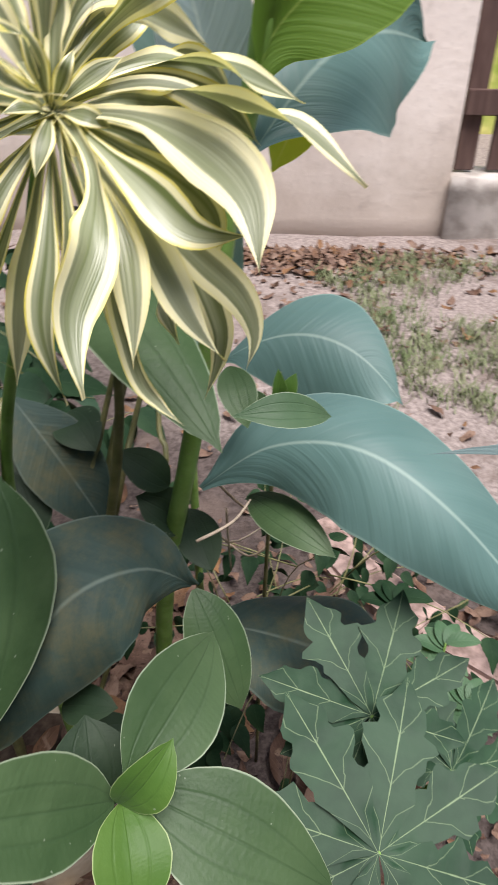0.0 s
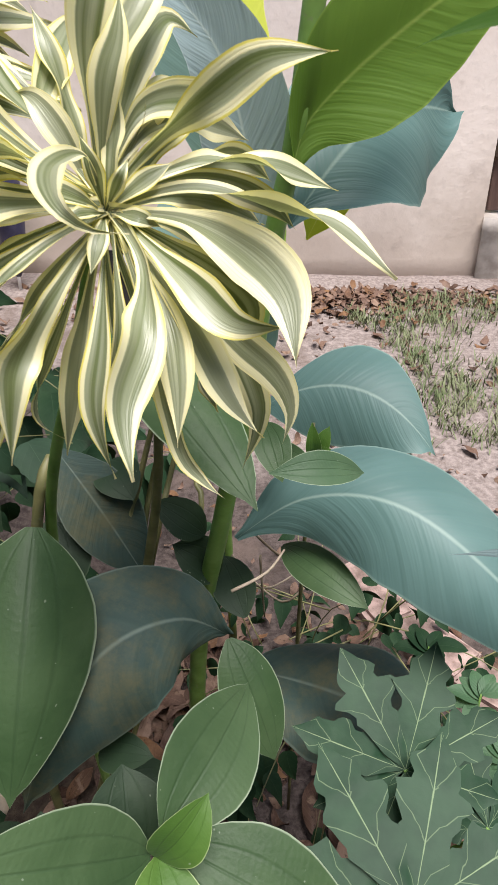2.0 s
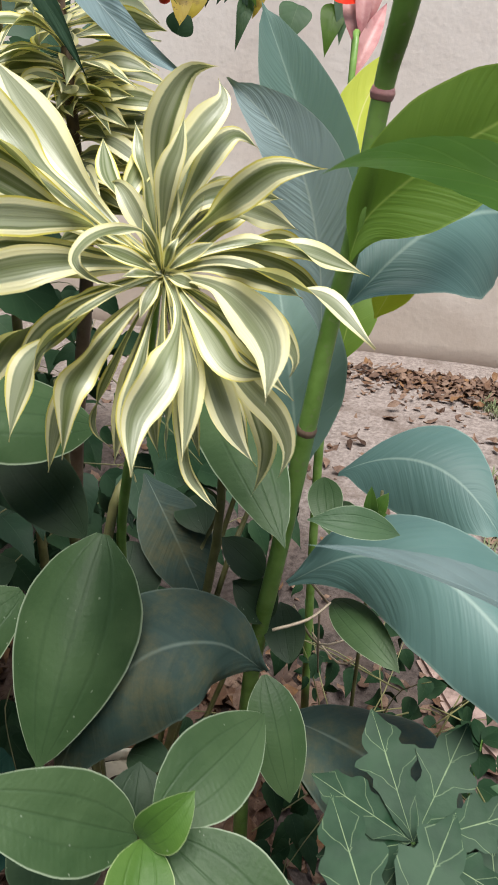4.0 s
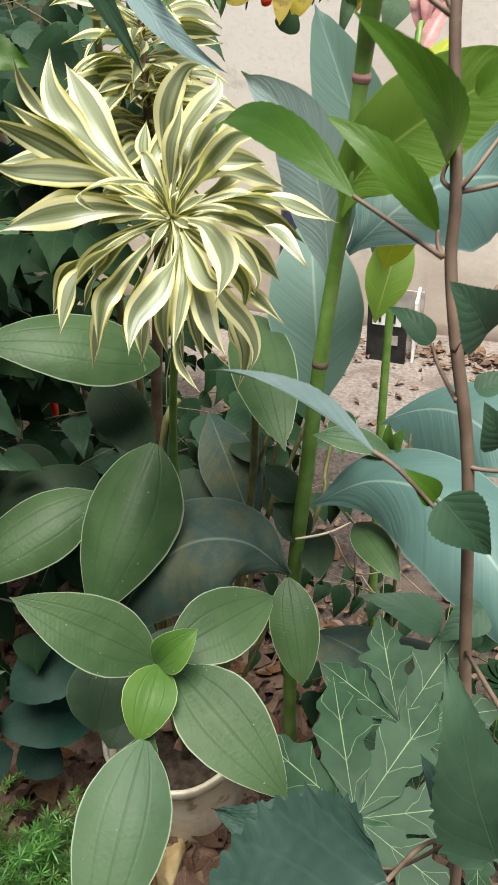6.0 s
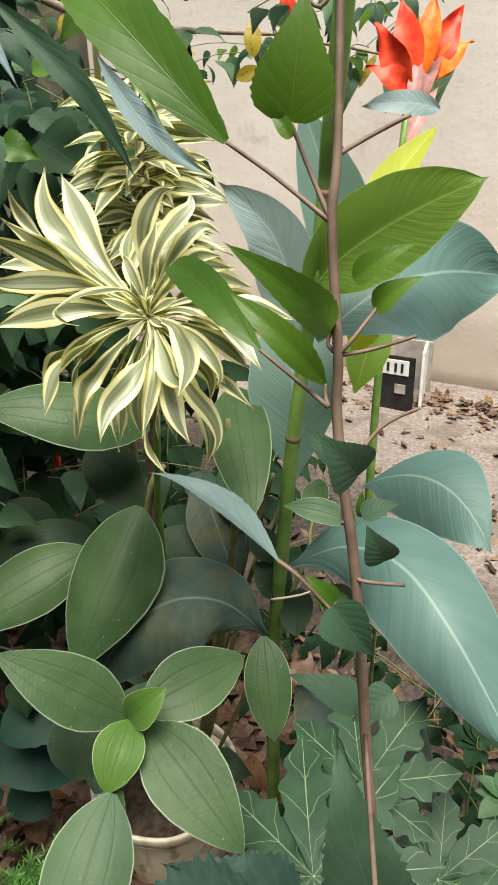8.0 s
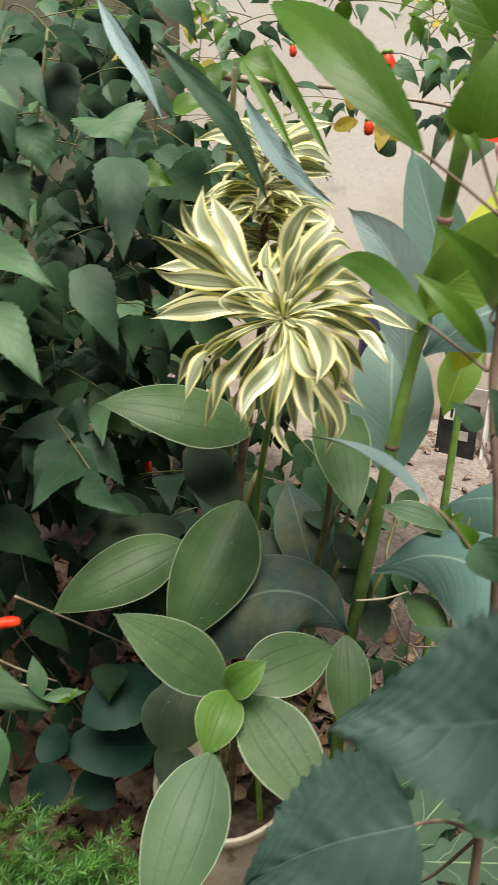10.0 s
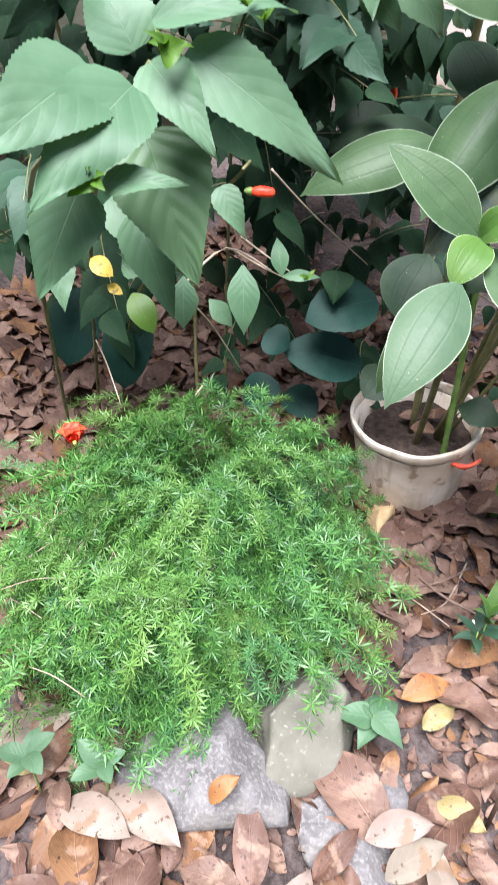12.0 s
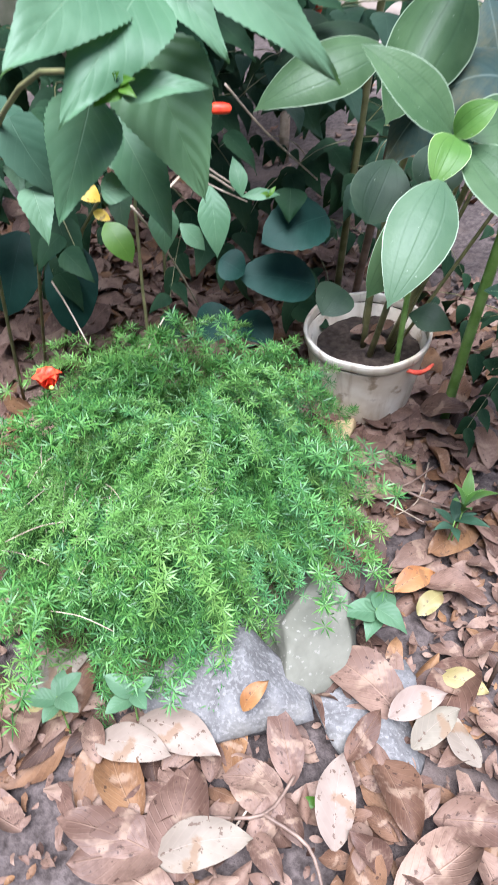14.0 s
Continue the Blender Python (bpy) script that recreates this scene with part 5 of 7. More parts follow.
# ---- turk's-cap mallow, the big bush beside the fern ----
bush = thing("mallow_bush", (-0.45, 0.05, 0.0), "leafy mallow bush with toothed leaves and scarlet buds", "shrub")
for pts in (
    [(-0.95, 0.12, 0.0), (-0.7, 0.03, 0.55), (-0.38, -0.09, 0.86), (-0.236, -0.112, 0.975)],
    [(-0.98, 0.2, 0.0), (-0.75, 0.15, 0.45), (-0.5, 0.2, 0.74), (-0.375, 0.106, 0.802)],
    [(-0.7, 0.25, 0.0), (-0.75, 0.3, 0.6), (-0.7, 0.45, 1.1), (-0.62, 0.5, 1.5)],
    [(-0.9, 0.02, 0.0), (-0.66, -0.08, 0.6), (-0.34, -0.19, 0.87), (-0.172, -0.214, 0.917)],
    [(-0.8, 0.4, 0.0), (-0.9, 0.5, 0.7), (-0.95, 0.6, 1.3), (-0.9, 0.7, 1.75)],
    [(-0.422, 0.042, 0.641), (-0.411, 0.106, 0.68), (-0.388, 0.174, 0.634)],
    [(-0.461, 0.033, 0.634), (-0.524, 0.158, 0.484), (-0.564, 0.269, 0.306)]):
    stem(bush, pts, [0.004, 0.0035, 0.003, 0.002][:len(pts)] if len(pts) > 3 else [0.002, 0.0018, 0.0014], TWIG if len(pts) == 3 else STEM_OLIVE)
leaf(bush, MALLOW, "heart", (-0.221, -0.081, 0.985), (-0.125, 0.027, 0.872), 0.065, (0.852, -0.347, 0.391), arch=.1, fold=.15, teeth=.045, nu=46, nv=8, wave=.06)
leaf(bush, MALLOW, "heart", (-0.236, -0.112, 0.975), (-0.155, -0.1, 0.911), 0.054, (0.587, -0.476, 0.654), arch=.1, fold=.15, teeth=.045, nu=44, nv=8, wave=.06)
leaf(bush, MALLOW_BUMPY, "heart", (-0.262, -0.107, 0.91), (-0.183, -0.104, 0.778), 0.105, (0.767, -0.453, 0.454), arch=.08, fold=.1, teeth=.04, nu=46, nv=10, wave=.03)
leaf(bush, MALLOW, "heart", (-0.197, -0.154, 0.97), (-0.176, -0.27, 0.894), 0.078, (0.705, -0.295, 0.645), arch=.1, fold=.12, teeth=.04, nu=46, nv=8, wave=.06)
leaf(bush, MALLOW, "heart", (-0.223, -0.174, 0.978), (-0.184, -0.305, 0.936), 0.082, (0.699, -0.019, 0.715), arch=.1, fold=.12, teeth=.04, nu=46, nv=8, wave=.06)
leaf(bush, MALLOW, "heart", (-0.219, -0.202, 0.892), (-0.208, -0.263, 0.804), 0.065, (0.787, -0.452, 0.42), arch=.1, fold=.12, teeth=.04, nu=44, nv=8, wave=.06)
leaf(bush, MALLOW, "heart", (-0.18, -0.2, 0.904), (-0.134, -0.144, 0.905), 0.027, (0.518, -0.438, 0.735), arch=.12, fold=.2, teeth=.07, wave=.06)
leaf(bush, MALLOW_LIT, "heart", (-0.169, -0.213, 0.916), (-0.175, -0.236, 0.903), 0.020, (0.672, -0.473, 0.57), arch=.12, fold=.2, wave=.06)
leaf(bush, MALLOW_LIT, "heart", (-0.171, -0.212, 0.917), (-0.174, -0.201, 0.93), 0.010, (0.708, -0.388, 0.59), arch=.12, fold=.2, wave=.06)
leaf(bush, MALLOW_LIT, "heart", (-0.17, -0.212, 0.917), (-0.175, -0.223, 0.929), 0.010, (0.942, -0.084, 0.324), arch=.12, fold=.2, wave=.06)
leaf(bush, MALLOW, "heart", (-0.232, -0.109, 1.005), (-0.177, 0.005, 1.011), 0.036, (0.561, -0.311, 0.768), arch=.12, fold=.2, teeth=.045, nu=40, wave=.06)
leaf(bush, MALLOW, "heart", (-0.249, -0.118, 0.982), (-0.314, -0.123, 1.037), 0.064, (0.612, -0.387, 0.69), arch=.12, fold=.15, teeth=.045, nu=40, wave=.06)
leaf(bush, MALLOW_LIT, "heart", (-0.204, -0.121, 0.986), (-0.186, -0.105, 0.997), 0.028, (0.465, -0.796, 0.389), arch=.12, fold=.15, teeth=.07, wave=.06)
leaf(bush, MALLOW, "heart", (-0.304, -0.1, 0.814), (-0.24, -0.098, 0.711), 0.059, (0.775, -0.415, 0.476), arch=.1, fold=.12, teeth=.045, nu=40, wave=.06)
leaf(bush, MALLOW, "heart", (-0.382, -0.089, 0.804), (-0.304, -0.04, 0.725), 0.055, (0.765, -0.427, 0.482), arch=.1, fold=.12, teeth=.045, nu=40, wave=.06)
leaf(bush, MALLOW, "heart", (-0.369, -0.088, 0.726), (-0.334, -0.045, 0.728), 0.038, (0.548, -0.464, 0.696), arch=.1, fold=.12, teeth=.07, wave=.06)
leaf(bush, MALLOW, "heart", (-0.424, -0.146, 0.733), (-0.382, -0.165, 0.68), 0.042, (0.691, -0.292, 0.661), arch=.1, fold=.12, teeth=.07, wave=.06)
leaf(bush, MALLOW, "heart", (-0.422, 0.104, 0.766), (-0.377, 0.115, 0.702), 0.043, (0.744, -0.499, 0.445), arch=.1, fold=.12, teeth=.07, wave=.06)
leaf(bush, MALLOW, "lance", (-0.383, 0.115, 0.662), (-0.343, 0.087, 0.574), 0.049, (0.683, -0.548, 0.483), arch=.1, fold=.12)
leaf(bush, MALLOW, "lance", (-0.389, 0.058, 0.623), (-0.36, 0.079, 0.583), 0.031, (0.843, -0.342, 0.416), arch=.1, fold=.12)
leaf(bush, MALLOW, "lance", (-0.352, -0.009, 0.694), (-0.331, -0.027, 0.631), 0.041, (0.756, -0.519, 0.398), arch=.1, fold=.12)
leaf(bush, MALLOW, "lance", (-0.407, 0.215, 0.604), (-0.444, 0.233, 0.652), 0.030, (0.548, -0.541, 0.638), arch=.1, fold=.2)
leaf(bush, MALLOW, "lance", (-0.407, 0.215, 0.604), (-0.367, 0.262, 0.604), 0.021, (0.545, -0.458, 0.702), arch=.1, fold=.2)
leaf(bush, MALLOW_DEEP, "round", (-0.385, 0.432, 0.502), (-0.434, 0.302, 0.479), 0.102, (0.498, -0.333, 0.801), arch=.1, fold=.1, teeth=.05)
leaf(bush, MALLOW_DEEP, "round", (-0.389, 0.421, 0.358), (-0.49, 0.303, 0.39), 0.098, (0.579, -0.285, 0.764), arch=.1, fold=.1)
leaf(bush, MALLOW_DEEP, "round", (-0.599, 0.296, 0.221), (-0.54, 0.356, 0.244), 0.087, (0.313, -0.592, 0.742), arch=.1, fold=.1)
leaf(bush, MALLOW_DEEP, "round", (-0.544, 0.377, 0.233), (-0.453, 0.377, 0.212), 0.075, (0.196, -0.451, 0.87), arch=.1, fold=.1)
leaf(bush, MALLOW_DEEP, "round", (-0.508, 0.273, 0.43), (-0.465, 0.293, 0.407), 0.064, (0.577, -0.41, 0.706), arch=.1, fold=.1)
leaf(bush, MALLOW_SHADED, "heart", (-0.418, 0.357, 0.567), (-0.394, 0.326, 0.522), 0.059, (0.508, -0.56, 0.654), arch=.1, fold=.1, wave=.06)
leaf(bush, YELLOWED, "oval", (-0.354, -0.135, 0.754), (-0.327, -0.123, 0.739), 0.023, (0.581, -0.424, 0.695), arch=.1, fold=.1)
leaf(bush, YELLOWED, "oval", (-0.342, -0.124, 0.722), (-0.325, -0.114, 0.714), 0.013, (0.574, -0.436, 0.693), arch=.1, fold=.1)
leaf(bush, MALLOW_LIT, "oval", (-0.422, -0.047, 0.652), (-0.376, -0.046, 0.61), 0.039, (0.619, -0.379, 0.688), arch=.1, fold=.1)
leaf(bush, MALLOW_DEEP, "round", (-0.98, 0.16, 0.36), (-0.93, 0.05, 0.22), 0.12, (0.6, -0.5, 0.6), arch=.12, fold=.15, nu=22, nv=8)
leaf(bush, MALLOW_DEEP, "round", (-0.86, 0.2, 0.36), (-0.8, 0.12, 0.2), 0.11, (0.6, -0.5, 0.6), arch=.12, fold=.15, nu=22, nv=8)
# the part of the bush that hangs behind the dracaena
leaf(bush, MALLOW, "heart", (-0.411, 0.397, 1.372), (-0.372, 0.394, 1.336), 0.103, (0.592, -0.422, 0.686), arch=.1, fold=.3, teeth=.08, nu=24, wave=.06)
leaf(bush, MALLOW_MID, "heart", (-0.46, 0.474, 1.328), (-0.401, 0.412, 1.196), 0.076, (0.595, -0.593, 0.543), arch=.1, fold=.15, teeth=.08, nu=24, wave=.06)
leaf(bush, MALLOW_MID, "heart", (-0.51, 0.432, 1.179), (-0.435, 0.428, 1.062), 0.073, (0.65, -0.621, 0.438), arch=.1, fold=.15, teeth=.08, nu=24, wave=.06)
leaf(bush, MALLOW, "heart", (-0.455, 0.232, 1.227), (-0.353, 0.256, 1.184), 0.051, (0.433, -0.528, 0.73), arch=.1, fold=.15, teeth=.08, nu=24, wave=.06)
leaf(bush, MALLOW, "heart", (-0.433, 0.216, 1.161), (-0.341, 0.215, 1.081), 0.058, (0.569, -0.49, 0.66), arch=.1, fold=.15, teeth=.08, nu=24, wave=.06)
leaf(bush, MALLOW_MID, "heart", (-0.494, 0.395, 0.942), (-0.537, 0.308, 0.824), 0.060, (0.514, -0.77, 0.378), arch=.1, fold=.15, teeth=.08, wave=.06)
leaf(bush, MALLOW_MID, "heart", (-0.488, 0.395, 0.934), (-0.417, 0.41, 0.861), 0.056, (0.67, -0.489, 0.558), arch=.1, fold=.15, teeth=.08, wave=.06)
leaf(bush, MALLOW_MID, "heart", (-0.503, 0.387, 0.938), (-0.504, 0.413, 0.994), 0.051, (0.634, -0.696, 0.336), arch=.1, fold=.15, teeth=.08, wave=.06)
leaf(bush, MALLOW_MID, "heart", (-0.499, 0.395, 0.95), (-0.579, 0.331, 0.93), 0.060, (0.332, -0.622, 0.709), arch=.1, fold=.15, teeth=.08, wave=.06)
leaf(bush, MALLOW_SHADED, "heart", (-0.507, 0.378, 0.925), (-0.487, 0.348, 0.834), 0.038, (0.696, -0.622, 0.357), arch=.1, fold=.15, teeth=.08, wave=.06)
leaf(bush, MALLOW_SHADED, "heart", (-0.537, 0.251, 0.842), (-0.443, 0.285, 0.777), 0.073, (0.616, -0.383, 0.689), arch=.1, fold=.15, teeth=.08, wave=.06)
leaf(bush, MALLOW_MID, "heart", (-0.702, 0.567, 1.464), (-0.645, 0.555, 1.357), 0.085, (0.667, -0.612, 0.424), arch=.1, fold=.15, teeth=.08, wave=.06)
leaf(bush, MALLOW, "heart", (-0.575, 0.412, 1.367), (-0.535, 0.408, 1.3), 0.062, (0.683, -0.581, 0.444), arch=.1, fold=.2, teeth=.08, wave=.06)
leaf(bush, MALLOW, "heart", (-0.591, 0.372, 1.305), (-0.543, 0.374, 1.241), 0.070, (0.676, -0.552, 0.488), arch=.1, fold=.2, teeth=.08, wave=.06)
leaf(bush, MALLOW_SHADED, "heart", (-0.509, 0.628, 1.312), (-0.415, 0.641, 1.257), 0.098, (0.408, -0.743, 0.53), arch=.1, fold=.2, teeth=.08, wave=.06)
leaf(bush, MALLOW_LIT, "heart", (-0.471, 0.523, 1.311), (-0.425, 0.545, 1.29), 0.045, (0.542, -0.715, 0.441), arch=.1, fold=.2, teeth=.08, wave=.06)
leaf(bush, MALLOW_LIT, "heart", (-0.452, 0.577, 1.396), (-0.404, 0.614, 1.402), 0.041, (0.39, -0.626, 0.675), arch=.1, fold=.2, teeth=.08, wave=.06)
leaf(bush, MALLOW_LIT, "heart", (-0.45, 0.751, 1.483), (-0.388, 0.775, 1.443), 0.058, (0.556, -0.703, 0.444), arch=.1, fold=.2, teeth=.08, wave=.06)


def tuft(at, count, size, seed):
    """A growing tip: a knot of small fresh leaves."""
    rnd = random.Random(seed)
    for _ in range(count):
        way = Vector((rnd.gauss(0.2, 0.7), rnd.gauss(-0.4, 0.7), rnd.uniform(-0.2, 1.0))).normalized()
        ln = size * rnd.uniform(0.5, 1.2)
        leaf(bush, MALLOW_LIT, "lance", at, Vector(at) + way * ln, ln * rnd.uniform(0.25, 0.5), (0.3, -0.6, 0.6), 0.15, fold=0.3, nu=10, nv=4)


for at, count, size in (((-0.169, -0.213, 0.915), 11, 0.022), ((-0.176, -0.19, 0.923), 6, 0.014), ((-0.203, -0.113, 0.991), 8, 0.022), ((-0.208, -0.006, 1), 7, 0.02), ((-0.366, 0.232, 0.611), 6, 0.025), ((-0.182, -0.048, 1.018), 6, 0.02)):
    tuft(at, count, size, count)
BUSH_LEAVES = [leaf_mesh("heart", 0.09, 0.055, 0.12, 0.03 * k, 0.15, 0.1, 8 * k, 0.03, 0.08, 14, 4, 50 + k) for k in (-1, 0, 1)]
# Same leaf shapes in the shaded and half-shaded greens.
SHADED_LEAVES = [m.copy() for m in BUSH_LEAVES]
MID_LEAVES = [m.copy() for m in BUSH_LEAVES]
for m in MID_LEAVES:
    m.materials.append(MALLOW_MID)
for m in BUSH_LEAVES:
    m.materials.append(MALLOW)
for m in SHADED_LEAVES:
    m.materials.append(MALLOW_SHADED)


TWIGS = [tube_mesh([(0, 0, 0), (0.1, 0.01 * k, 0.01), (0.2, 0.0, 0.0), (0.3, -0.02 * k, -0.04)], [0.0016, 0.0014, 0.0011, 0.0007], 5, "branch", 2) for k in (-1, 0, 1)]
for m in TWIGS:
    m.materials.append(STEM_OLIVE)


def sprigs(parent, count, centre, radii, seed, meshes, low=0.7, high=1.3, out=(0.45, -0.5), leaves=8):
    """Leafy side branches filling an oval crown; the leaves hang from their branch with faces turned up and to the
    camera's side.
    """
    rnd = random.Random(seed)
    for i in range(count):
        while True:
            p = Vector([rnd.uniform(-1, 1) for _ in range(3)])
            if 0.15 < p.length < 1:
                break
        at = Vector(centre) + Vector((p.x * radii[0], p.y * radii[1], p.z * radii[2]))
        way = Vector((p.x + out[0] + rnd.gauss(0, 0.5), p.y + out[1] + rnd.gauss(0, 0.5), rnd.uniform(-0.3, 0.6))).normalized()
        m = aim(at, at + way, (0, 0, 1))
        size = rnd.uniform(low, high)
        branch = part("branch", rnd.choice(TWIGS), None, parent, m=m)
        for k in range(leaves):
            s = 0.06 + 0.25 * k / (leaves - 1)
            root = m @ Vector((s, 0, 0.005 - s * 0.12))
            sidew = m.to_3x3() @ Vector((0.4, 1 if k % 2 else -1, 0))
            hang = (sidew * rnd.uniform(0.3, 0.8) + Vector((out[0] * 0.5, out[1] * 0.5, rnd.uniform(-1.3, -0.2)))).normalized()
            face = Vector((out[0] + rnd.gauss(0, 0.3), out[1] + rnd.gauss(0, 0.3), rnd.uniform(0.4, 1.0)))
            part("leaf", rnd.choice(meshes), None, branch, m=aim(root, root + hang, face) @ Matrix.Diagonal((*[size * rnd.uniform(0.7, 1.15)] * 3, 1)))


sprigs(bush, 32, (-1.0, 0.75, 1.3), (0.33, 0.45, 0.45), 21, SHADED_LEAVES + MID_LEAVES)
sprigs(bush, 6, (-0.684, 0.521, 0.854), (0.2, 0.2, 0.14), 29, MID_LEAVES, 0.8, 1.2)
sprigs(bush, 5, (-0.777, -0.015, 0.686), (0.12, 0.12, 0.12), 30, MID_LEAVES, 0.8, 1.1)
sprigs(bush, 14, (-1.0, 0.5, 0.6), (0.3, 0.45, 0.35), 22, SHADED_LEAVES)
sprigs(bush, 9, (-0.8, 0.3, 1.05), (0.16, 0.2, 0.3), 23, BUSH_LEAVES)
# Overhead branches and stem, added to cast shade into the hollow below.
sprigs(bush, 16, (-1.0, -0.02, 1.62), (0.3, 0.3, 0.16), 67, MID_LEAVES + SHADED_LEAVES, 1.0, 1.5)
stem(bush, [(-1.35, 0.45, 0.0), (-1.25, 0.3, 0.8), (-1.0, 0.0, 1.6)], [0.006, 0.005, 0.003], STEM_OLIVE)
sprigs(bush, 20, (-0.88, 0.4, 1.02), (0.3, 0.42, 0.1), 71, SHADED_LEAVES, 0.9, 1.35)
sprigs(bush, 5, (-0.65, 0.85, 0.45), (0.2, 0.2, 0.3), 24, SHADED_LEAVES)

sprigs(bush, 22, (-0.85, 0.75, 1.1), (0.22, 0.3, 0.5), 41, SHADED_LEAVES + MID_LEAVES)
sprigs(bush, 22, (-1.15, 1.05, 1.1), (0.35, 0.3, 0.7), 42, SHADED_LEAVES + MID_LEAVES)
sprigs(bush, 7, (-0.8, 0.45, 0.8), (0.2, 0.2, 0.07), 73, SHADED_LEAVES, 0.8, 1.2)
sprigs(bush, 4, (-0.55, 0.85, 0.62), (0.22, 0.22, 0.12), 72, MID_LEAVES, 0.8, 1.15)
under_a = thing("mallow_bush", (-0.4, 1.05, 0.02), "low dark leafy undergrowth behind the potted shrub", "shrub")
sprigs(under_a, 7, (-0.5, 1.15, 0.4), (0.35, 0.22, 0.4), 25, SHADED_LEAVES)
sprigs(under_a, 14, (-0.85, 1.0, 0.3), (0.3, 0.3, 0.3), 26, SHADED_LEAVES)
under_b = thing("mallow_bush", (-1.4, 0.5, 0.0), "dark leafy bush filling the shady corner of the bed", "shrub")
sprigs(under_b, 30, (-1.45, 0.45, 0.7), (0.35, 0.6, 0.65), 27, SHADED_LEAVES)
sprigs(under_b, 14, (-1.2, -0.1, 0.5), (0.3, 0.35, 0.4), 28, SHADED_LEAVES + BUSH_LEAVES)


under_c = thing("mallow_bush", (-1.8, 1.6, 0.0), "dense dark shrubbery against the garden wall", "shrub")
sprigs(under_c, 40, (-1.7, 1.6, 1.1), (0.4, 0.6, 0.95), 61, SHADED_LEAVES + BUSH_LEAVES[:1], 0.9, 1.5)
sprigs(under_c, 24, (-2.1, 0.7, 0.7), (0.3, 0.7, 0.7), 62, SHADED_LEAVES, 1.0, 1.6)
sprigs(under_c, 16, (-1.2, 1.55, 0.4), (0.45, 0.35, 0.4), 63, SHADED_LEAVES, 0.8, 1.3)


# Undergrowth thickened with shade-coloured leaves to darken gaps between the plants.
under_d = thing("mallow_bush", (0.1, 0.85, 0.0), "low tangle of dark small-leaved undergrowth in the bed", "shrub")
sprigs(under_d, 14, (0.06, 0.88, 0.12), (0.18, 0.18, 0.12), 64, SHADED_LEAVES, 0.45, 0.75, (0.1, -0.3))
sprigs(under_d, 12, (0.13, 0.84, 0.26), (0.1, 0.1, 0.1), 66, SHADED_LEAVES, 0.5, 0.8, (0.1, -0.2))
sprigs(under_d, 5, (0.5, 1.02, 0.1), (0.14, 0.16, 0.1), 65, SHADED_LEAVES + BUSH_LEAVES[:1], 0.4, 0.7, (0.1, -0.3))


def bud_mesh(length, r):
    rings = [(0.0008, 0), (r * 0.6, length * 0.1), (r, length * 0.45), (r * 0.9, length * 0.75), (r * 0.75, length * 0.93), (r * 0.3, length)]
    me = lathe_mesh(rings, 12, "petals", True)
    for v in me.vertices:
        a = math.atan2(v.co.y, v.co.x)
        f = 1 + 0.12 * math.sin(a * 5 + v.co.z / length * 4)
        v.co.x *= f
        v.co.y *= f
    return me


def bud(parent, at, way, length=0.033, r=0.006):
    at, way = Vector(at), Vector(way).normalized()
    m = way.to_track_quat("Z", "Y").to_matrix().to_4x4()
    m.translation = at
    flower = part("flower_bud", bud_mesh(length, r), RED, parent, "furled scarlet bud", m)
    cup = lathe_mesh([(0.0012, -0.006), (r * 0.65, -0.001), (r * 0.75, 0.004), (r * 0.55, 0.008)], 10, "calyx", True)
    part("calyx", cup, STEM_GREEN, flower, m=m)


bud(bush, (-0.449, 0.176, 0.736), (Vector((-0.421, 0.207, 0.735)) - Vector((-0.449, 0.176, 0.736))), 0.04, 0.008)
bud(bush, (-0.593, 0.646, 0.79), (0, 0, -1), 0.034, 0.007)
bud(bush, (-0.668, 0.636, 0.772), (0.5, 0, -0.4), 0.016, 0.006)
bud(bush, (-0.469, -0.059, 1.061), (0.25, -0.2, -0.6), 0.05, 0.008)

# ---- shrub along the wall, with yellowing leaves ----
wallbush = thing("mallow_bush", (-0.9, 1.6, 0.05), "straggling mallow shrub with yellowing leaves and scarlet buds", "shrub")
stem(wallbush, [(-1.3, 1.5, 0.0), (-1.35, 1.5, 0.8), (-1.39, 1.216, 1.629), (-1.028, 1.433, 1.557), (-0.819, 1.568, 1.537), (-0.636, 1.757, 1.529)], [0.02, 0.016, 0.013, 0.01, 0.007, 0.003], TWIG)
stem(wallbush, [(-0.69, 1.691, 1.549), (-0.647, 1.687, 1.514), (-0.539, 1.736, 1.501), (-0.404, 1.796, 1.47)], [0.005, 0.005, 0.005, 0.003], TWIG)
YELLOW_LEAVES = [leaf_mesh("oval", 0.06, 0.034, 0.1, 0.0, 0.2, 0.1, 5 * k, 0.03, 0.0, 12, 4, 70 + k) for k in (-1, 1)]
for m in YELLOW_LEAVES:
    m.materials.append(YELLOWED)
# Bush leaves in the sunlit green.
LIT_LEAVES = [m.copy() for m in BUSH_LEAVES]
for m in LIT_LEAVES:
    m.materials.clear()
    m.materials.append(MALLOW_LIT)
sprigs(wallbush, 9, (-0.75, 1.6, 1.62), (0.5, 0.25, 0.12), 31, LIT_LEAVES + BUSH_LEAVES + SHADED_LEAVES, 0.5, 0.8, (0.2, -0.5), 7)
sprigs(wallbush, 26, (-1.35, 1.35, 1.35), (0.45, 0.4, 0.6), 32, SHADED_LEAVES + BUSH_LEAVES, 0.7, 1.1)
sprigs(wallbush, 12, (-0.883, 1.501, 1.661), (0.6, 0.3, 0.12), 35, LIT_LEAVES + LIT_LEAVES + YELLOW_LEAVES[:1] + BUSH_LEAVES, 0.6, 0.9, (0.3, -0.5), 7)
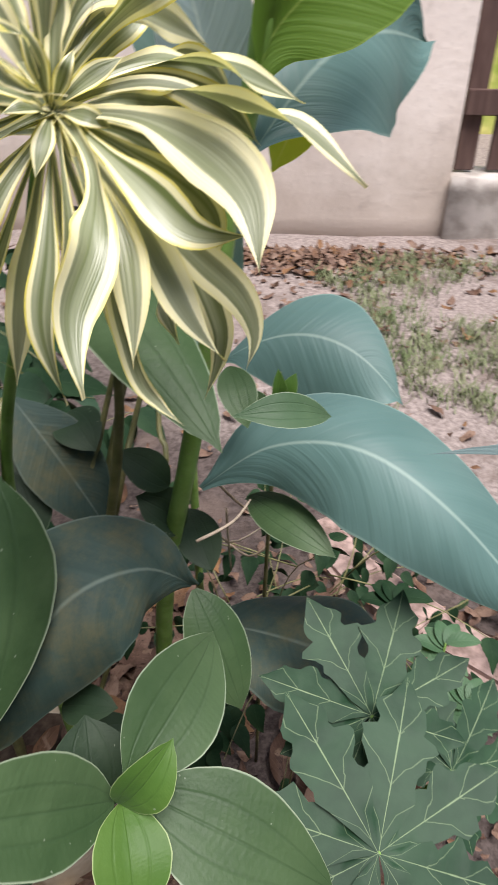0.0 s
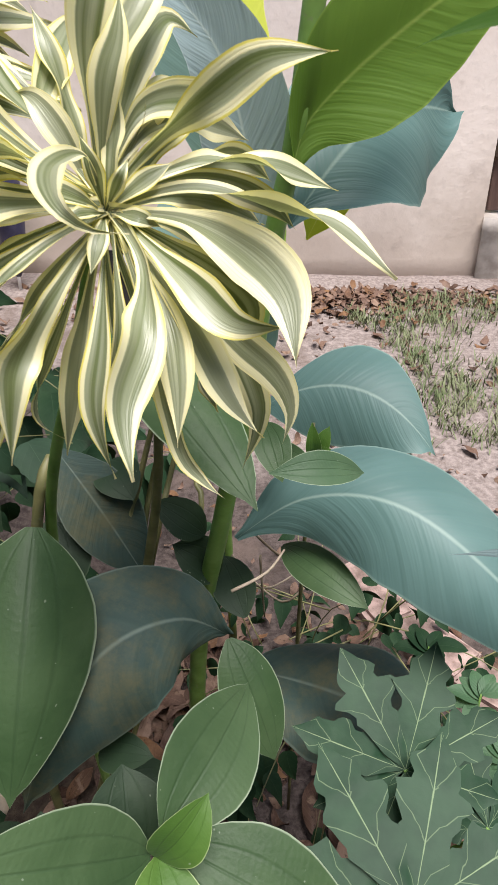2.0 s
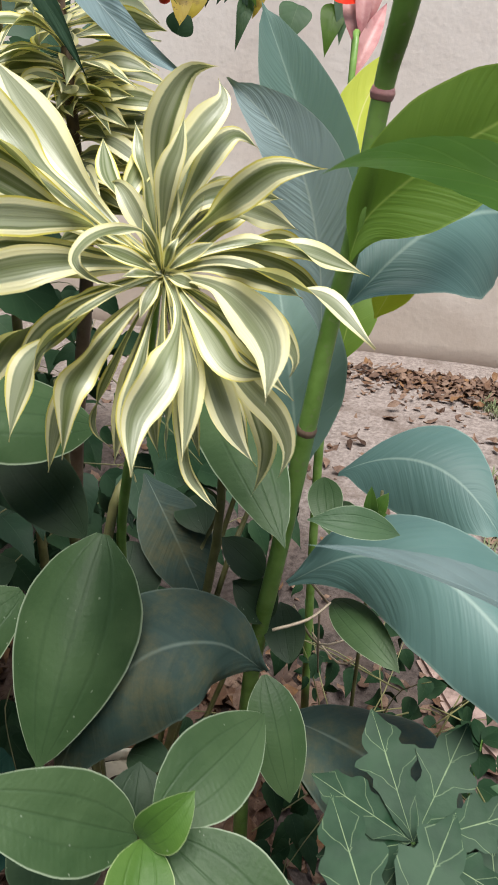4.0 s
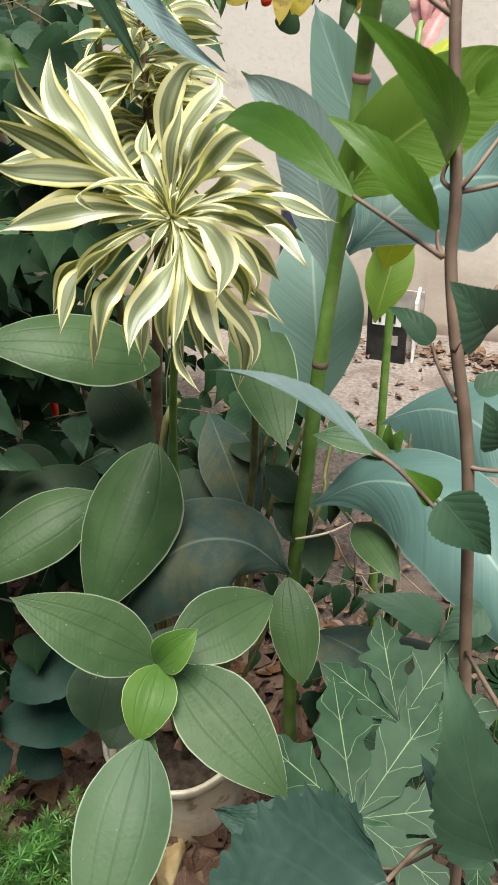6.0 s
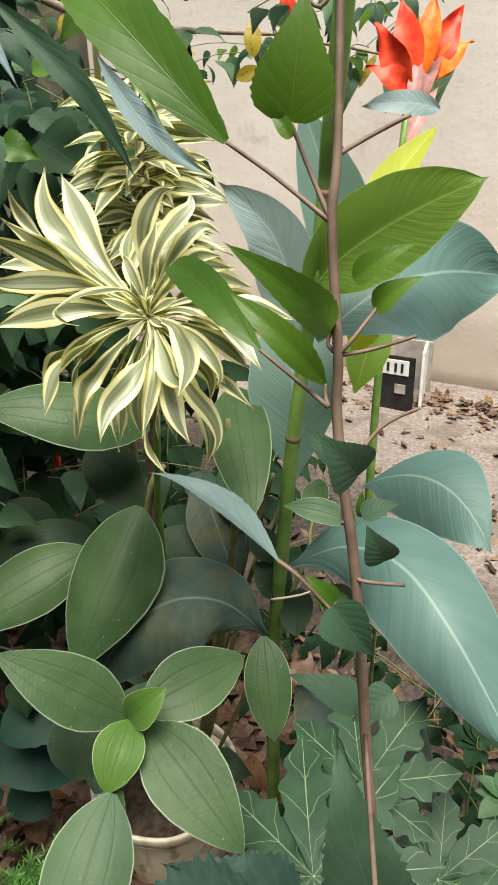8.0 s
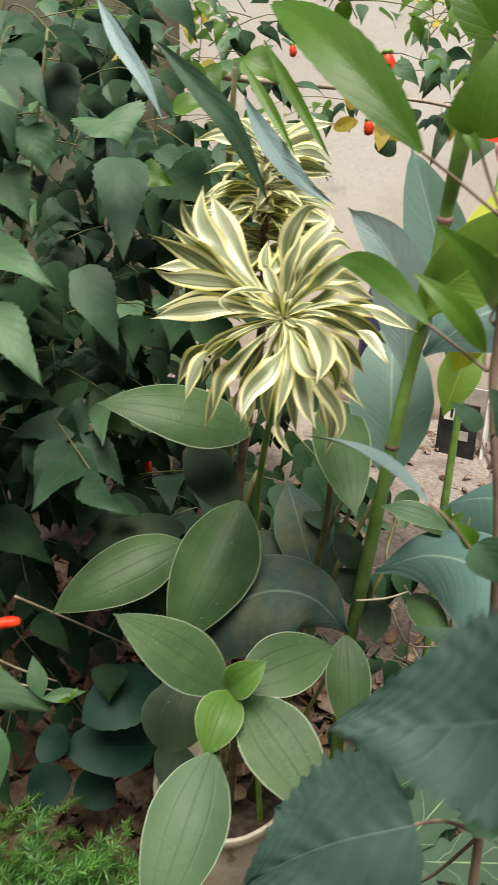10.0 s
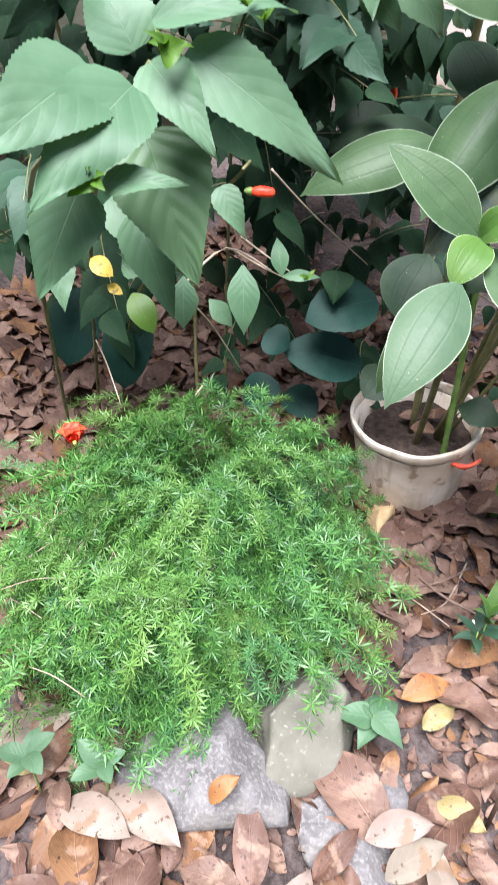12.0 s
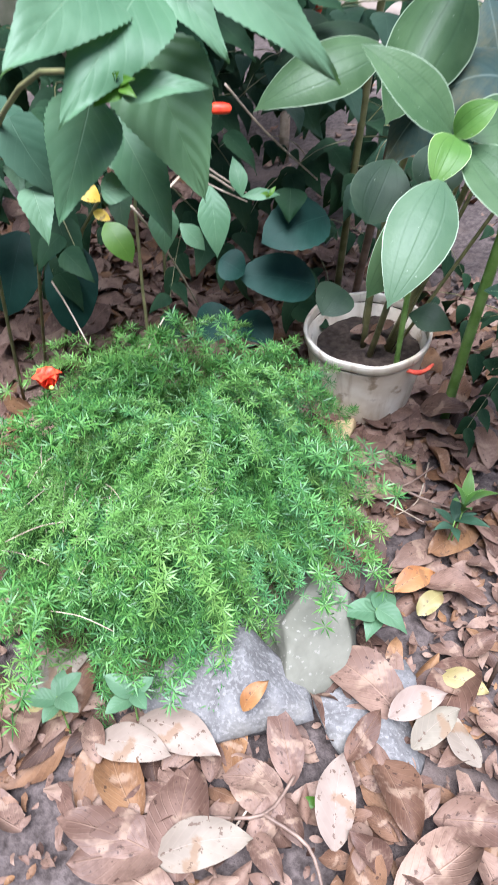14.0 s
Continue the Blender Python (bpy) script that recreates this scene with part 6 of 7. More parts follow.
sprigs(wallbush, 8, (-0.601, 1.575, 1.645), (0.3, 0.2, 0.12), 36, LIT_LEAVES + YELLOW_LEAVES[:1], 0.5, 0.8, (0.3, -0.5), 7)
sprigs(wallbush, 7, (-0.592, 1.895, 1.548), (0.35, 0.15, 0.06), 37, LIT_LEAVES + MID_LEAVES + MID_LEAVES + YELLOW_LEAVES, 0.5, 0.8, (0.1, -0.5), 7)
sprigs(wallbush, 3, (-0.2, 1.85, 1.7), (0.4, 0.15, 0.06), 33, LIT_LEAVES, 0.5, 0.7, (0.2, -0.5), 6)
sprigs(wallbush, 18, (-1.25, 1.2, 0.6), (0.35, 0.4, 0.5), 34, SHADED_LEAVES)
leaf(wallbush, YELLOWED, "oval", (-0.628, 1.469, 1.463), (-0.645, 1.496, 1.543), 0.043, (0.415, -0.833, 0.366), arch=.1)
leaf(wallbush, YELLOWED, "oval", (-0.654, 1.429, 1.418), (-0.606, 1.472, 1.438), 0.037, (0.588, -0.771, 0.243), arch=.1)
leaf(wallbush, YELLOWED, "oval", (-0.505, 1.415, 1.445), (-0.486, 1.349, 1.363), 0.045, (0.412, -0.664, 0.624), arch=.1)
leaf(wallbush, YELLOWED, "oval", (-1.001, 1.257, 1.562), (-0.998, 1.231, 1.502), 0.037, (0.686, -0.65, 0.328), arch=.1)
leaf(wallbush, YELLOWED, "oval", (-1.021, 1.302, 1.681), (-0.996, 1.284, 1.609), 0.037, (0.544, -0.753, 0.37), arch=.1)
leaf(wallbush, YELLOWED, "oval", (-1.149, 1.168, 1.589), (-1.129, 1.156, 1.536), 0.028, (0.611, -0.694, 0.381), arch=.1)
leaf(wallbush, YELLOWED, "oval", (-0.567, 1.694, 1.48), (-0.589, 1.639, 1.386), 0.059, (0.484, -0.802, 0.349), arch=.1)
leaf(wallbush, YELLOWED, "oval", (-0.422, 1.733, 1.471), (-0.447, 1.686, 1.394), 0.021, (0.441, -0.824, 0.355), arch=.1)
leaf(wallbush, MALLOW_SHADED, "heart", (-0.604, 1.622, 1.362), (-0.589, 1.657, 1.421), 0.065, (0.495, -0.8, 0.339), arch=.1)
leaf(wallbush, MALLOW_SHADED, "heart", (-0.554, 1.698, 1.48), (-0.55, 1.666, 1.416), 0.047, (0.345, -0.835, 0.429), arch=.1)
leaf(wallbush, MALLOW, "heart", (-0.352, 1.731, 1.425), (-0.37, 1.681, 1.336), 0.078, (0.347, -0.844, 0.41), arch=.1)
leaf(wallbush, MALLOW_LIT, "heart", (-0.272, 1.756, 1.426), (-0.28, 1.7, 1.32), 0.059, (0.243, -0.864, 0.44), arch=.1)
leaf(wallbush, MALLOW, "heart", (-0.461, 1.706, 1.441), (-0.474, 1.645, 1.329), 0.039, (0.378, -0.832, 0.407), arch=.1)
leaf(wallbush, MALLOW, "heart", (-0.252, 1.78, 1.461), (-0.252, 1.72, 1.344), 0.052, (0.191, -0.875, 0.444), arch=.1)
bud(wallbush, (-0.37, 1.754, 1.481), (0.1, 0, -1), 0.045, 0.012)
bud(wallbush, (-0.513, 1.338, 1.432), (0.1, 0, -1), 0.035, 0.012)
bud(wallbush, (-0.757, 1.384, 1.609), (0.1, 0, -1), 0.03, 0.009)
bud(wallbush, (-0.53, 1.446, 1.586), (0.1, 0, -1), 0.06, 0.02)

# ---- asparagus fern ----
def frond_mesh(length, seed):
    """One arching spray: a thin stalk with clusters of short needles."""
    rnd = random.Random(seed)
    verts, faces = [], []

    def strip(p, q, w, up):
        d = (q - p).normalized()
        s = d.cross(up).normalized() * w
        k = len(verts)
        mid = p.lerp(q, 0.5)
        verts.extend((p, mid - s, mid + s, q))
        faces.extend(((k, k + 1, k + 2), (k + 1, k + 3, k + 2)))

    def star(at, up, count):
        spin = rnd.uniform(0, 6.3)
        x = up.orthogonal().normalized()
        y = up.cross(x)
        for q in range(count):
            g = spin + q * 2 * math.pi / count + rnd.gauss(0, 0.12)
            e = (x * math.cos(g) + y * math.sin(g) + up * rnd.gauss(0.3, 0.14)).normalized()
            strip(at, at + e * rnd.uniform(0.016, 0.028), rnd.uniform(0.0011, 0.0018), up + Vector((rnd.gauss(0, 0.3), rnd.gauss(0, 0.3), 0)))

    n = 15

    def spray(line):
        for i in range(n):
            strip(line[i] - Vector((0, 0, 0.0004)), line[i + 1], 0.0007, Vector((0, 0, 1)))
            if i < 2:
                continue
            d = (line[i + 1] - line[i]).normalized()
            star(line[i].lerp(line[i + 1], rnd.random()), (d + Vector((0, 0, 0.8))).normalized(), 8)
            k = rnd.uniform(0.2, 2.9) * (1 if i % 2 else -1)
            side = (Vector((0, math.cos(k), abs(math.sin(k)) * 0.5)) + d * 0.7).normalized()
            twig = line[i] + side * rnd.uniform(0.02, 0.045) * (1.15 - i / n)
            strip(line[i], twig, 0.0005, Vector((0, 0, 1)))
            star(twig, (side + Vector((0, 0, 1.2))).normalized(), 9)

    for turn in (-0.5, 0.15, 0.65):
        size = length * rnd.uniform(0.75, 1.05)
        line = []
        for i in range(n + 1):
            t = i / n
            line.append(Matrix.Rotation(turn, 3, "Z") @ Vector((size * t * (1 - 0.12 * t), 0.02 * math.sin(t * 5 + seed), size * ((0.5 - 0.3 * turn * turn) * t - 0.75 * t * t))))
        spray(line)
    return mesh_from("frond", verts, faces, None, False)


def build_fern():
    fern = thing("asparagus_fern", (-0.3, -0.02, 0.0), "feathery asparagus fern sprawling over granite stones", "fern")
    kinds = [frond_mesh(0.26, 300 + k) for k in range(8)]
    for me in kinds:
        me.materials.append(FERN)
    rnd = random.Random(9)
    for i in range(300):
        a = rnd.uniform(0, 2 * math.pi)
        r = 0.19 * rnd.random() ** 0.8
        x, y = -0.33 + r * math.cos(a), -0.01 + 1.15 * r * math.sin(a)
        if i % 9 == 0:
            x, y = -0.3 + rnd.gauss(0, 0.04), -0.24 + rnd.gauss(0, 0.05)
        if i % 7 == 3:
            x, y = -0.55 + rnd.gauss(0, 0.08), -0.1 + rnd.gauss(0, 0.1)
            r = 0.3
        z = rnd.uniform(0.1, 0.38) - r * 0.5
        yaw = math.degrees(a) + rnd.gauss(0, 45)
        m = pose(x, y, z, rnd.uniform(-35, 35), rnd.uniform(-30, 28), yaw) @ Matrix.Diagonal((*[rnd.uniform(0.55, 0.95)] * 3, 1))
        part("frond", rnd.choice(kinds), None, fern, m=m)
    return fern


build_fern()
fallen = thing("mallow_flower", (-0.508, -0.133, 0.37), "fallen scarlet mallow flower with yellow stamens on the fern", "flower")
for k in range(6):
    a = radians(60 * k)
    way = Vector((math.cos(a), math.sin(a), 1.2))
    at = Vector((-0.508, -0.133, 0.37))
    part("petal", leaf_mesh("round", 0.036, 0.034, 0.45, 0, 0.3, 0, 0, 0.12, 0, 10, 6, k), RED, fallen, m=aim(at, at + way, (0, 0, 1)))
part("stamen", bud_mesh(0.03, 0.004), YOLK, fallen, m=look((-0.508, -0.133, 0.37), (-0.627, -0.086, 0.265)))
lone("withered_flower", leaf_mesh("round", 0.035, 0.03, 0.3, 0.1, 0.6, 0.8, 60, 0.25, 0, 12, 6, 8), WITHERED, "small withered brown flower caught in the fern", "flower", m=pose(-0.208, -0.143, 0.3, 40, 30, 0))

petals = thing("fallen_flower", (0.06, 0.44, 0.5), "small withered yellow flower caught above the bed", "flower")
for k in range(4):
    a = radians(95 * k)
    part("petal", leaf_mesh("round", 0.02, 0.014, 0.3, 0, 0.3, 0, 0, 0.15, 0, 8, 4, k), YOLK, petals, m=aim((0.065, 0.441, 0.507), Vector((0.065, 0.441, 0.507)) + Vector((math.cos(a), math.sin(a), 0.4)), (0, -0.5, 1)))
stem(petals, [(0.06, 0.52, 0.0), (0.06, 0.48, 0.3), (0.065, 0.441, 0.507)], [0.0015, 0.0012, 0.001], STEM_OLIVE)

# ---- stones ----
def stone_mesh(size, seed, taper=0.0):
    bm = bmesh.new()
    bmesh.ops.create_icosphere(bm, subdivisions=4, radius=0.5)
    rnd = random.Random(seed)
    planes = [Vector((rnd.gauss(0, 1), rnd.gauss(0, 1), rnd.gauss(0, 0.7))).normalized() for _ in range(11)]
    cut = [rnd.uniform(0.3, 0.43) for _ in planes]
    for v in bm.verts:
        for n, c in zip(planes, cut):
            over = v.co.dot(n) - c
            if over > 0:
                v.co -= n * over * 0.97
        v.co += v.co.normalized() * 0.02 * noise.noise(v.co * 6 + Vector((seed, 0, 0)))
        v.co.x, v.co.y, v.co.z = v.co.x * size[0] * (1 - taper * (2 * v.co.y)), v.co.y * size[1], v.co.z * size[2] * (1 - taper * 0.4 * (2 * v.co.y))
    return mesh_of(bm, "stone")


for at, size, turn, seed, label in (
    ((-0.082, -0.193, 0.02), (0.25, 0.27, 0.2), 42, 6, "large angular grey granite stone among fallen leaves"),
    ((-0.025, -0.02, 0.045), (0.19, 0.26, 0.15), 10, 8, "flat greenish grey stone beside the fern"),
    ((0.127, -0.059, 0), (0.24, 0.22, 0.12), -20, 14, "rough grey granite stone half under dead leaves"),
    ((-0.154, -0.06, 0.05), (0.1, 0.09, 0.14), 0, 21, "small brownish stone under the fern"),
    ((-0.101, -0.07, 0.02), (0.05, 0.04, 0.04), 30, 23, "small pinkish pebble between the stones"),
    ((-0.271, 0.407, 0.03), (0.07, 0.13, 0.1), 30, 33, "ochre stone at the edge of the fern")):
    lone("stone", stone_mesh(size, seed, 0.6 if "large" in label else 0.0), OCHRE if "ochre" in label else OLIVE_STONE if "greenish" in label else GRANITE, label, "stone", "edging stones", m=pose(*at, 0, 0, turn))

# ---- seedlings and dry stems ----
def seedling(at, label, n, size, material, kind="oval", lift=0.5, height=0.06, width=0.5):
    plant = thing("seedling", (at[0], at[1], 0.0), label, "plant", "seedlings")
    top = Vector(at)
    stem(plant, [(at[0], at[1], 0.0), top], [0.002, 0.0015], STEM_GREEN, sides=6)
    r2 = random.Random(n)
    for k in range(n):
        a = radians(360 * k / n + r2.uniform(-18, 18))
        ln = size * r2.uniform(0.75, 1.15)
        way = Vector((math.cos(a), math.sin(a), lift * r2.uniform(0.2, 1.0)))
        root = top - Vector((0, 0, 0.004 * k))
        leaf(plant, material, kind, root, root + way.normalized() * ln, ln * width, (0, 0, 1), 0.12, fold=0.2, wave=0.02, nu=14)
    return plant


seedling((0.057, 0.292, 0.105), "young seedling with glossy upright dark green leaves", 6, 0.06, MALLOW_MID, "lance", 0.5, width=0.36)
seedling((0.063, 0.296, 0.147), "young seedling with upright yellow-green leaves", 6, 0.075, TIB_YOUNG, "lance", 2.2, width=0.3)
seedling((0.051, 0.038, 0.107), "small weed with soft blue-green leaves by the stones", 5, 0.06, MALLOW, "heart", -0.4, width=0.7)
seedling((-0.207, -0.407, 0.137), "small weed with rounded leaves under the fern", 5, 0.045, MALLOW, "oval", 0.3, width=0.6)
seedling((-0.138, -0.328, 0.117), "small weed with rounded leaves under the fern", 4, 0.05, MALLOW, "oval", 0.6, width=0.6)
seedling((0.259, 0.569, 0.497), "low shrub seedling with small oval leaves", 9, 0.05, MALLOW, "oval", 0.3, width=0.55)
seedling((0.273, 0.496, 0.483), "low shrub seedling with small oval leaves", 9, 0.05, MALLOW, "oval", 0.3, width=0.55)
seedling((0.203, 0.637, 0.504), "low shrub seedling with small oval leaves", 8, 0.045, MALLOW_SHADED, "oval", 0.3, width=0.55)
straws = thing("dry_stems", (-0.32, -0.2, 0.1), "thin straw-coloured dead fern stalks among the green", "stems")
rnd = random.Random(52)
for _ in range(26):
    x, y, a = rnd.gauss(-0.36, 0.1), rnd.gauss(-0.2, 0.08), rnd.uniform(0, 6.3)
    p = Vector((x, y, 0.2 + rnd.uniform(-0.06, 0.1)))
    d = Vector((math.cos(a), math.sin(a), rnd.uniform(-0.5, 0.3))) * rnd.uniform(0.05, 0.12)
    stem(straws, [p, p + d * 0.5 + Vector((0, 0, 0.012)), p + d], [0.0008, 0.0008, 0.0005], TWIG, "stalk", sides=5)
for _ in range(30):
    p = Vector((rnd.gauss(-0.33, 0.045), rnd.gauss(-0.235, 0.035), 0.28 + rnd.uniform(-0.03, 0.025)))
    a = rnd.gauss(2.2, 0.7)
    d = Vector((math.cos(a), math.sin(a), rnd.uniform(-0.3, 0.25))) * rnd.uniform(0.04, 0.1)
    stem(straws, [p, p + d * 0.5 + Vector((0, 0, 0.01)), p + d], [0.0009, 0.0008, 0.0005], TWIG, "stalk", sides=5)
dry = thing("dry_stems", (-0.4, 0.1, 0.0), "tangle of thin dry stems lying in the bed", "stems")
for pts in (
    [(-0.645, -0.005, 0.451), (-0.608, -0.008, 0.421), (-0.537, -0.027, 0.383)],
    [(-0.541, 0.154, 0.347), (-0.525, 0.102, 0.325), (-0.499, 0.05, 0.31)],
    [(-0.496, 0.202, 0.643), (-0.468, 0.23, 0.614), (-0.442, 0.269, 0.58)],
    [(-0.492, 0.184, 0.626), (-0.466, 0.215, 0.601), (-0.435, 0.262, 0.57)],
    [(-0.444, 0.216, 0.761), (-0.437, 0.302, 0.675), (-0.395, 0.404, 0.574)],
    [(-0.178, 0.297, 0.02), (-0.091, 0.308, 0.03), (-0.007, 0.322, 0.02)],
    [(-0.083, 0.473, 0.02), (-0.043, 0.354, 0.03), (-0.058, 0.301, 0.02)],
    [(0.075, -0.353, 0.02), (0.075, -0.319, 0.03), (0.07, -0.269, 0.02)],
    [(-0.062, 0.634, 0.668), (-0.024, 0.624, 0.621), (0.023, 0.659, 0.618)],
    [(-0.027, 0.634, 0.669), (-0.024, 0.624, 0.621), (-0.021, 0.624, 0.57)],
    [(-0.039, 0.616, 0.728), (0, 0.648, 0.653), (0.074, 0.646, 0.601)],
    [(-0.048, 0.465, 0.779), (-0.015, 0.485, 0.785), (0.002, 0.519, 0.784)],
    [(0.032, 0.682, 0.565), (0.001, 0.67, 0.549), (-0.047, 0.705, 0.562)]):
    stem(dry, pts, [0.0018, 0.0016, 0.0011], TWIG, "twig", sides=6)
for pts in (
    [(-0.184, 0.57, 0.699), (-0.16, 0.594, 0.799), (-0.135, 0.61, 0.887)],
    [(-0.169, 0.588, 0.69), (-0.149, 0.611, 0.788), (-0.127, 0.621, 0.868)],
    [(-0.153, 0.592, 0.696), (-0.131, 0.634, 0.786), (-0.11, 0.663, 0.858)],
    [(-0.116, 0.68, 0.646), (-0.117, 0.732, 0.717), (-0.119, 0.785, 0.787)]):
    stem(tib, [(-0.28 + 0.2 * (pts[0][0] + 0.18), 0.57, 0.17)] + pts, [0.004, 0.004, 0.0035, 0.003], STEM_OLIVE)

# ---- pink bricks in the bed ----
for at, turn in (((0.22, 1.205, 0.05), 62), ((0.334, 1.063, 0.05), 48), ((0.465, 0.926, 0.05), 40)):
    lone("brick", box_mesh(0.23, 0.11, 0.07, 0.012, "brick"), BRICK, "worn pink brick edging the planting bed", "brick", "edging bricks", m=pose(at[0], at[1], -0.002, 3, -2, -turn))

# ---- things by the wall ----
def build_carton(at):
    box = thing("carton", at, "open black and white printed carton standing by the wall", "box")
    x, y, z = at
    part("side_panel", box_mesh(0.012, 0.26, 0.3, 0.001), WHITE, box, "white side panel", pose(x + 0.09, y, z + 0.15, 0, 0, 12))
    part("front_panel", box_mesh(0.18, 0.012, 0.28, 0.001), BLACK, box, "black printed front panel", pose(x, y - 0.15, z + 0.14))
    part("back_panel", box_mesh(0.18, 0.012, 0.28, 0.001), GREYBOARD, box, m=pose(x, y + 0.12, z + 0.14))
    part("label", box_mesh(0.13, 0.004, 0.07, 0.001), WHITE, box, "white label with dark bars", pose(x, y - 0.159, z + 0.23))
    part("label", box_mesh(0.05, 0.004, 0.045, 0.001), GREYBOARD, box, m=pose(x + 0.03, y - 0.159, z + 0.13))
    for dx in (-0.03, 0.005, 0.035):
        part("print_bar", box_mesh(0.012, 0.003, 0.04, 0.0005), BLACK, box, m=pose(x + dx, y - 0.163, z + 0.23))


build_carton((-0.63, 2.87, 0.08))
# Navy object of unknown kind; the umbrella form is made up.
umbrella = thing("umbrella", (-1.2, 2.95, 0.1), "unidentified navy object with a white pole, modelled as a furled umbrella", "umbrella")
part("canopy", lathe_mesh([(0.012, 0.0), (0.05, 0.08), (0.075, 0.3), (0.07, 0.55), (0.03, 0.68)], 10, "canopy", True), NAVY, umbrella, m=pose(-1.2, 2.96, 0.16, -4, 0, 0))
stem(umbrella, [(-1.2, 2.95, 0.1), (-1.2, 3.0, 0.6), (-1.2, 3.03, 1.0)], [0.008, 0.008, 0.008], WHITE, "shaft")


# ---- beyond the fence ----
# Flat panel; the sunshine on the foliage is painted into its colour.
lone("backdrop", wall_mesh(4.0, 0.05, 3.0, 12, 3), BEYOND, "flat panel coloured as sunlit yellow-green foliage beyond the fence", "backdrop", kind="structure", m=pose(2.2, 5.2, 1.4))

# ---- fallen leaves ----
DEAD_KINDS = [leaf_mesh(("oval", "lance", "round", "oval")[k % 4], 0.1, (0.048, 0.034, 0.054, 0.044)[k % 4], (0.07, -0.05, 0.05, 0.1)[k % 4], 0.04 * (k % 3 - 1), (0.25, -0.2, 0.1, 0.45)[k % 4], (0.5, -0.5, 0.7, -0.3)[(k + 1) % 4], 10 * (k % 5 - 2), 0.1, 0.0, 16, 6, 90 + k) for k in range(10)]
for m in DEAD_KINDS:
    m.materials.append(DEAD)


def lay(x, y, size, yaw, tip, lift=0.0, rnd=random):
    """Lays one dead leaf on the ground."""
    return pose(x, y, max(level(x, y), 0) + lift + 0.004, tip[0], tip[1], yaw) @ Matrix.Diagonal((size, size, size, 1))


def strew():
    rnd = random.Random(77)
    for i in range(290):
        x, y = rnd.uniform(-0.4, 0.5), rnd.uniform(-0.42, 0.62)
        while (x + 0.3) ** 2 + (y + 0.02) ** 2 < 0.27 ** 2 or (x + 0.315) ** 2 + (y - 0.555) ** 2 < 0.02:
            x, y = rnd.uniform(-0.4, 0.5), rnd.uniform(-0.6, 0.62)
        size = rnd.uniform(0.5, 1.25)
        m = lay(x, y, size, rnd.uniform(0, 360), (rnd.gauss(0, 15), rnd.gauss(0, 13)), rnd.uniform(0.006, 0.034))
        ob = part("fallen_leaf", rnd.choice(DEAD_KINDS), None, None, "curled dry brown leaf lying on the soil", m)
        tagged(ob, "", "leaf", "fallen leaves")
    for i in range(34):
        x, y = rnd.uniform(-0.42, 0.42), rnd.uniform(-0.62, -0.25)
        if i % 3 == 0:
            x, y = rnd.uniform(0.12, 0.45), rnd.uniform(-0.3, 0.25)
        m = lay(x, y, rnd.uniform(1.25, 1.65), rnd.uniform(0, 360), (rnd.gauss(0, 12), rnd.gauss(0, 10)), rnd.uniform(0.02, 0.04))
        ob = part("fallen_leaf", rnd.choice(DEAD_KINDS), None, None, "large dry tan leaf lying on the litter", m)
        tagged(ob, "", "leaf", "fallen leaves")
    small = [leaf_mesh("oval", 0.1, 0.05, 0.15 * s, 0, 0.4 * s, 0.5, 15 * s, 0.15, 0, 5, 2, 120 + s) for s in (-1, 0, 1)]
    data = []
    for m in small:
        loops = {}
        for p in m.polygons:
            for li, vi in zip(p.loop_indices, p.vertices):
                loops[vi] = tuple(m.uv_layers[0].data[li].uv)
        data.append(([v.co.copy() for v in m.vertices], [tuple(p.vertices) for p in m.polygons], [loops[i] for i in range(len(m.vertices))]))
    verts, faces, uvs = [], [], []
    for i in range(10200):
        if i >= 8000:
            x, y = rnd.uniform(-0.6, 0.55), rnd.uniform(-0.62, 0.6)
        elif i < 2400:
            x, y = rnd.uniform(-1.5, 0.9), rnd.uniform(-0.5, 1.25)
        elif i < 6200:
            x, y = rnd.uniform(-1.7, -0.1), rnd.uniform(-0.3, 1.1)
        elif i < 7400:
            x, y = rnd.gauss(0.25, 0.55 if i % 2 else 0.2), 2.95 - abs(rnd.gauss(0, 0.14))
        else:
            x, y = rnd.uniform(-1.5, 1.6), rnd.uniform(1.2, 3.0)
        size = rnd.uniform(0.08, 0.32) if i >= 8000 else rnd.uniform(0.2, 0.65) if i < 2400 or i > 6200 else rnd.uniform(0.5, 1.25)
        m = lay(x, y, size, rnd.uniform(0, 360), (rnd.uniform(-30, 30), rnd.uniform(-25, 25)), rnd.uniform(0, 0.018))
        vs, fs, us = rnd.choice(data)
        k = len(verts)
        verts.extend(m @ v for v in vs)
        faces.extend(tuple(k + q for q in f) for f in fs)
        uvs.extend(us)
    lone("leaf_litter", mesh_from("leaf_litter", verts, faces, uvs), DEAD, "carpet of broken brown dead leaves", "litter", kind="stuff")


strew()
for (x, y, z), material, size, yaw, label in (
    ((0.127, -0.264, 0.02), MALLOW_LIT, 0.035, 60, "scrap of fresh green leaf on the soil"),
    ((0.178, 0.04, 0.03), FADED, 0.085, 20, "fallen leaf turning yellow and brown among dry ones"),
    ((0.096, 0.119, 0.035), FADED, 0.07, 80, "fallen leaf turning yellow and brown among dry ones"),
    ((-0.276, -0.437, 0.03), FADED, 0.09, 50, "pale yellowing fallen leaf under the fern")):
    mesh = leaf_mesh("oval", size, size * 0.5, 0.12, 0.04, 0.3, 0.3, 20, 0.15, 0.0, 16, 6, 7)
    tagged(part("fallen_leaf", mesh, material, None, label, pose(x, y, z, 8, -6, yaw)), "", "leaf", "fallen leaves")
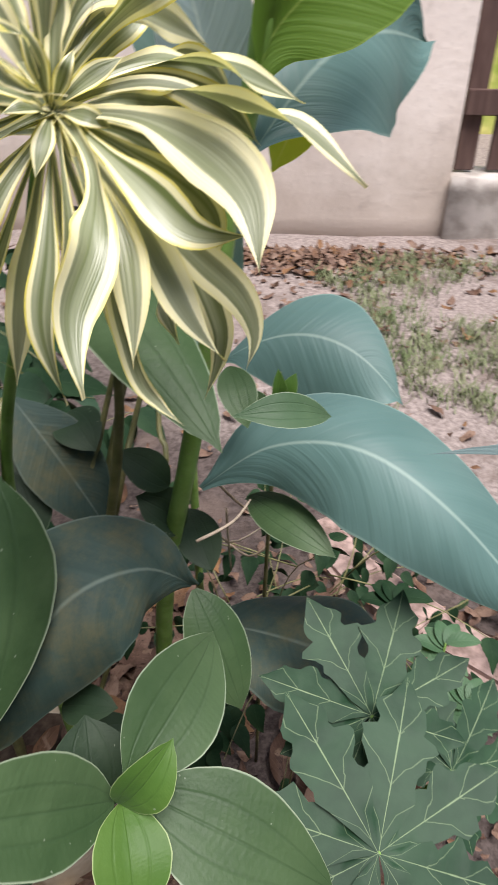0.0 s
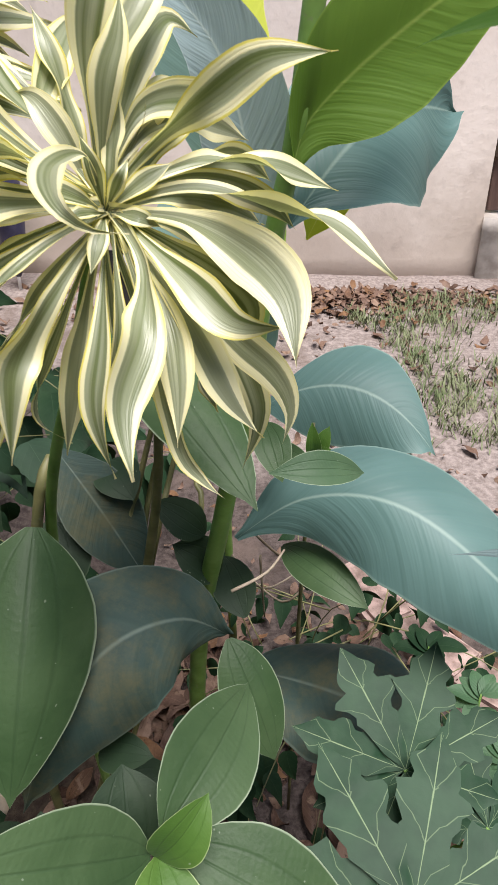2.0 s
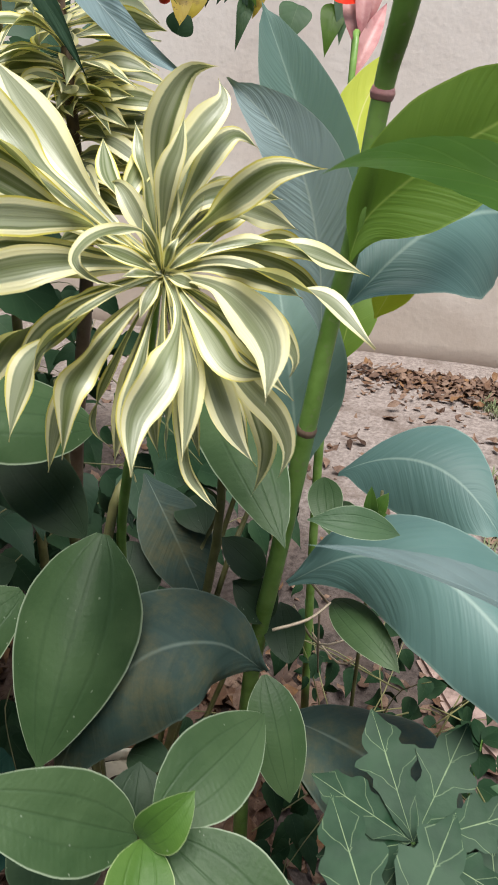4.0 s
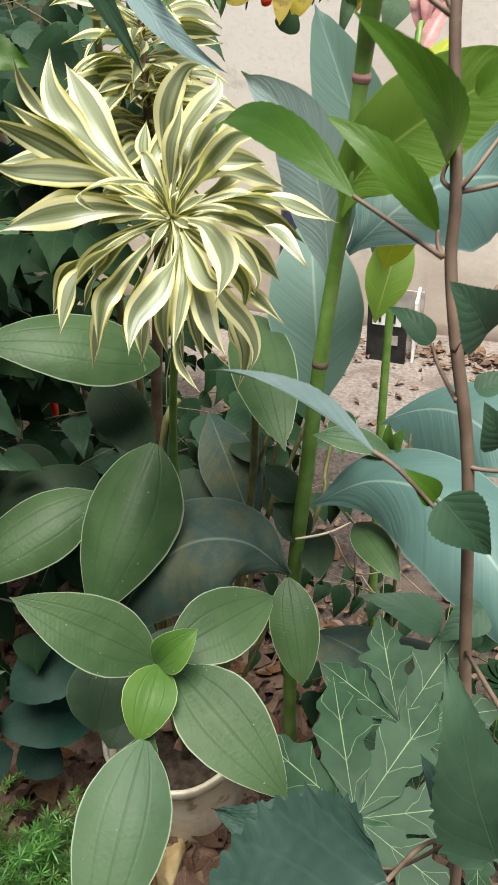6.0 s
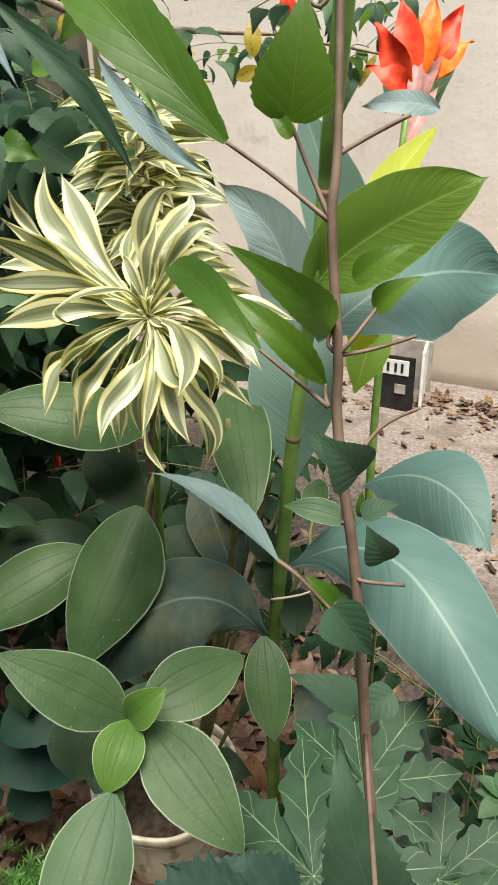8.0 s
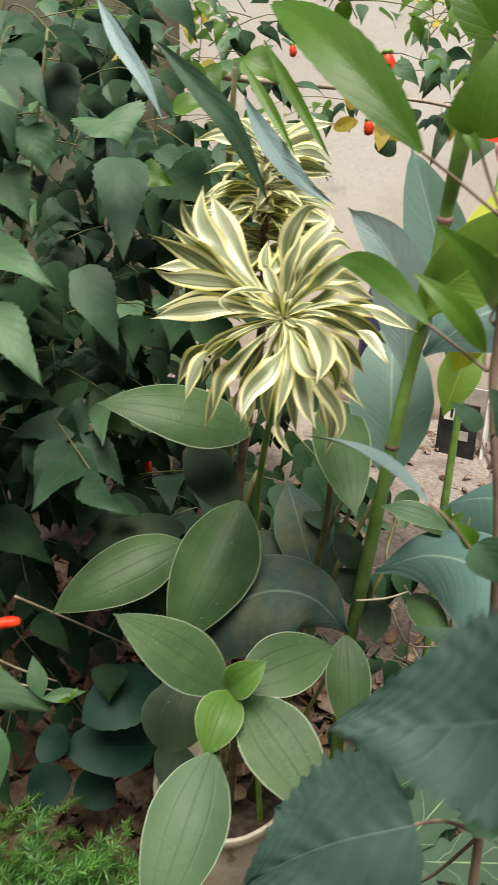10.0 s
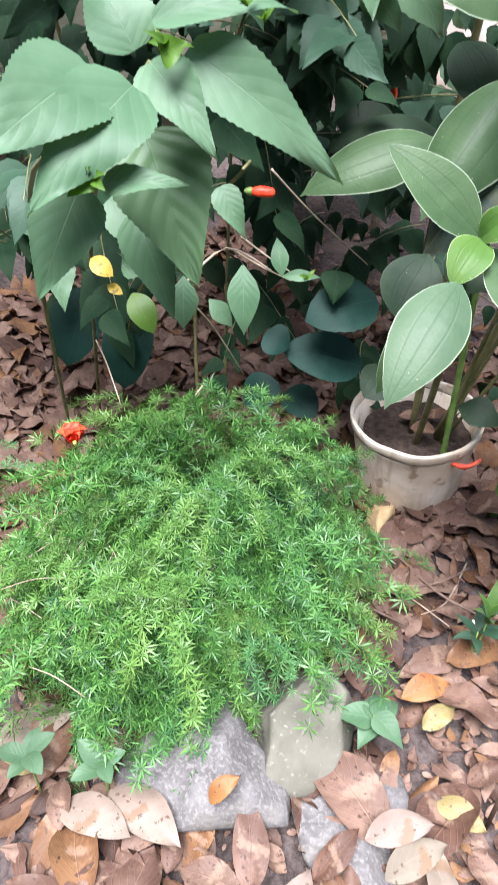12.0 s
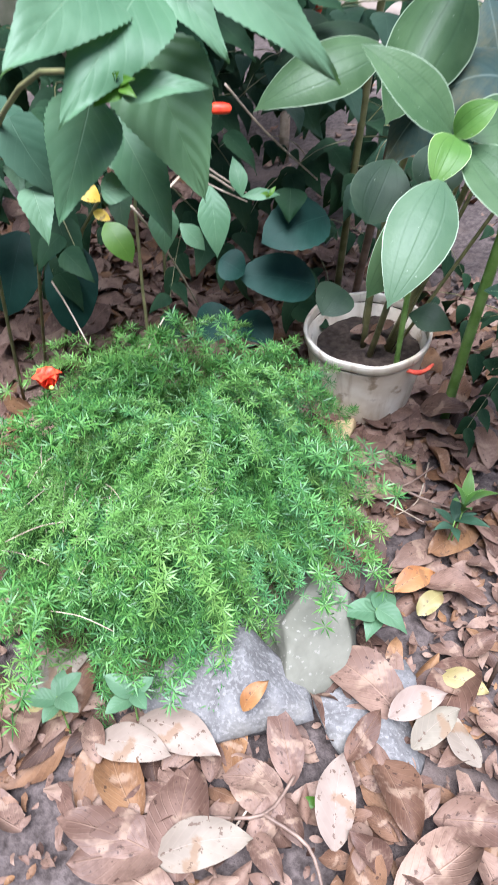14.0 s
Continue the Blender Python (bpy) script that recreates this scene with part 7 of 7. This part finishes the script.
for (x, y, z), size, yaw, tip, label in (
    ((0.04, 0.13, 0.04), 0.1, 70, 10, "speckled orange fallen leaf among brown ones"),
    ((-0.005, -0.235, 0.1), 0.06, 80, -35, "curled orange fallen leaf leaning on the stone")):
    mesh = leaf_mesh("oval", size, size * 0.46, 0.14, 0.05, 0.5, 0.4, 25, 0.12, 0.0, 16, 6, 17)
    tagged(part("fallen_leaf", mesh, ORANGE_LEAF, None, label, pose(x, y, z, 6, tip, yaw)), "", "leaf", "fallen leaves")
for (x, y, z), size, yaw in (((-0.13, -0.33, 0.045), 0.14, 15), ((0.16, -0.09, 0.075), 0.1, 60), ((0.21, -0.1, 0.06), 0.1, 75), ((-0.16, -0.4, 0.04), 0.125, 30), ((-0.3, -0.43, 0.05), 0.125, 70), ((0.02, -0.45, 0.04), 0.14, 50), ((0.2, -0.28, 0.04), 0.13, 120), ((0.3, -0.05, 0.045), 0.1, 160)):
    mesh = leaf_mesh("oval", size, size * 0.46, 0.09, 0.05, 0.22, 0.35, 12, 0.09, 0.0, 16, 6, int(yaw))
    tagged(part("fallen_leaf", mesh, PALE_DEAD, None, "pale beige dry leaf with dark specks on the litter", pose(x, y, z, 5, -7, yaw)), "", "leaf", "fallen leaves")
for x, y, z, size, turn in ((-0.171, 0.428, 0.03, 0.028, 20), (-0.177, 0.184, 0.06, 0.03, 70), (0.02, 0.36, 0.03, 0.016, 40)):
    lone("chip", stone_mesh((size, size * 0.6, size * 0.4), 41 + turn), ANTHER, "small white chip lying among the dead leaves", "chip", "white chips", m=pose(x, y, z, 20, 10, turn))
twigs = thing("dry_stems", (-0.1, 0.35, 0.02), "bent grey-brown dry twigs lying on the litter by the bucket", "stems")
for pts in (
    [(-0.2, 0.27, 0.045), (-0.13, 0.29, 0.05), (-0.08, 0.35, 0.05), (-0.06, 0.44, 0.05)],
    [(-0.17, 0.36, 0.04), (-0.06, 0.34, 0.055), (0.03, 0.37, 0.045)],
    [(-0.19, 0.2, 0.05), (-0.12, 0.22, 0.045), (-0.05, 0.24, 0.05)],
    [(0.04, -0.36, 0.035), (0.1, -0.31, 0.05), (0.1, -0.24, 0.045)],
    [(0.1, -0.31, 0.05), (0.17, -0.3, 0.045), (0.22, -0.33, 0.035)]):
    stem(twigs, pts, [0.003, 0.0028, 0.0024, 0.0018][:len(pts)], STEM_BROWN, "twig", sides=6)
rnd = random.Random(14)
for i in range(7):
    a, r = rnd.uniform(0, 6.3), rnd.uniform(0.01, 0.07)
    m = pose(POT[0] + r * math.cos(a), POT[1] + r * math.sin(a), 0.185 + 0.003 * i, rnd.gauss(0, 12), rnd.gauss(0, 12), rnd.uniform(0, 360)) @ Matrix.Diagonal((0.6, 0.6, 0.6, 1))
    tagged(part("fallen_leaf", DEAD_KINDS[i], None, None, "dry brown leaf lying in the bucket", m), "", "leaf", "fallen leaves")


def grass_tufts():
    rnd = random.Random(5)
    verts, faces = [], []
    for i in range(900):
        x, y = rnd.uniform(0.25, 1.7), rnd.uniform(1.5, 2.85)
        if noise.noise(Vector((x * 2.2, y * 2.2, 7))) < -0.02:
            continue
        for _ in range(14):
            a = rnd.uniform(0, 6.3)
            p = Vector((x + rnd.gauss(0, 0.025), y + rnd.gauss(0, 0.025), level(x, y) - 0.003))
            h = rnd.uniform(0.02, 0.055)
            d = Vector((math.cos(a), math.sin(a), 0))
            tip = p + d * h * rnd.uniform(0.4, 1.0) + Vector((0, 0, h))
            s = Vector((-d.y, d.x, 0)) * 0.0022
            k = len(verts)
            mid = p.lerp(tip, 0.55) + Vector((0, 0, h * 0.15))
            verts.extend((p - s, p + s, mid + s * 0.8, mid - s * 0.8, tip))
            faces.extend(((k, k + 1, k + 2, k + 3), (k + 3, k + 2, k + 4)))
    lone("grass", mesh_from("grass", verts, faces), GRASS, "sparse tufts of short grass on the sandy yard", "grass", kind="stuff")


grass_tufts()
